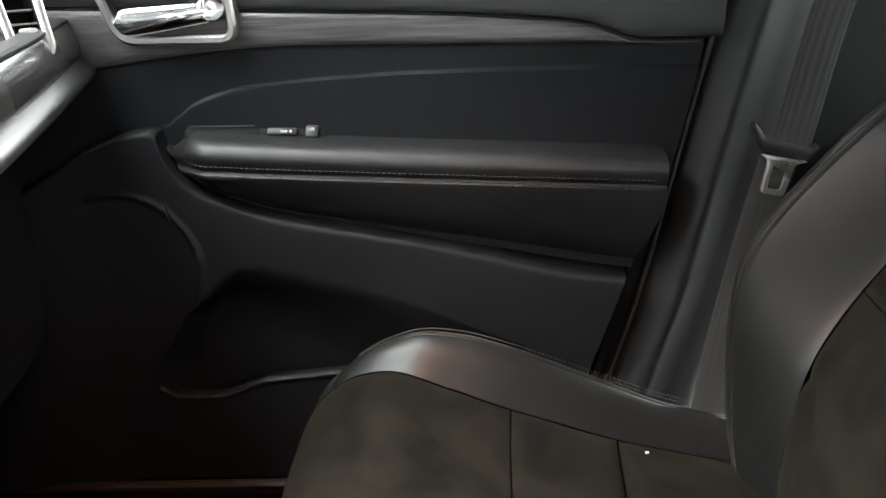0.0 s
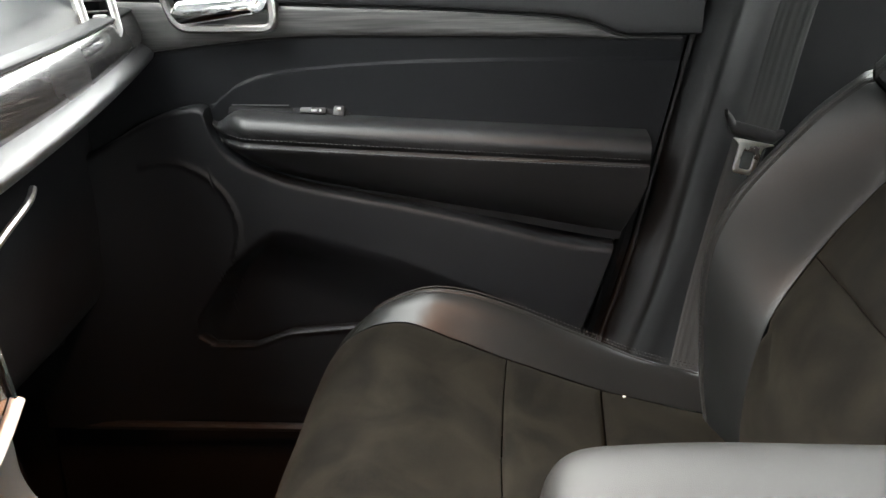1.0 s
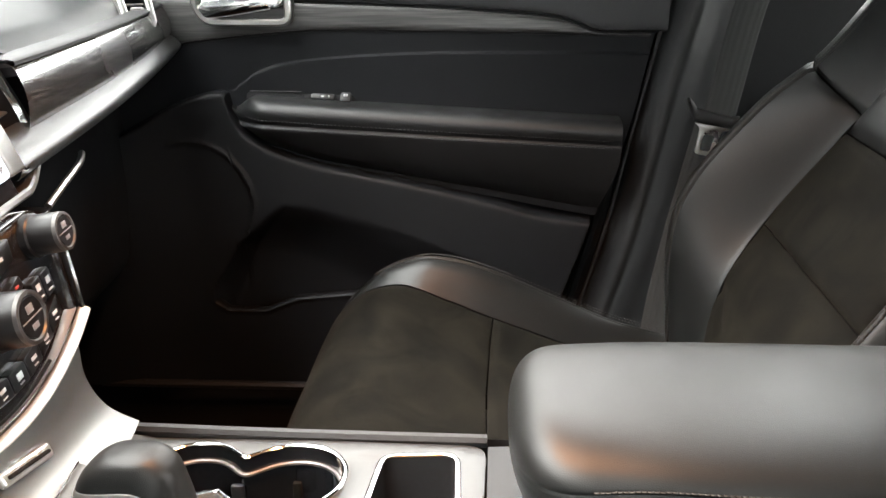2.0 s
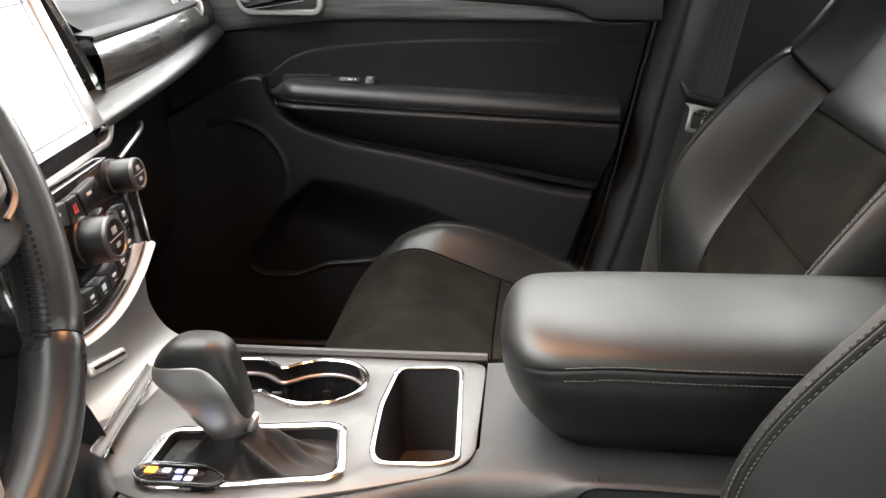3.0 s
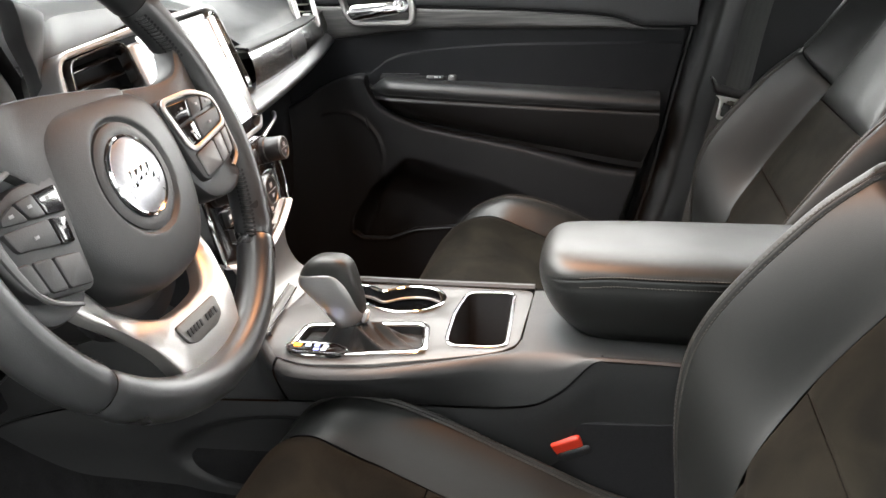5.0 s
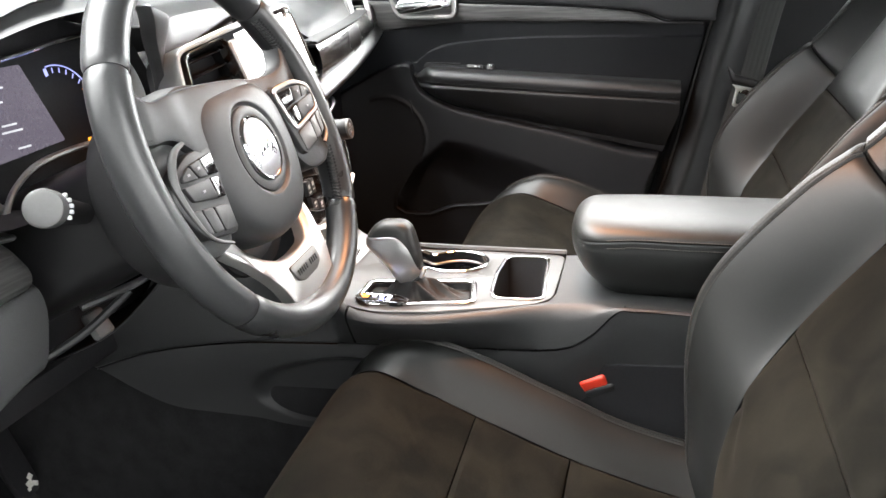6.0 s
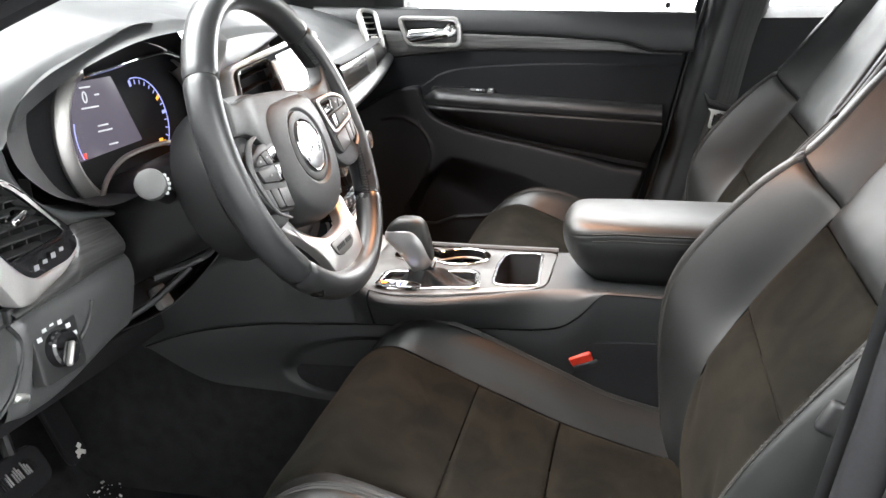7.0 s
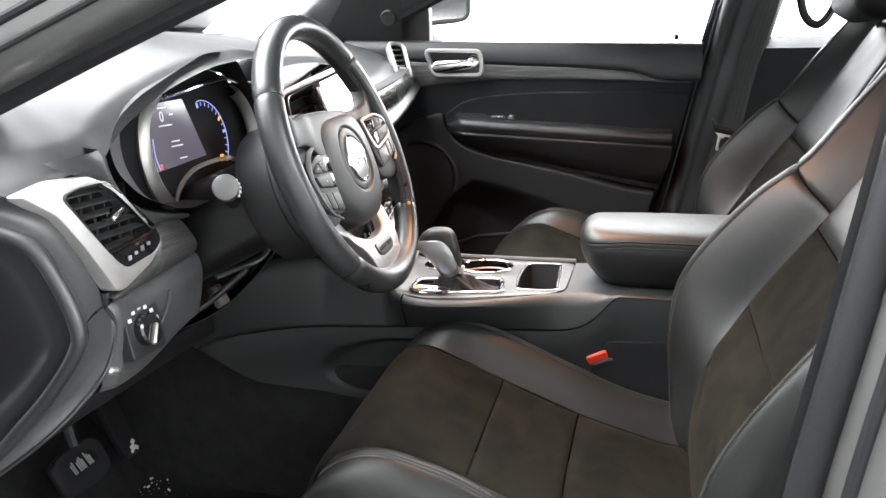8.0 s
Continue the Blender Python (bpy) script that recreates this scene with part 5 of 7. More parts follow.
pv, at = louvre_vent(dash, frame_of((-0.420, 0.858, 1.252), (0.75, 0.66, 0.0), (-1.05, -0.05, 1)), 0.052, 0.086, 6, 25, frame_w=0.009, slat_mat=DARK_SILVER, outline=rounded([(-0.012, -0.050), (0.014, -0.048), (0.017, 0.044), (-0.014, 0.048)], 0.010, 5))
part("vent_tab", box(at(0.002, -0.024, 0.002), (0.016, 0.014, 0.008), 0.003, None, 2), SILVER, pv)

# centre module: screen between two upright vents, in a satin frame
cm = frame_of((-0.3296, 0.2453, 1.161), (-0.07, 1, 0.11), (-0.34, 0, 1))
cat_ = lambda x, y, z: tuple(cm @ Vector((x, y, z - 0.30 * max(0, abs(x) - 0.097))))
mod_out = rounded([(-0.130, -0.088), (0.130, -0.088), (0.185, -0.076), (0.222, -0.055), (0.229, -0.030), (0.214, 0.030), (0.192, 0.086), (0.100, 0.092), (-0.100, 0.092), (-0.208, 0.090), (-0.226, 0.030), (-0.229, -0.030), (-0.215, -0.060), (-0.180, -0.078)], 0.020, 6)
module = thing("touch_screen_module", "lit touch screen between two air vents in a satin frame", "touch screen", tuple(cm.translation))
part("module_frame", ring(mod_out, grow(mod_out, -0.007), cat_, 0.008, -0.036), SILVER, module, "satin silver frame of the centre module")
part("module_backing", plate(grow(mod_out, -0.004), [], lambda x, y, h: cat_(x, y, h - 0.034), 0.004), DEEP, module, "black recess behind the vents")
part("module_face", surf(lambda u, v: cat_(lerp(-0.095, 0.095, u), lerp(-0.082, 0.080, v), 0.002), 20, 8), GLOSS, module, "glossy black fascia")
scr = rounded([(-0.095, -0.066), (0.093, -0.066), (0.093, 0.073), (-0.095, 0.073)], 0.006, 3)
part("touch_screen", plate(scr, [], lambda x, y, h: cat_(x, y, h + 0.006), 0.005, 0.001), SCREEN_ON, module, "lit white touch screen")
part("screen_line", ring(grow(scr, -0.010), grow(scr, -0.0112), lambda x, y, h: cat_(x, y, h + 0.006), 0.0006), MARK_DIM, module)
for side in (-1, 1):
    part("screen_edge", box(cat_(side * 0.1075, 0.004, 0.004), (0.023, 0.142, 0.010), 0.003, cm.to_3x3(), 3), SILVER, module, "satin edge beside the screen")
TURN_V = math.atan(0.30)
for side in (-1, 1):
    wing = [(0.121, -0.068), (0.160, -0.066), (0.204, -0.050), (0.215, -0.028), (0.200, 0.030), (0.180, 0.074), (0.121, 0.078)] if side > 0 else [(0.121, -0.068), (0.160, -0.066), (0.204, -0.050), (0.214, -0.028), (0.211, 0.030), (0.196, 0.078), (0.121, 0.080)]
    ol = [(side * (x - 0.097), y) for x, y in rounded(wing, 0.010, 4)]
    if side < 0:
        ol = ol[::-1]
    r_ = cm.to_3x3() @ Vector((math.cos(TURN_V), 0, -side * math.sin(TURN_V)))
    vent, vat = louvre_vent(module, frame_of(cat_(side * 0.097, 0, 0.003), r_, cm.to_3x3() @ Vector((0, 1, 0))), 0.07, 0.13, 8, 28, outline=ol, frame_w=0.003, frame_mat=CHROME, slat_mat=GLOSS if side < 0 else DARK_SILVER, sunk=0.006 if side < 0 else 0.003)
    part("vent_tab", box(vat(side * 0.040, -0.012, -0.004), (0.012, 0.020, 0.006), 0.002, cm.to_3x3()), DARK_SILVER, vent)



def centre_face(u, v):
    """Dash face from the pad's front edge down between the instrument hood and the centre module."""
    y_low = curve_at([(0.0, -0.060), (0.15, -0.035), (0.3, 0.008), (0.5, 0.016), (0.8, 0.0), (1.0, -0.03)], v)
    y = lerp(y_low, 0.29, u)
    ex, ez = dash_edge(y)
    z = lerp(ez - 0.003, 1.060, v)
    front = curve_at([(-0.06, -0.356), (0.0, -0.372), (0.03, -0.384), (0.06, -0.391), (0.30, -0.392)], y)
    top = 1.197 + 0.22 * (y - 0.04)
    x = lerp(ex - 0.003, front, smooth(0.0, 0.3, v)) - 0.014 * smooth(0.04, 0.0, u)
    return (x - 0.022 * smooth(0.045, 0.075, y) * smooth(top + 0.004, top - 0.014, z), y, z)


part("centre_face", surf(centre_face, 110, 90), DASH_SOFT, dash, "soft grained dash face beside the centre vent")

# climate panel below the screen
kf = frame_of((-0.272, 0.2345, 1.0155), (-0.065, 1, 0.10), (-0.16, 0, 1))
kat = lambda x, y, z: tuple(kf @ Vector((x * 1.06, y, z)))
k_out = rounded([(-0.110, -0.032), (-0.055, -0.0525), (0.0, -0.0595), (0.055, -0.0525), (0.110, -0.032), (0.118, 0.052), (0.090, 0.066), (-0.090, 0.066), (-0.118, 0.052)], 0.008, 4)
clim = thing("climate_panel", "glossy black climate panel with dials and buttons", "control panel", tuple(kf.translation))
part("panel", plate(k_out, [], kat, 0.03, 0.002), GLOSS, clim, "glossy black panel")
part("panel_edge", tube([kat(0.114, 0.054, 0.002), kat(0.116, 0.02, 0.003), kat(0.1135, -0.01, 0.003), kat(0.111, -0.036, 0.002)], 0.0022, 6, 16), CHROME, clim, "thin chrome edge")
part("panel_edge", tube([kat(-0.114, 0.054, 0.002), kat(-0.116, 0.02, 0.003), kat(-0.1135, -0.01, 0.003), kat(-0.111, -0.036, 0.002)], 0.0022, 6, 16), CHROME, clim, "thin chrome edge")


def dial(x, y, r, h):
    b = frame_of(kat(x, y, 0.0), (-0.065, 1, 0.10), (-0.16, 0, 1))
    d = part("dial", disc(b, [(r * 1.08, 0), (r * 1.08, h * 0.2), (r, h * 0.25), (r * 0.97, h * 0.92), (r * 0.90, h)], 36), SHROUD, clim, "grooved black dial")
    part("dial_ring", disc(b, [(r * 0.96, h - 0.002), (r * 0.94, h + 0.0010), (r * 0.80, h + 0.0014), (r * 0.74, h - 0.0005)], 36), DULL_TRIM, d)
    part("dial_face", disc(b, [(r * 0.72, h - 0.001), (r * 0.70, h + 0.0006)], 30), SHROUD, d)
    part("dial_line", box(tuple(b @ Vector((0, 0, h + 0.0009))), (r * 1.34, r * 0.05, 0.0006), 0.0002, b.to_3x3()), MARK_DIM, d)
    part("marking", box(tuple(b @ Vector((0, r * 0.32, h + 0.0009))), (r * 0.42, r * 0.30, 0.0006), 0.0002, b.to_3x3()), MARK_DIM, d)
    part("marking", box(tuple(b @ Vector((0, -r * 0.32, h + 0.0009))), (r * 0.40, r * 0.20, 0.0006), 0.0002, b.to_3x3()), MARK_DIM, d)
    return d


dial(0.082, 0.046, 0.0165, 0.029)
dial(-0.082, 0.046, 0.0165, 0.029)
dial(0.0, 0.014, 0.0210, 0.032)


def key(corners, marks, mark=None):
    """A button of any outline, slightly proud, with small printed signs."""
    b = part("button", plate(rounded(corners, 0.002, 3), [], lambda x, y, h: kat(x, y, h + 0.006), 0.008, 0.0012), SHROUD, clim)
    for mx, my, mw, mh in marks:
        part("marking", box(kat(mx, my, 0.0063), (mw, mh, 0.0006), 0.0002, kf.to_3x3()), mark or MARK, b)


key([(-0.0125, 0.034), (0.0125, 0.034), (0.0085, 0.056), (-0.0085, 0.056)], [(0, 0.042, 0.008, 0.0012), (-0.002, 0.0455, 0.0012, 0.007), (0.002, 0.0455, 0.0012, 0.007)], GLOW_RED)
for s in (-1, 1):
    key([(s * 0.0145, 0.036), (s * 0.044, 0.042), (s * 0.047, 0.059), (s * 0.0105, 0.056)], [(s * 0.028, 0.049, 0.009, 0.003)])
    key([(s * 0.027, 0.016), (s * 0.045, 0.021), (s * 0.042, 0.031), (s * 0.025, 0.026)], [(s * 0.035, 0.024, 0.005, 0.002)], GLOW_RED)
    for i in range(2):
        x0 = 0.0515 + 0.0150 * i
        key([(s * x0, -0.004 + 0.002 * i), (s * (x0 + 0.0138), -0.002 + 0.002 * i), (s * (x0 + 0.0138), 0.0195 + 0.001 * i), (s * x0, 0.0180 + 0.001 * i)], [(s * (x0 + 0.007), 0.0115, 0.006, 0.0055), (s * (x0 + 0.007), 0.0035, 0.0075, 0.0016)])
low_row = lambda x: -0.0315 + 3.6 * x * x
for i in range(7):
    x0, x1 = -0.0775 + 0.0222 * i, -0.0775 + 0.0222 * i + 0.0214
    key([(x0, low_row(x0) - 0.0085), (x1, low_row(x1) - 0.0085), (x1, low_row(x1) + 0.0075), (x0, low_row(x0) + 0.0075)], [((x0 + x1) / 2, low_row((x0 + x1) / 2) + 0.001, 0.0075, 0.0055 if i % 2 else 0.0030), ((x0 + x1) / 2, low_row((x0 + x1) / 2) - 0.0045, 0.006, 0.0012)])
part("row_line", tube([kat(x, low_row(x) - 0.0105, 0.001) for x in [lerp(-0.078, 0.078, i / 12) for i in range(13)]], 0.0006, 6, 36), MARK_DIM, clim)
part("slot", tube([kat(x, -0.0535 + 2.2 * x * x, 0.0012) for x in [lerp(-0.05, 0.05, i / 10) for i in range(11)]], 0.0010, 6, 30), DULL_TRIM, clim)

# satin panel that sweeps from the climate panel down to the console
def apron(u, v):
    w = lerp(0.1125, 0.108, smooth(0.3, 1, v)) - 0.003 * math.sin(math.pi * v)
    x, z = spline([(-0.290, 0.986), (-0.276, 0.976), (-0.272, 0.955), (-0.270, 0.925), (-0.255, 0.898), (-0.228, 0.882)], v)
    y = (2 * u - 1)
    yw = YC - 0.009 * (1 - v) + 0.003 + w * y
    lean = (yw - 0.350) * (1 - v) ** 1.3
    return (x - 0.010 * abs(y) ** 3 + 0.003 * (1 - y * y) * (1 - v) - 0.065 * lean, yw, z + 0.008 * (1 - v) ** 2 + 0.10 * lean - 0.024 * (1 - y * y) * (1 - v) ** 1.5)


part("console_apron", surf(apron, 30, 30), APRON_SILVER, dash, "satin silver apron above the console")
part("apron_top", tube([kat(x, -0.0625 + 2.15 * x * x, 0.003) for x in [lerp(-0.1125, 0.1125, i / 12) for i in range(13)]], 0.0052, 10, 40, flat=0.5), VENT_SILVER, dash, "bright satin edge above the apron")
part("key_slot", box((-0.264, YC - 0.020, 0.917), (0.006, 0.060, 0.012), 0.004, Euler((radians(-8), radians(-25), 0)).to_matrix(), 3), STEEL, dash, "chrome rimmed slot")
part("slot_gap", box((-0.2605, YC - 0.020, 0.9185), (0.004, 0.048, 0.003), 0.001, Euler((radians(-8), radians(-25), 0)).to_matrix()), DEEP, dash)
for s in (-1, 1):
    part("apron_side", surf(lambda u, v: (lerp(-0.62, lerp(-0.295, -0.275 if s > 0 else -0.215, smooth(0.2, 1, v)), u), YC + 0.003 + s * (0.1135 + 0.02 * (1 - u)) - s * 0.006 * math.sin(math.pi * v), lerp(1.08, 0.86, v)), 20, 16), DEEP, dash)
def ramp_strip(w0, w1, lift):
    """A strip across the foot of the apron, from the driver's edge towards the middle."""
    a, b = Vector((-0.2205, 0.118, 0.8880)), Vector((-0.2385, 0.262, 0.8955))
    side = Vector((-0.9, 0.0, 0.42)).normalized()
    up = Vector((0.42, 0, 0.9)).normalized()
    return surf(lambda u, v: tuple(lerp(a, b, v) + side * lerp(w0, w1, u) + up * (lift + 0.0012 * math.sin(math.pi * u))), 6, 24)


part("ramp_strip", ramp_strip(-0.0045, 0.0045, 0.0022), DULL_TRIM, dash, "dark satin strip at the apron's foot")
part("ramp_trim", ramp_strip(0.0045, 0.0070, 0.0030), BEZEL_CHROME, dash, "chrome edge of the strip")
part("ramp_trim", ramp_strip(-0.0070, -0.0045, 0.0030), BEZEL_CHROME, dash, "chrome edge of the strip")

# driver's side: vent, wood strip, knee panel
dm = frame_of((-0.357, -0.455, 1.090), (0.02, 1, 0), (-0.06, 0, 1))
dv_out = rounded([(-0.058, 0.052), (-0.031, 0.0565), (0.005, 0.056), (0.021, 0.045), (0.086, -0.012), (0.089, -0.024), (0.075, -0.0335), (0.026, -0.0405), (0.015, -0.036), (0.002, -0.025), (-0.03, 0.015)], 0.007, 5)
dv_louvre = rounded([(-0.058, 0.052), (-0.031, 0.0565), (0.005, 0.056), (0.021, 0.045), (0.078, -0.006), (0.070, -0.011), (0.010, -0.0185), (-0.002, -0.020), (-0.03, 0.015)], 0.007, 5)
dv_frame = rounded([(-0.104, 0.060), (-0.060, 0.069), (-0.016, 0.067), (0.016, 0.048), (0.059, 0.012), (0.087, -0.014), (0.0945, -0.032), (0.066, -0.046), (0.010, -0.061), (-0.004, -0.060), (-0.012, -0.047), (-0.040, -0.003), (-0.067, 0.034)], 0.008, 5)
dat = lambda x, y, z: tuple(dm @ Vector((x, y, z)))
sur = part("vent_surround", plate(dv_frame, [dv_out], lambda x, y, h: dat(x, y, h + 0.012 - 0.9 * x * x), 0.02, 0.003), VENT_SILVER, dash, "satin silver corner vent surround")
lv, _ = louvre_vent(dash, frame_of(dat(0, 0, 0.006), (0.02, 1, 0), (-0.06, 0, 1)), 0.12, 0.1, 6, 20, outline=dv_louvre, frame_w=0.002, frame_mat=GLOSS, upright=6, slat_mat=SHELL_BLACK)
part("vent_tab", box(dat(0.016, 0.020, 0.006), (0.022, 0.008, 0.018), 0.003, dm.to_3x3() @ Euler((0, 0, radians(20))).to_matrix(), 3), CHROME, lv)
part("icon_panel", plate(grow(dv_out, 0.001), [grow(dv_louvre, -0.002)], lambda x, y, h: dat(x, y, h + 0.0075), 0.003), GLOSS, lv)
for i in range(4):
    part("marking", box(dat(0.026 + 0.012 * i, -0.030 + 0.0028 * i, 0.0105), (0.006, 0.004 if i % 2 else 0.0055, 0.001), 0.0003, dm.to_3x3()), MARK_DIM, lv)


OPEN = [(-0.450, 1.182), (-0.439, 1.172), (-0.434, 1.155), (-0.424, 1.136), (-0.400, 1.115), (-0.365, 1.100), (-0.325, 1.090), (-0.292, 1.084)]
SHOULDER = [(-0.520, 1.176), (-0.482, 1.160), (-0.458, 1.150), (-0.438, 1.134), (-0.405, 1.105), (-0.372, 1.084), (-0.335, 1.0815), (-0.300, 1.076)]


def eyebrow(u, v):
    """The soft lip that runs from the dash top down between the cluster opening and the vent."""
    a, b = spline(OPEN, u), spline(SHOULDER, u)
    if v < 0.2:
        k = v / 0.2
        return (lerp(-0.405, -0.3535, k ** 0.5), a[0] + 0.006 * (1 - k) ** 2, a[1] + 0.004 * (1 - k) ** 2)
    k = (v - 0.2) / 0.8
    return (-0.3535 + 0.0055 * math.sin(math.pi * min(1, k * 1.15)) ** 0.7 - 0.012 * k ** 3, lerp(a[0], b[0], k), lerp(a[1], b[1], k))


part("eyebrow", surf(eyebrow, 60, 24), DASH_SOFT, dash, "soft dash lip between vent and cluster")

# the dash end beside the vent and the panel below it, both meeting the hinge side
INNER_UP = [(-0.380, -0.562, 1.152), (-0.366, -0.523, 1.126), (-0.362, -0.497, 1.088), (-0.361, -0.469, 1.043), (-0.361, -0.460, 1.0155)]
SEAL_UP = [(-0.430, -0.566, 1.136), (-0.377, -0.566, 1.121), (-0.342, -0.566, 1.108), (-0.318, -0.566, 1.074), (-0.303, -0.566, 1.0150)]
INNER_LOW = [(-0.361, -0.460, 1.0125), (-0.360, -0.448, 0.990), (-0.363, -0.456, 0.957), (-0.368, -0.480, 0.930), (-0.400, -0.530, 0.886), (-0.470, -0.560, 0.835)]
SEAL_LOW = [(-0.304, -0.566, 1.0120), (-0.318, -0.566, 0.990), (-0.345, -0.566, 0.957), (-0.372, -0.566, 0.930), (-0.418, -0.566, 0.886), (-0.480, -0.566, 0.830)]


def end_sheet(inner, outer):
    def f(u, v):
        a, b = Vector(spline(inner, v)), Vector(spline(outer, v))
        p = lerp(a, b, u)
        return (p.x - 0.010 * math.sin(math.pi * u), p.y, p.z)
    return surf(f, 24, 24)


part("end_fascia", end_sheet(INNER_UP, SEAL_UP), KNEE_SOFT, dash, "black dash end beside the vent")
part("end_panel", end_sheet(INNER_LOW, SEAL_LOW), KNEE_SOFT, dash, "black lower dash end panel")
part("panel_edge", tube([(x + 0.002, y, z) for x, y, z in INNER_LOW], 0.0022, 8, 40), SOFT, dash, "rounded edge of the lower dash panel")
part("end_joint", box((-0.358, -0.458, 1.022), (0.008, 0.010, 0.014), 0.002), SHELL_BLACK, dash)


WOOD_TOP = [(-0.460, 1.0255), (-0.445, 1.0290), (-0.389, 1.0460), (-0.366, 1.0620), (-0.357, 1.0815), (-0.335, 1.0850), (-0.306, 1.0800), (-0.289, 1.0630), (-0.274, 1.0330)]


def wood_end(u, v):
    y = lerp(-0.460, -0.2745, u)
    z = lerp(lerp(1.0165, 1.0290, u ** 1.5), curve_at(WOOD_TOP, y), v)
    return (-0.360 + 0.012 * math.sin(math.pi * v) ** 0.6 - 0.04 * smooth(0.94, 1, u), y, z)


part("wood_band", surf(wood_end, 50, 20), WOOD_SIDE, dash, "dark wood strip beside the vent")


def knee(u, v):
    y = lerp(-0.462, -0.2535, u)
    top = lerp(1.0145, 1.0275, u ** 1.5)
    low = lerp(0.912, 0.940, smooth(0.2, 1.0, u))
    pts = [(-0.385, top + 0.004), (-0.362, top), (-0.354, top - 0.02), (-0.357, lerp(top, low, 0.55)), (-0.366, low + 0.006), (-0.385, low - 0.004), (-0.46, low - 0.02), (-0.56, low - 0.022)]
    x, z = spline(pts, v)
    return (x - 0.05 * smooth(0.93, 1.0, u) - 0.010 * smooth(0.10, 0.0, u), y, z)


part("knee_panel", surf(knee, 70, 50), KNEE_SOFT, dash, "black lower dash panel under the wheel")
part("panel_rib", tube([(-0.353, -0.347, 1.000), (-0.353, -0.351, 0.990), (-0.354, -0.364, 0.970), (-0.358, -0.388, 0.952), (-0.364, -0.418, 0.939), (-0.367, -0.436, 0.934)], 0.0026, 8, 14), SOFT, dash)
hb = frame_of((-0.352, -0.410, 0.972), (0.02, 1, 0), (-0.25, 0, 1))
sw_ = part("light_switch", plate(rounded([(-0.034, -0.030), (0.030, -0.030), (0.036, 0.032), (-0.026, 0.032)], 0.008, 4), [], lambda x, y, h: tuple(hb @ Vector((x, y, h + 0.003))), 0.012, 0.002), SHELL_BLACK, dash, "black light switch panel with white marks")
dl = part("dial", disc(hb @ Matrix.Translation((0, -0.002, 0.003)), [(0.019, 0), (0.0185, 0.009), (0.016, 0.011)], 32), GLOSS, sw_)
part("grip", box(tuple(hb @ Vector((-0.002, -0.008, 0.016))), (0.006, 0.026, 0.007), 0.003, hb.to_3x3() @ Euler((0, 0, radians(-35))).to_matrix(), 3), DARK_SILVER, sw_)
for a in (15, 40, 65, 90, 115, 140):
    part("marking", box(tuple(hb @ Vector((0.0265 * math.cos(radians(a)), -0.002 + 0.0265 * math.sin(radians(a)), 0.0035))), (0.006, 0.0045, 0.001), 0.0003, hb.to_3x3()), MARK, sw_)
part("dimmer", box((-0.364, -0.4535, 0.9365), (0.010, 0.020, 0.009), 0.004, Euler((radians(-22), 0, 0)).to_matrix(), 3), STEEL, dash, "small bright dimmer wheel")

# hinge-side trim and its seal
SEAL_LINE = [(-0.62, 1.150), (-0.50, 1.146), (-0.43, 1.136), (-0.377, 1.121), (-0.342, 1.108), (-0.318, 1.074), (-0.303, 1.034), (-0.307, 1.008), (-0.341, 0.963), (-0.378, 0.925), (-0.418, 0.886), (-0.49, 0.825), (-0.56, 0.77)]


def cowl(u, v):
    """Rounded dark side trim ahead of the door opening."""
    x, z = spline(SEAL_LINE, v)
    d = Vector((-0.60 - x, 0.96 - z)).normalized()
    k = spline([(0.0, -0.004), (0.002, 0.004), (0.006, 0.009), (0.014, 0.011), (0.030, 0.009), (0.060, 0.004), (0.14, 0.002)], u)
    return (x + k[0] * d.x, -0.566 - k[1], z + k[0] * d.y)


tagged(part("hinge_pillar_trim", surf(cowl, 36, 60), SHROUD, None), "rounded black trim at the door hinge side", "trim", kind="structure")

tagged(part("door_seal", tube([(x - 0.004, -0.571, lerp(z, 1.0, 0.01)) for x, z in SEAL_LINE], 0.0075, 12, 80), SOFT, None), "black rubber seal round the hinge side of the door opening", "seal", kind="structure")

# instrument cluster
cf = frame_of((-0.425, -0.150, 1.172), (0, 1, 0), (-0.12, 0, 1))
ct = lambda x, y, z: tuple(cf @ Vector((x, y, z)))
cl_out = rounded([(-0.150, -0.085), (-0.182, -0.058), (-0.198, -0.022), (-0.196, 0.012), (-0.168, 0.056), (-0.115, 0.082), (-0.040, 0.094), (0.050, 0.094), (0.150, 0.070), (0.185, -0.010), (0.150, -0.085)], 0.03, 4)
hood = bmesh.new()
front_out = rounded([(-0.175, -0.088), (-0.252, -0.058), (-0.285, -0.026), (-0.290, 0.002), (-0.268, 0.028), (-0.222, 0.050), (-0.149, 0.072), (-0.050, 0.100), (0.140, 0.088), (0.190, -0.010), (0.150, -0.090)], 0.03, 4)
rows = [[hood.verts.new(ct(*[lerp(p, q, k) for p, q in zip(o, i_)], z * (1 - 0.72 * smooth(0.02, 0.15, o[0])))) for o, i_ in zip(front_out, cl_out)] for k, z in ((0.0, 0.078), (0.35, 0.060), (0.85, 0.035), (1.0, -0.01))]
for a, b in zip(rows, rows[1:]):
    for i in range(len(cl_out)):
        j = (i + 1) % len(cl_out)
        hood.faces.new((a[i], a[j], b[j], b[i]))
clus = thing("instrument_cluster", "instrument cluster with lit display and blue gauge ticks", "instrument cluster", (-0.43, -0.15, 1.09))
part("hood_lining", hood, SHELL_BLACK, clus, "matt black hood lining")
part("dial_face", plate(cl_out, [], lambda x, y, h: ct(x, y, h - 0.008), 0.006), DEEP, clus)


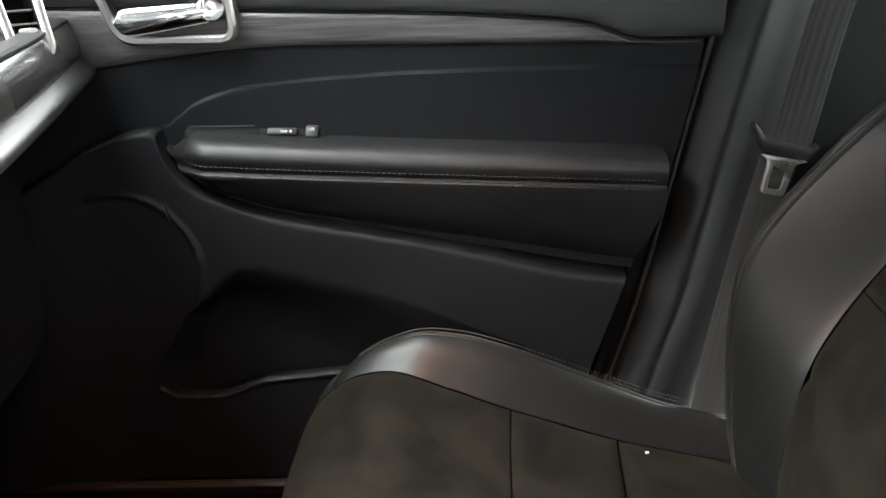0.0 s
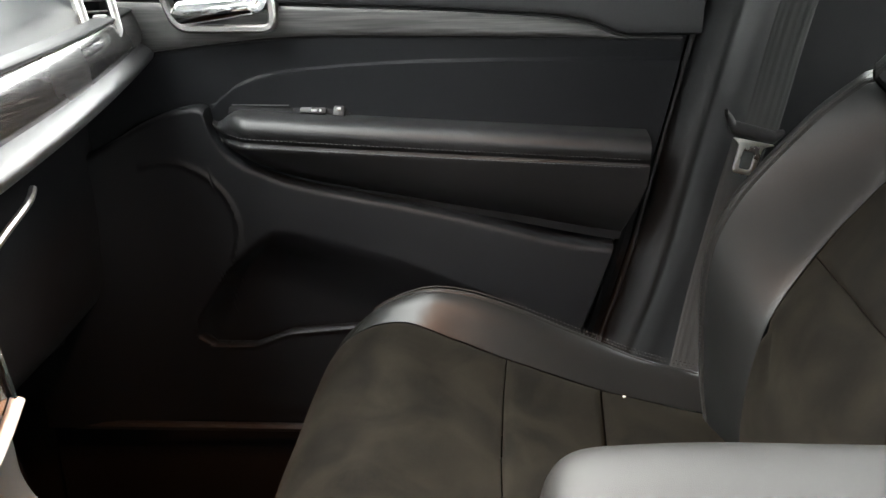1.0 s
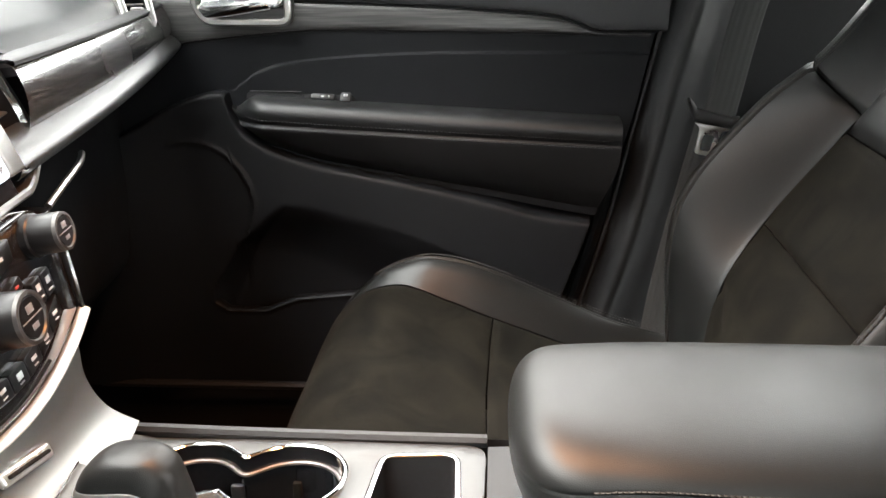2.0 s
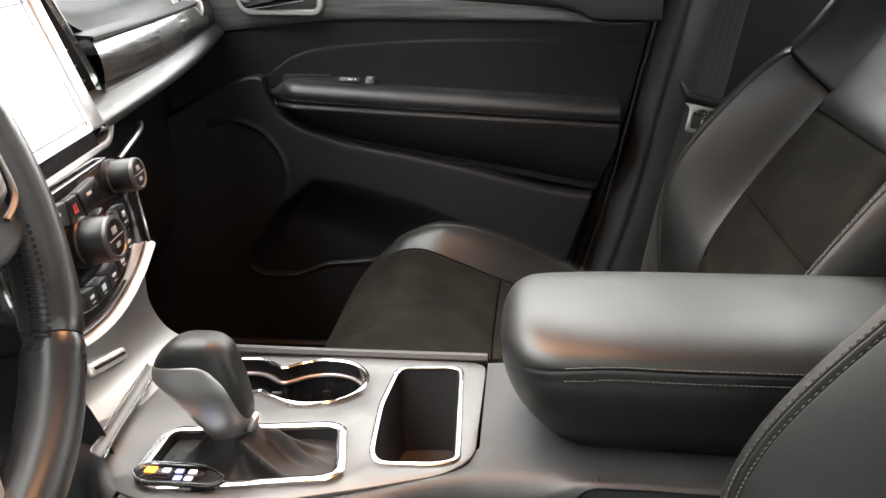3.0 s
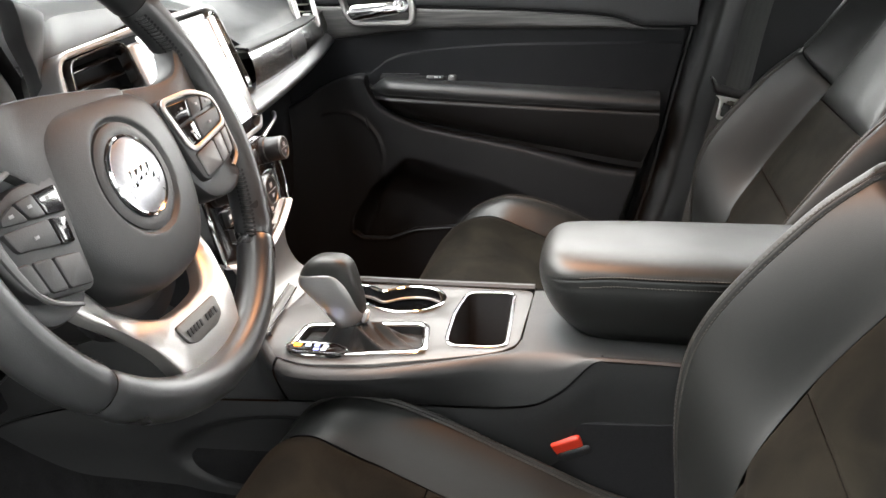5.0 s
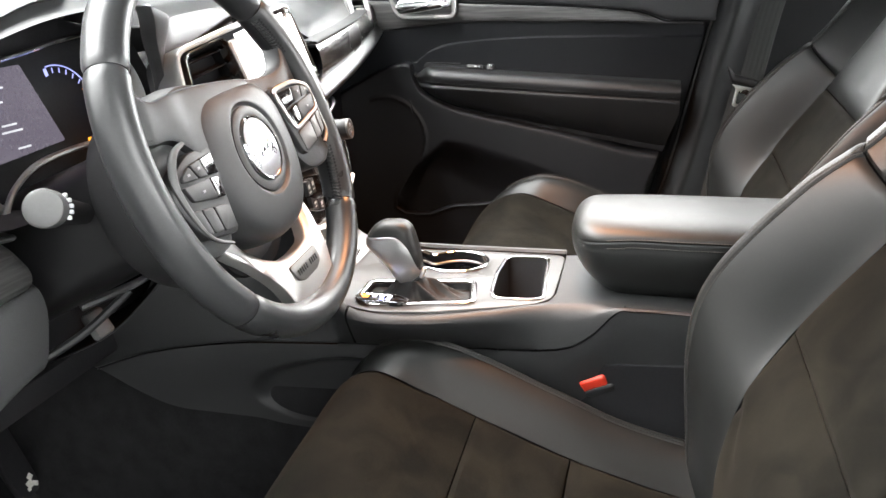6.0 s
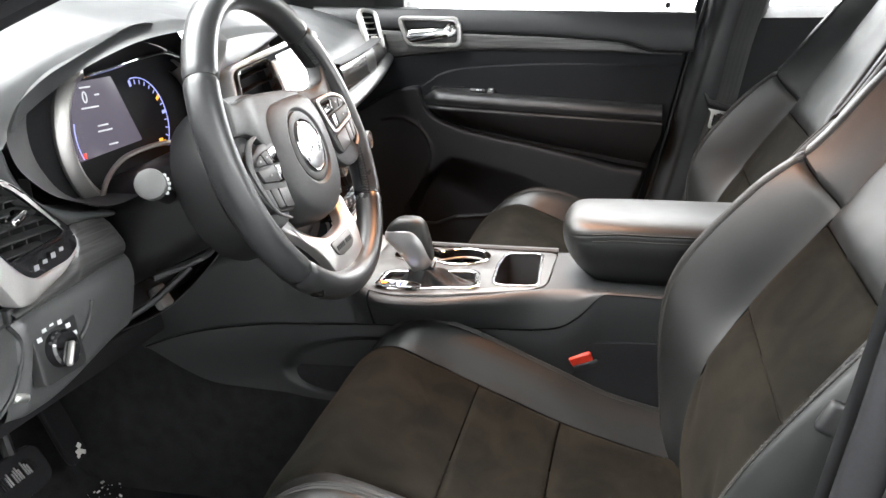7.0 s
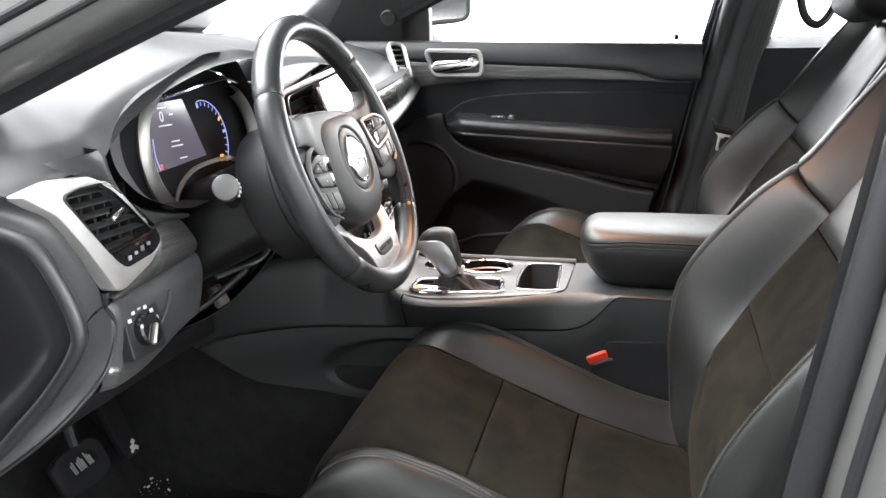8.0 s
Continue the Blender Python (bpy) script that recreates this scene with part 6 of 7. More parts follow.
def arc_band(cx, cy, r0, r1, a0, a1, z0, z1, n=28):
    def f(u, v):
        a = radians(lerp(a0, a1, u))
        r, z = spline([(r0, z0 - 0.006), (r0, z0), (lerp(r0, r1, 0.5), z1), (r1, z0), (r1, z0 - 0.006)], v)
        return ct(cx + r * math.cos(a), cy + r * math.sin(a) * 1.0, z)
    return surf(f, n, 10)


part("silver_arc", arc_band(-0.040, -0.022, 0.076, 0.098, 117, 232, 0.010, 0.018), SILVER, clus, "wide satin silver arc")
part("silver_arc", arc_band(0.090, -0.018, 0.066, 0.083, -58, 64, 0.010, 0.020), SILVER, clus, "wide satin silver arc")
part("chrome_arc", tube([ct(-0.080, 0.048, 0.016), ct(-0.02, 0.055, 0.018), ct(0.03, 0.062, 0.018), ct(0.09, 0.067, 0.018), ct(0.13, 0.060, 0.016)], 0.0025, 8, 30), CHROME, clus)
part("chrome_arc", tube([ct(-0.104, -0.088, 0.022), ct(-0.085, -0.068, 0.022), ct(-0.050, -0.052, 0.022), ct(0.000, -0.047, 0.020), ct(0.060, -0.048, 0.018), ct(0.10, -0.060, 0.016)], 0.0032, 8, 30), SILVER, clus, "satin arc under the gauges")
disp = part("display", plate(rounded([(-0.100, -0.046), (0.029, -0.038), (-0.008, 0.045), (-0.090, 0.042)], 0.003, 2), [], lambda x, y, h: ct(x, y, h + 0.001), 0.004), CLUSTER_ON, clus, "lit dark violet display")
text_mesh("0", cf @ Matrix.Translation((-0.066, 0.024, 0.0016)), 0.020, GLOW_WHITE, disp)
for x, y, w in ((-0.043, 0.026, 0.009), (-0.060, 0.0125, 0.032), (-0.062, 0.036, 0.020), (-0.044, -0.010, 0.020), (-0.042, -0.0165, 0.028), (-0.032, -0.034, 0.018)):
    part("marking", box(ct(x, y, 0.0016), (w, 0.0019, 0.0006), 0.0002, cf.to_3x3()), GLOW_WHITE, disp)
part("gauge_ring", tube([ct(0.034 + 0.0576 * math.cos(radians(a)), -0.018 + 0.0576 * math.sin(radians(a)), 0.004) for a in range(-38, 105, 6)], 0.0007, 6, 60), GLOW_BLUE, clus)
for i in range(13):
    a = radians(lerp(-36, 102, i / 12))
    m = cf @ Matrix.Translation((0.034 + 0.0525 * math.cos(a), -0.018 + 0.0525 * math.sin(a), 0.004)) @ Euler((0, 0, a)).to_matrix().to_4x4()
    big = i in (0, 4, 6, 12)
    part("tick", box(tuple(m.translation), (0.008 if big else 0.0055, 0.0045 if big else 0.0015, 0.0006), 0.0002, m.to_3x3()), GLOW_AMBER if i in (0, 6) else GLOW_BLUE, clus)
part("warning_light", box(ct(0.066, -0.047, 0.004), (0.009, 0.010, 0.0006), 0.0002, cf.to_3x3()), GLOW_AMBER, clus)
part("warning_light", box(ct(-0.092, -0.040, 0.004), (0.006, 0.007, 0.0006), 0.0002, cf.to_3x3()), GLOW_RED, clus)
part("gauge_ring", tube([ct(-0.040 + 0.0606 * math.cos(radians(a)), -0.018 + 0.0606 * math.sin(radians(a)), 0.004) for a in range(165, 206, 5)], 0.0007, 6, 24), GLOW_BLUE, clus)

# ---- steering column and wheel ----
H, TILT_W = Vector((-0.1917, -0.1579, 1.143)), radians(20.7)
wm = frame_of(H, (0.008, 1, 0), (-math.sin(TILT_W), 0, math.cos(TILT_W))) @ Euler((0, 0, radians(3.5))).to_matrix().to_4x4()
wat = lambda x, y, z: tuple(wm @ Vector((x, y, z)))
wframe = lambda x, y, z: wm @ Matrix.Translation((x, y, z))
col = thing("steering_column", "black steering column shroud with stalks", "steering column", (-0.35, -0.15, 1.05))


def shroud(u, v):
    a = 2 * math.pi * u
    c, s = math.cos(a), math.sin(a)
    k = 1 / (abs(c) ** 3 + abs(s) ** 3) ** (1 / 3)
    z = lerp(-0.27, -0.055, v)
    low = lerp(0.66, 0.80, v) if s < 0 else 1
    return wat(lerp(0.112, 0.080, v) * c * k, -0.022 * (1 - v) - 0.018 + lerp(0.080, 0.064, v) * s * k * low, z)


part("shroud", capped(surf(shroud, 40, 20, wrap=True)), SHROUD, col, "black column shroud")
part("shroud_ring", disc(wframe(0, -0.020, -0.062), [(0.080, -0.062), (0.092, -0.058), (0.0955, -0.050), (0.0965, 0.0), (0.092, 0.022), (0.080, 0.028)], 56), SHELL_BLACK, col, "round black collar behind the wheel")
part("shroud_seam", tube([wat(-0.0975 * math.cos(a), -0.022 + 0.0975 * math.sin(a), -0.070) for a in [radians(d) for d in range(-60, 80, 10)]], 0.0011, 6, 40), DEEP, col)
ST0, ST1 = Vector((-0.085, 0.000, -0.135)), Vector((-0.194, 0.022, -0.072))
sdir = (ST1 - ST0).normalized()
st = part("stalk", tube([wat(*ST0), wat(*lerp(ST0, ST1, 0.5)), wat(*ST1)], lambda t: lerp(0.0095, 0.0125, t), 14, 12), DEEP, col, "black turn signal stalk")
sm = Matrix.Translation(wm @ ST1) @ (wm.to_3x3() @ sdir).to_track_quat("Z", "Y").to_matrix().to_4x4()
part("stalk_end", disc(sm, [(0.0120, -0.010), (0.0150, -0.007), (0.0154, 0.008), (0.0146, 0.011), (0.0118, 0.0125), (0.004, 0.0130)], 28), SOFT_GREY, st, "grey turned stalk end")
for a in range(-30, 60, 18):
    part("marking", box(tuple(sm @ Vector((0.0152 * math.cos(radians(a)), 0.0152 * math.sin(radians(a)), -0.012))), (0.003, 0.0034, 0.006), 0.0006, sm.to_3x3()), MARK, st)
part("tilt_lever", tube([(-0.385, -0.185, 0.970), (-0.360, -0.149, 0.977), (-0.352, -0.115, 0.979), (-0.346, -0.099, 0.987), (-0.343, -0.095, 1.004)], lambda t: lerp(0.0065, 0.0035, t), 8, 20, flat=0.7), KNEE_SOFT, col, "grey tilt lever under the column")
part("column_bracket", box((-0.425, -0.112, 0.917), (0.012, 0.030, 0.034), 0.004, Euler((0, radians(-30), 0)).to_matrix()), SOFT_GREY, col, "grey metal column bracket")
part("column_bracket", tube([(-0.45, -0.20, 0.900), (-0.41, -0.16, 0.925), (-0.37, -0.12, 0.965)], 0.005, 8, 14), SHELL_BLACK, col)
COVER = [(-0.335, 1.000), (-0.349, 0.984), (-0.395, 0.930), (-0.455, 0.876), (-0.522, 0.840), (-0.600, 0.810)]


def side_cover(u, v):
    x, z = spline(COVER, u)
    return (x - 0.050 * v ** 1.4, lerp(-0.05, 0.09, v), z + 0.004 * math.sin(math.pi * v) - 0.006 * v)


cover = part("side_cover", surf(side_cover, 30, 12), DEEP, dash, "dull black cover beside the steering column")
part("cover_edge", tube([(x + 0.001, -0.0505, z + 0.001) for x, z in COVER], 0.0014, 6, 40), SOFT, cover)

wheel = thing("steering_wheel", "black leather steering wheel with silver lower spokes", "steering wheel", tuple(H))
R0, RI, RA = 0.1772, 0.0162, 0.0182
cuts = [43, 147, 223, 321]


def rim_point(a, b, grown=1.0):
    """The rim at clock angle a, section angle b (0 outwards, 90 towards the driver, 180 inwards), in radians."""
    thumb = 0.0022 * (math.exp(-((math.degrees(a) - 42) / 16) ** 2) + math.exp(-((math.degrees(a) - 138) / 16) ** 2))
    d = R0 + (RI + thumb * (1 if math.cos(b) < 0 else 0.2)) * grown * math.cos(b)
    return (d * math.cos(a), d * math.sin(a), RA * grown * math.sin(b))


def rim(a0, a1, n):
    def f(u, v):
        e = min(v, 1 - v) * (a1 - a0)
        return wat(*rim_point(radians((lerp(a0, a1, v) + 180) % 360 - 180) if a0 > 300 else radians(lerp(a0, a1, v)), 2 * math.pi * u, 1 - 0.09 * math.exp(-e * 2.0)))
    return surf(f, 28, n, wrap=True)


for i in range(4):
    a0, a1 = cuts[i], cuts[(i + 1) % 4] + (360 if i == 3 else 0)
    part("rim", rim(a0 + 0.16, a1 - 0.16, int((a1 - a0) / 1.6)), RIM_LEATHER, wheel, "smooth black leather rim section")


def lacing(a0, a1, count):
    """Laced seam along the rim's inner side: slanted threads between pairs of punched holes."""
    holes, lace = bmesh.new(), bmesh.new()
    for i in range(count):
        a, step = radians(lerp(a0, a1, i / count)), radians((a1 - a0) / count)
        for b, da in ((148, 0.0), (176, 0.35)):
            p = Vector(wat(*rim_point(a + da * step, radians(b), 1.004)))
            n = (p - Vector(wat(R0 * math.cos(a), R0 * math.sin(a), 0))).normalized()
            bmesh.ops.create_circle(holes, cap_ends=True, segments=7, radius=0.0015, matrix=Matrix.Translation(p + n * 0.0003) @ n.to_track_quat("Z", "Y").to_matrix().to_4x4())
        tube([wat(*rim_point(a + 0.05 * step, radians(151), 1.01)), wat(*rim_point(a + 0.25 * step, radians(162), 1.045)), wat(*rim_point(a + 0.6 * step, radians(174), 1.01))], 0.0009, 5, 4, lace)
    tagged(part("perforation", holes, DEEP, wheel), kind="stuff")
    part("stitching", lace, SHELL_BLACK, wheel, "black laced seam")


lacing(-40, -16, 17)
lacing(24, 42, 13)
lacing(138, 156, 13)
lacing(196, 222, 17)

# hub pad: flat shoulder on top, round below, with a shallow dish round the badge
HUB = [(0.0, 0.0565), (0.028, 0.0562), (0.052, 0.0535), (0.072, 0.0440), (0.084, 0.0260), (0.0875, 0.002), (0.0855, -0.026), (0.077, -0.053), (0.061, -0.075), (0.038, -0.090), (0.014, -0.0955), (0.0, -0.096)]


def hub(u, v):
    s = 1 if u < 0.5 else -1
    w = 2 * u if u < 0.5 else 2 - 2 * u
    x, y = spline(HUB, w)
    k, z = spline([(0.90, -0.062), (0.975, -0.048), (1.01, -0.030), (1.012, -0.014), (0.985, -0.001), (0.92, 0.0065), (0.80, 0.0105), (0.60, 0.0132), (0.40, 0.0145), (0.02, 0.0150)], v)
    px_, py_ = s * x * k, -0.012 + (y + 0.012) * k
    dish = smooth(0.0475, 0.0435, math.hypot(px_, py_ + 0.010))
    return wat(px_, py_, z - 0.0035 * dish)


part("hub_pad", capped(surf(hub, 96, 84, wrap=True)), SOFT, wheel, "soft grained black hub pad")
bf = wframe(0, -0.010, 0.0115)
part("badge_ring", disc(bf, [(0.0435, -0.003), (0.0425, 0.0005), (0.0375, 0.0022), (0.0330, 0.0012), (0.0325, -0.002)], 56), SOFT, wheel, "soft black ring round the badge")
badge = part("badge", disc(bf @ Matrix.Translation((0, 0, 0.0015)), [(0.0295, -0.003), (0.0295, 0.0012), (0.0280, 0.0016), (0.020, 0.0030), (0.010, 0.0038), (0.002, 0.0040)], 56), BADGE, wheel, "round bright metal badge")
part("badge_rim", disc(bf @ Matrix.Translation((0, 0, 0.0015)), [(0.0325, -0.003), (0.0322, 0.0016), (0.0310, 0.0027), (0.0297, 0.0020), (0.0292, 0.0)], 56), CHROME, badge, "chrome rim of the badge")
for bx, by, bw, bh in ((-0.0125, -0.001, 0.0055, 0.013), (-0.0045, 0.0005, 0.0062, 0.009), (0.0035, 0.0015, 0.0062, 0.009), (0.0120, 0.0002, 0.0060, 0.013)):
    part("badge_shape", box(tuple(bf @ Vector((bx, by, 0.0052))), (bw, bh, 0.0022), 0.0010, wm.to_3x3()), CHROME, badge)
for my, mw, mh in ((-0.0585, 0.003, 0.0030), (-0.0685, 0.010, 0.0016), (-0.0765, 0.010, 0.0016)):
    part("marking", box(wat(0.004, my, 0.0098), (mw, mh, 0.0010), 0.0003, wm.to_3x3()), SHELL_BLACK, wheel)
for mx in (-0.001, 0.009):
    part("marking", box(wat(mx, -0.0725, 0.0098), (0.0016, 0.008, 0.0010), 0.0003, wm.to_3x3()), SHELL_BLACK, wheel)


def spoke_z(x, y):
    """How far the pods and covers lie from the rim's plane: sunk beside the hub, level with the rim outside."""
    return 0.004 + 0.006 * smooth(0.075, 0.13, abs(x)) - 0.010 * smooth(0.15, 0.178, abs(x))


for s in (-1, 1):
    dy = -0.020 if s < 0 else 0.0
    cover = rounded([(s * 0.045, 0.0555), (s * 0.100, 0.0500), (s * 0.132, 0.0540), (s * 0.146, 0.0800), (s * 0.160, 0.0770), (s * 0.174, 0.030), (s * 0.1765, -0.010), (s * 0.172, -0.046), (s * 0.157, -0.052 + dy / 2), (s * 0.138, -0.062 + dy / 2), (s * 0.100, -0.060 + dy / 2), (s * 0.072, -0.02)], 0.014, 5)
    part("spoke_cover", plate(cover, [], lambda x, y, h: wat(x, y, h - 0.002 + spoke_z(x, y)), 0.020, 0.005), SOFT, wheel, "soft black spoke cover")
    po = rounded([(s * 0.074, 0.0360 + dy), (s * 0.122, 0.0370 + dy), (s * 0.153, 0.0270 + dy), (s * 0.1635, 0.008 + dy), (s * 0.158, -0.010 + dy), (s * 0.150, -0.031 + dy), (s * 0.092, -0.043 + dy), (s * 0.086, -0.016 + dy)], 0.010, 4)
    pod = part("spoke", plate(po, [], lambda x, y, h: wat(x, y, h + 0.0045 + spoke_z(x, y)), 0.012, 0.003), SHELL_BLACK, wheel, "black spoke with control buttons")
    tr = rounded([(s * 0.078, 0.0335 + dy), (s * 0.120, 0.0345 + dy), (s * 0.150, 0.0245 + dy), (s * 0.1590, 0.0075 + dy), (s * 0.150, -0.0025 + dy), (s * 0.091, -0.0135 + dy)], 0.010, 4)
    if s > 0:
        part("spoke_trim", ring(grow(tr, 0.0022), grow(tr, -0.0022), lambda x, y, h: wat(x, y, h + 0.0050 + spoke_z(x, y)), 0.0026), DARK_SILVER, pod, "thin satin metal trim round the buttons")
    for outline, mark in (([(0.086, 0.0105), (0.106, 0.0135), (0.110, 0.0290), (0.084, 0.0290)], (0.099, 0.023)),
                          ([(0.108, 0.0130), (0.124, 0.0155), (0.130, 0.0280), (0.112, 0.0292)], (0.120, 0.0225)),
                          ([(0.126, 0.0150), (0.148, 0.0180), (0.146, 0.0225), (0.132, 0.0275)], (0.138, 0.0215)),
                          ([(0.093, -0.0095), (0.107, -0.0070), (0.107, 0.0110), (0.090, 0.0080)], (0.099, 0.002)),
                          ([(0.109, -0.0066), (0.146, 0.0005), (0.151, 0.0145), (0.109, 0.0112)], (0.128, 0.004))):
        key_ = rounded([(s * x, y + dy) for x, y in outline], 0.0022, 3)
        part("button", plate(key_, [], lambda x, y, h: wat(x, y, h + 0.0075 + spoke_z(x, y)), 0.005, 0.0010), GLOSS if mark[0] < 0.1 else SHELL_BLACK, pod)
        part("marking", box(wat(s * mark[0], mark[1] + dy, 0.0077 + spoke_z(mark[0], 0)), (0.0042, 0.0022, 0.0005), 0.0002, wm.to_3x3()), MARK_DIM, pod)
    for outline in ([(0.095, -0.0385), (0.121, -0.0335), (0.122, -0.0110), (0.093, -0.0165)], [(0.1225, -0.0332), (0.137, -0.0302), (0.140, -0.0075), (0.1235, -0.0107)], [(0.1385, -0.0298), (0.148, -0.0278), (0.1545, -0.0050), (0.1415, -0.0072)]):
        key_ = rounded([(s * x, y + dy) for x, y in outline], 0.0030, 3)
        part("button", plate(key_, [], lambda x, y, h: wat(x, y, h + 0.0062 + spoke_z(x, y)), 0.006, 0.0016), SOFT_GREY if s > 0 else SOFT, pod, "grey lower paddle button" if s > 0 else "")
    if s > 0:
        part("pod_edge", tube([wat(x, y, 0.0055 + spoke_z(x, y)) for x, y in ((0.150, 0.026), (0.1625, 0.010), (0.1590, -0.008), (0.1520, -0.030), (0.135, -0.040))], 0.0022, 8, 24, flat=0.7), DULL_TRIM, pod, "satin metal outer edge")
    else:
        part("pod_edge", tube([wat(x, y, 0.0035 + spoke_z(x, y)) for x, y in ((-0.118, 0.026), (-0.140, 0.020), (-0.154, 0.000), (-0.153, -0.026), (-0.142, -0.052), (-0.116, -0.066))], lambda t: 0.0020 + 0.0022 * math.sin(math.pi * min(1, t * 1.1)), 10, 30, flat=0.75), SOFT_GREY, pod, "dull grey outer edge")
        brow = rounded([(0.050, 0.0560), (0.005, 0.0615), (-0.035, 0.0655), (-0.072, 0.0675), (-0.105, 0.0665), (-0.132, 0.0645), (-0.146, 0.0790), (-0.161, 0.0750), (-0.172, 0.036), (-0.150, 0.0320), (-0.128, 0.0315), (-0.108, 0.0190), (-0.090, -0.006), (-0.070, -0.040), (0.03, 0.0)], 0.012, 5)
        part("spoke_brow", plate(brow, [], lambda x, y, h: wat(x, y, h + 0.0125 - 0.020 * smooth(0.150, 0.178, abs(x)) - 0.006 * smooth(0.11, 0.07, abs(x))), 0.016, 0.005), SOFT, wheel, "soft black brow over the spoke buttons")

# satin metal lower spoke: two legs that meet in a broad foot on the rim
OUTER = [(0.108, -0.036), (0.098, -0.062), (0.083, -0.089), (0.070, -0.112), (0.060, -0.133), (0.050, -0.158)]
INNER = [(0.084, -0.036), (0.077, -0.062), (0.064, -0.086), (0.048, -0.104), (0.030, -0.1145)]
foot_z = lambda y: lerp(0.0035, -0.016, smooth(-0.140, -0.06, y))
foot = [(x, y) for x, y in OUTER] + [(0.040, -0.1645), (0.0, -0.167), (-0.040, -0.1645)] + [(-x, y) for x, y in OUTER[::-1]] + [(-x, y) for x, y in INNER] + [(0.0, -0.1165)] + [(x, y) for x, y in INNER[::-1]]
part("lower_spoke", plate(rounded(foot, 0.007, 3), [], lambda x, y, h: wat(x, y, h + foot_z(y) - 0.004 * smooth(0.0, 0.012, abs(abs(x) - 0.075)) * smooth(-0.12, -0.10, y)), 0.013, 0.004), SILVER, wheel, "satin silver lower spoke with a broad foot")
ins = part("foot_insert", plate(rounded([(-0.033, -0.1235), (0.033, -0.1235), (0.028, -0.1400), (0.016, -0.1445), (-0.016, -0.1445), (-0.028, -0.1400)], 0.004, 3), [], lambda x, y, h: wat(x, y, h + foot_z(y) + 0.0008), 0.003, 0.0008), DULL_TRIM, wheel, "dull metal insert with small raised marks")
for i in range(10):
    if i != 5:
        part("marking", box(wat(-0.0225 + 0.005 * i, -0.1335, foot_z(-0.1335) + 0.0010), (0.0030, 0.0058, 0.0008), 0.0003, wm.to_3x3()), SHELL_BLACK, ins)
part("spoke_web", plate(rounded([(-0.085, -0.050), (0.085, -0.050), (0.056, -0.108), (0.026, -0.122), (-0.026, -0.122), (-0.056, -0.108)], 0.01, 4), [], lambda x, y, h: wat(x, y, h - 0.040), 0.008), DEEP, wheel)

# ---- pedals and litter on the carpet ----
brake = thing("brake_pedal", "black rubber brake pedal with worn ribs", "pedal", (-0.74, -0.07, 0.45))
pm = frame_of((-0.735, -0.085, 0.580), (0.0, 1, 0.0), (-0.55, 0, 1))


def brake_pad(u, v):
    """A broad pad with round corners, dished across and thick at the edge."""
    a = 2 * math.pi * u
    c, q = math.cos(a), math.sin(a)
    k = 1 / (abs(c) ** 4 + abs(q) ** 4) ** 0.25
    r, h = spline([(0.94, -0.012), (1.0, -0.004), (0.97, 0.005), (0.90, 0.007), (0.45, 0.0045), (0.02, 0.004)], v)
    return tuple(pm @ Vector((0.060 * c * k * r, 0.038 * q * k * r, h)))


part("pad", surf(brake_pad, 48, 14, wrap=True), RUBBER, brake, "black rubber pad")
for i in range(17):
    wear = math.sin(i * 1.9) + 0.6 * math.sin(i * 4.3)
    part("rib", box(tuple(pm @ Vector((-0.038 + 0.0046 * i, 0.004 + 0.003 * wear, 0.0068))), (0.0017, 0.021 + 0.005 * wear, 0.003), 0.0005, pm.to_3x3() @ Euler((0, 0, 0.10)).to_matrix()), STEEL if 2 < i < 14 and i % 5 else RUBBER, brake)
part("arm", tube([(-0.752, -0.075, 0.61), (-0.80, -0.05, 0.70), (-0.86, -0.04, 0.80)], 0.010, 8, 10), SHELL_BLACK, brake)
gas = thing("accelerator_pedal", "long black accelerator pedal with a worn tip", "pedal", (-0.75, 0.08, 0.45))
gm = frame_of((-0.772, 0.065, 0.590), (0.0, 1, 0.0), (-0.45, -0.42, 1))
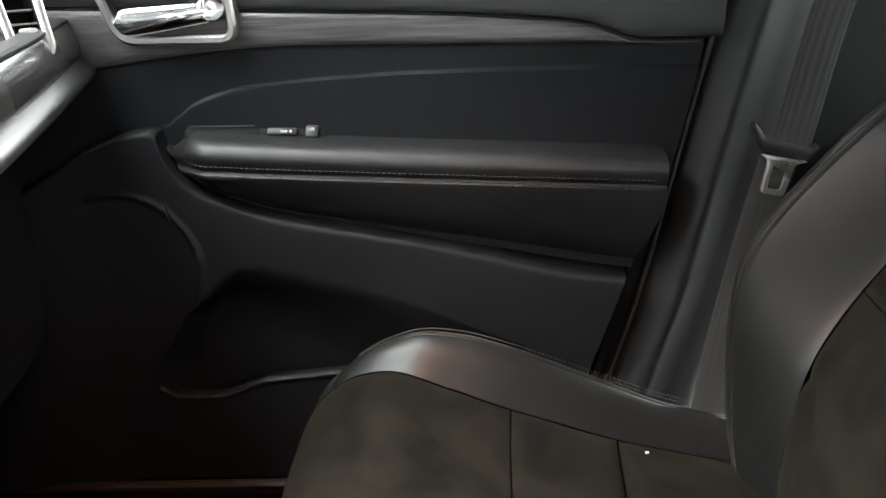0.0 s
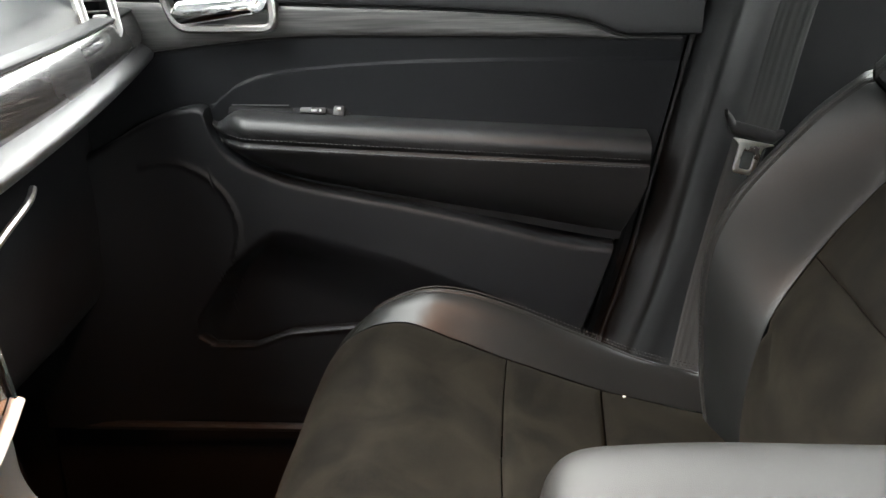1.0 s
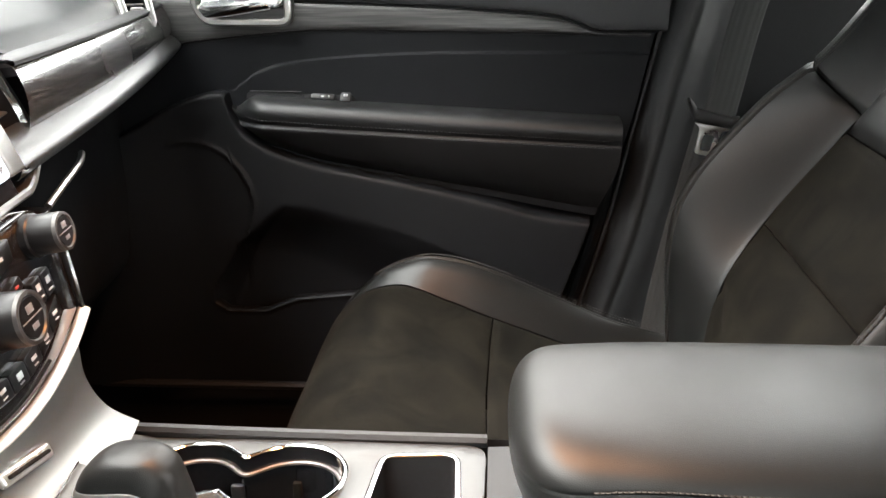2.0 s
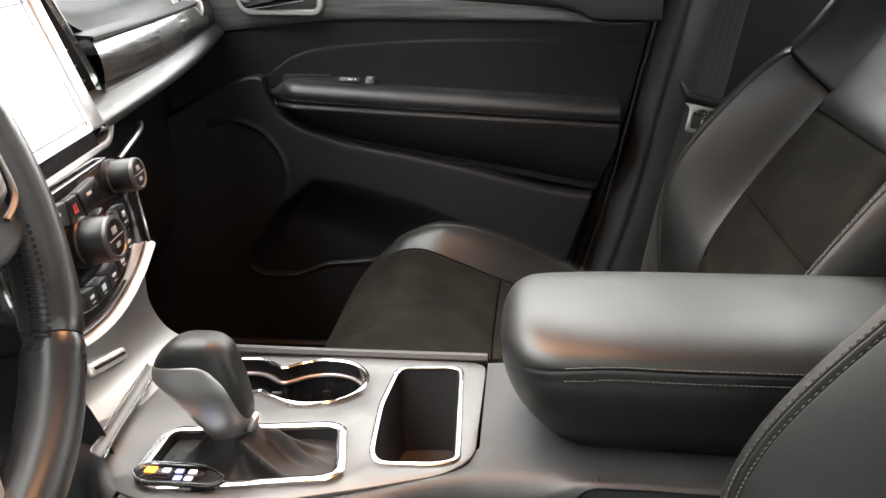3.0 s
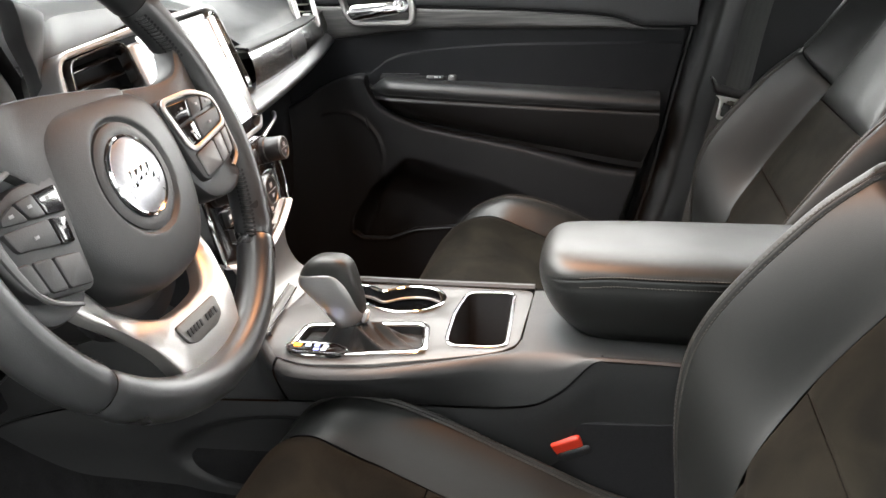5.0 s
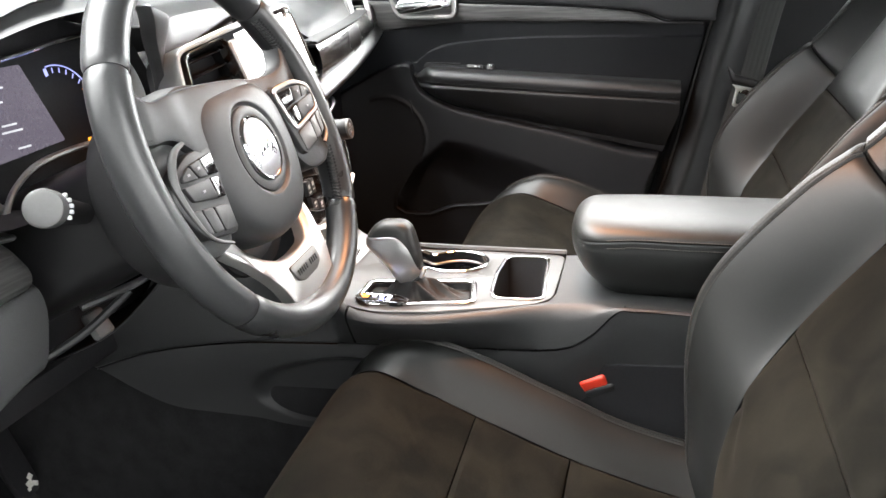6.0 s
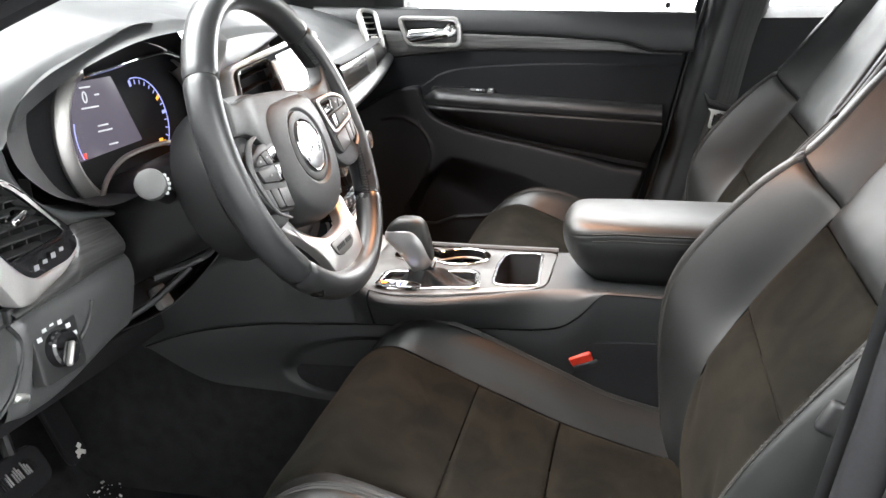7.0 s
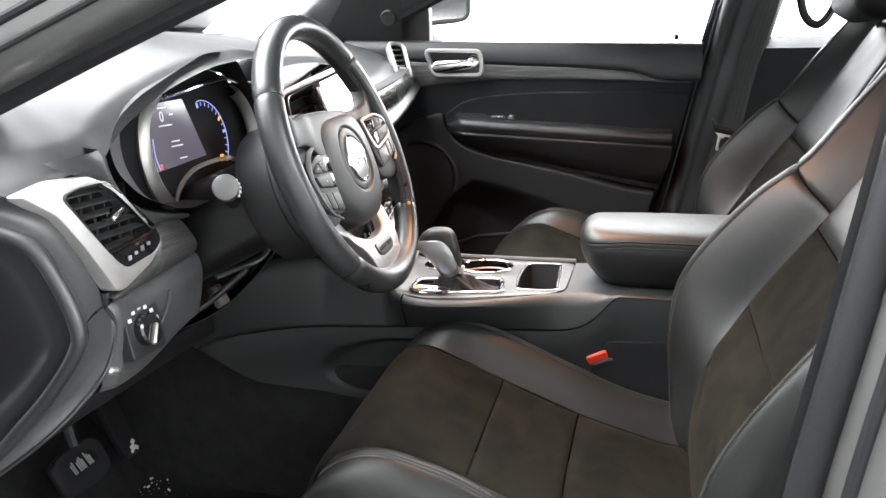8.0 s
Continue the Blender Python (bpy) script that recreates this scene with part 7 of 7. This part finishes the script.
part("pad", surf(lambda u, v: tuple(gm @ Vector((0.024 * math.cos(2 * math.pi * u) * (abs(math.cos(2 * math.pi * u)) ** 5 + abs(math.sin(2 * math.pi * u)) ** 5) ** -0.2 * spline([(0.9, -0.008), (1.0, -0.002), (0.97, 0.005), (0.85, 0.0062), (0.02, 0.0062)], v)[0], 0.076 * math.sin(2 * math.pi * u) * (abs(math.cos(2 * math.pi * u)) ** 5 + abs(math.sin(2 * math.pi * u)) ** 5) ** -0.2 * min(1.0, spline([(0.97, 0), (1.0, 0), (0.99, 0), (0.96, 0), (0.02, 0)], v)[0]), spline([(0.9, -0.008), (1.0, -0.002), (0.97, 0.005), (0.85, 0.0062), (0.02, 0.0062)], v)[1]))), 40, 14, wrap=True), RUBBER, gas, "long rubber pad")
for x, y, w, h, a in ((0.010, -0.050, 0.010, 0.009, 0.5), (0.004, -0.060, 0.013, 0.012, 0.2), (0.013, -0.064, 0.008, 0.010, 0.9), (-0.002, -0.066, 0.006, 0.006, 0.1)):
    part("worn_tip", box(tuple(gm @ Vector((x, y, 0.0066))), (w, h, 0.002), 0.0009, gm.to_3x3() @ Euler((0, 0, a)).to_matrix()), DEBRIS, gas)
lit = bmesh.new()
rnd = random.Random(4)
for i in range(60):
    s = 0.0010 + 0.004 * rnd.random() ** 5 + (0.010 if i == 0 else 0.004 if i < 4 else 0)
    box((-0.745 + rnd.gauss(0, 0.03), 0.13 + rnd.gauss(0, 0.05), 0.425 + s * 0.4), (s * 1.6, s, s * 0.8), s * 0.2, Euler((rnd.random(), rnd.random(), rnd.random() * 6)).to_matrix(), 1, lit)
tagged(part("floor_crumbs", lit, DEBRIS, None), "scattered pale crumbs of dirt on the black carpet", "dirt", kind="stuff")
tagged(part("crumb", box((0.222, 0.752, 0.7855), (0.004, 0.003, 0.002), 0.0006), DEBRIS, None), "tiny white crumb on the passenger seat", "crumb")
tagged(part("sill_rail", tube([(-0.56, 0.895, 0.646), (-0.2, 0.905, 0.642), (0.16, 0.905, 0.642)], 0.007, 8, 20), SHELL_BLACK, None), "black plastic tread plate along the door sill", "sill", kind="structure")
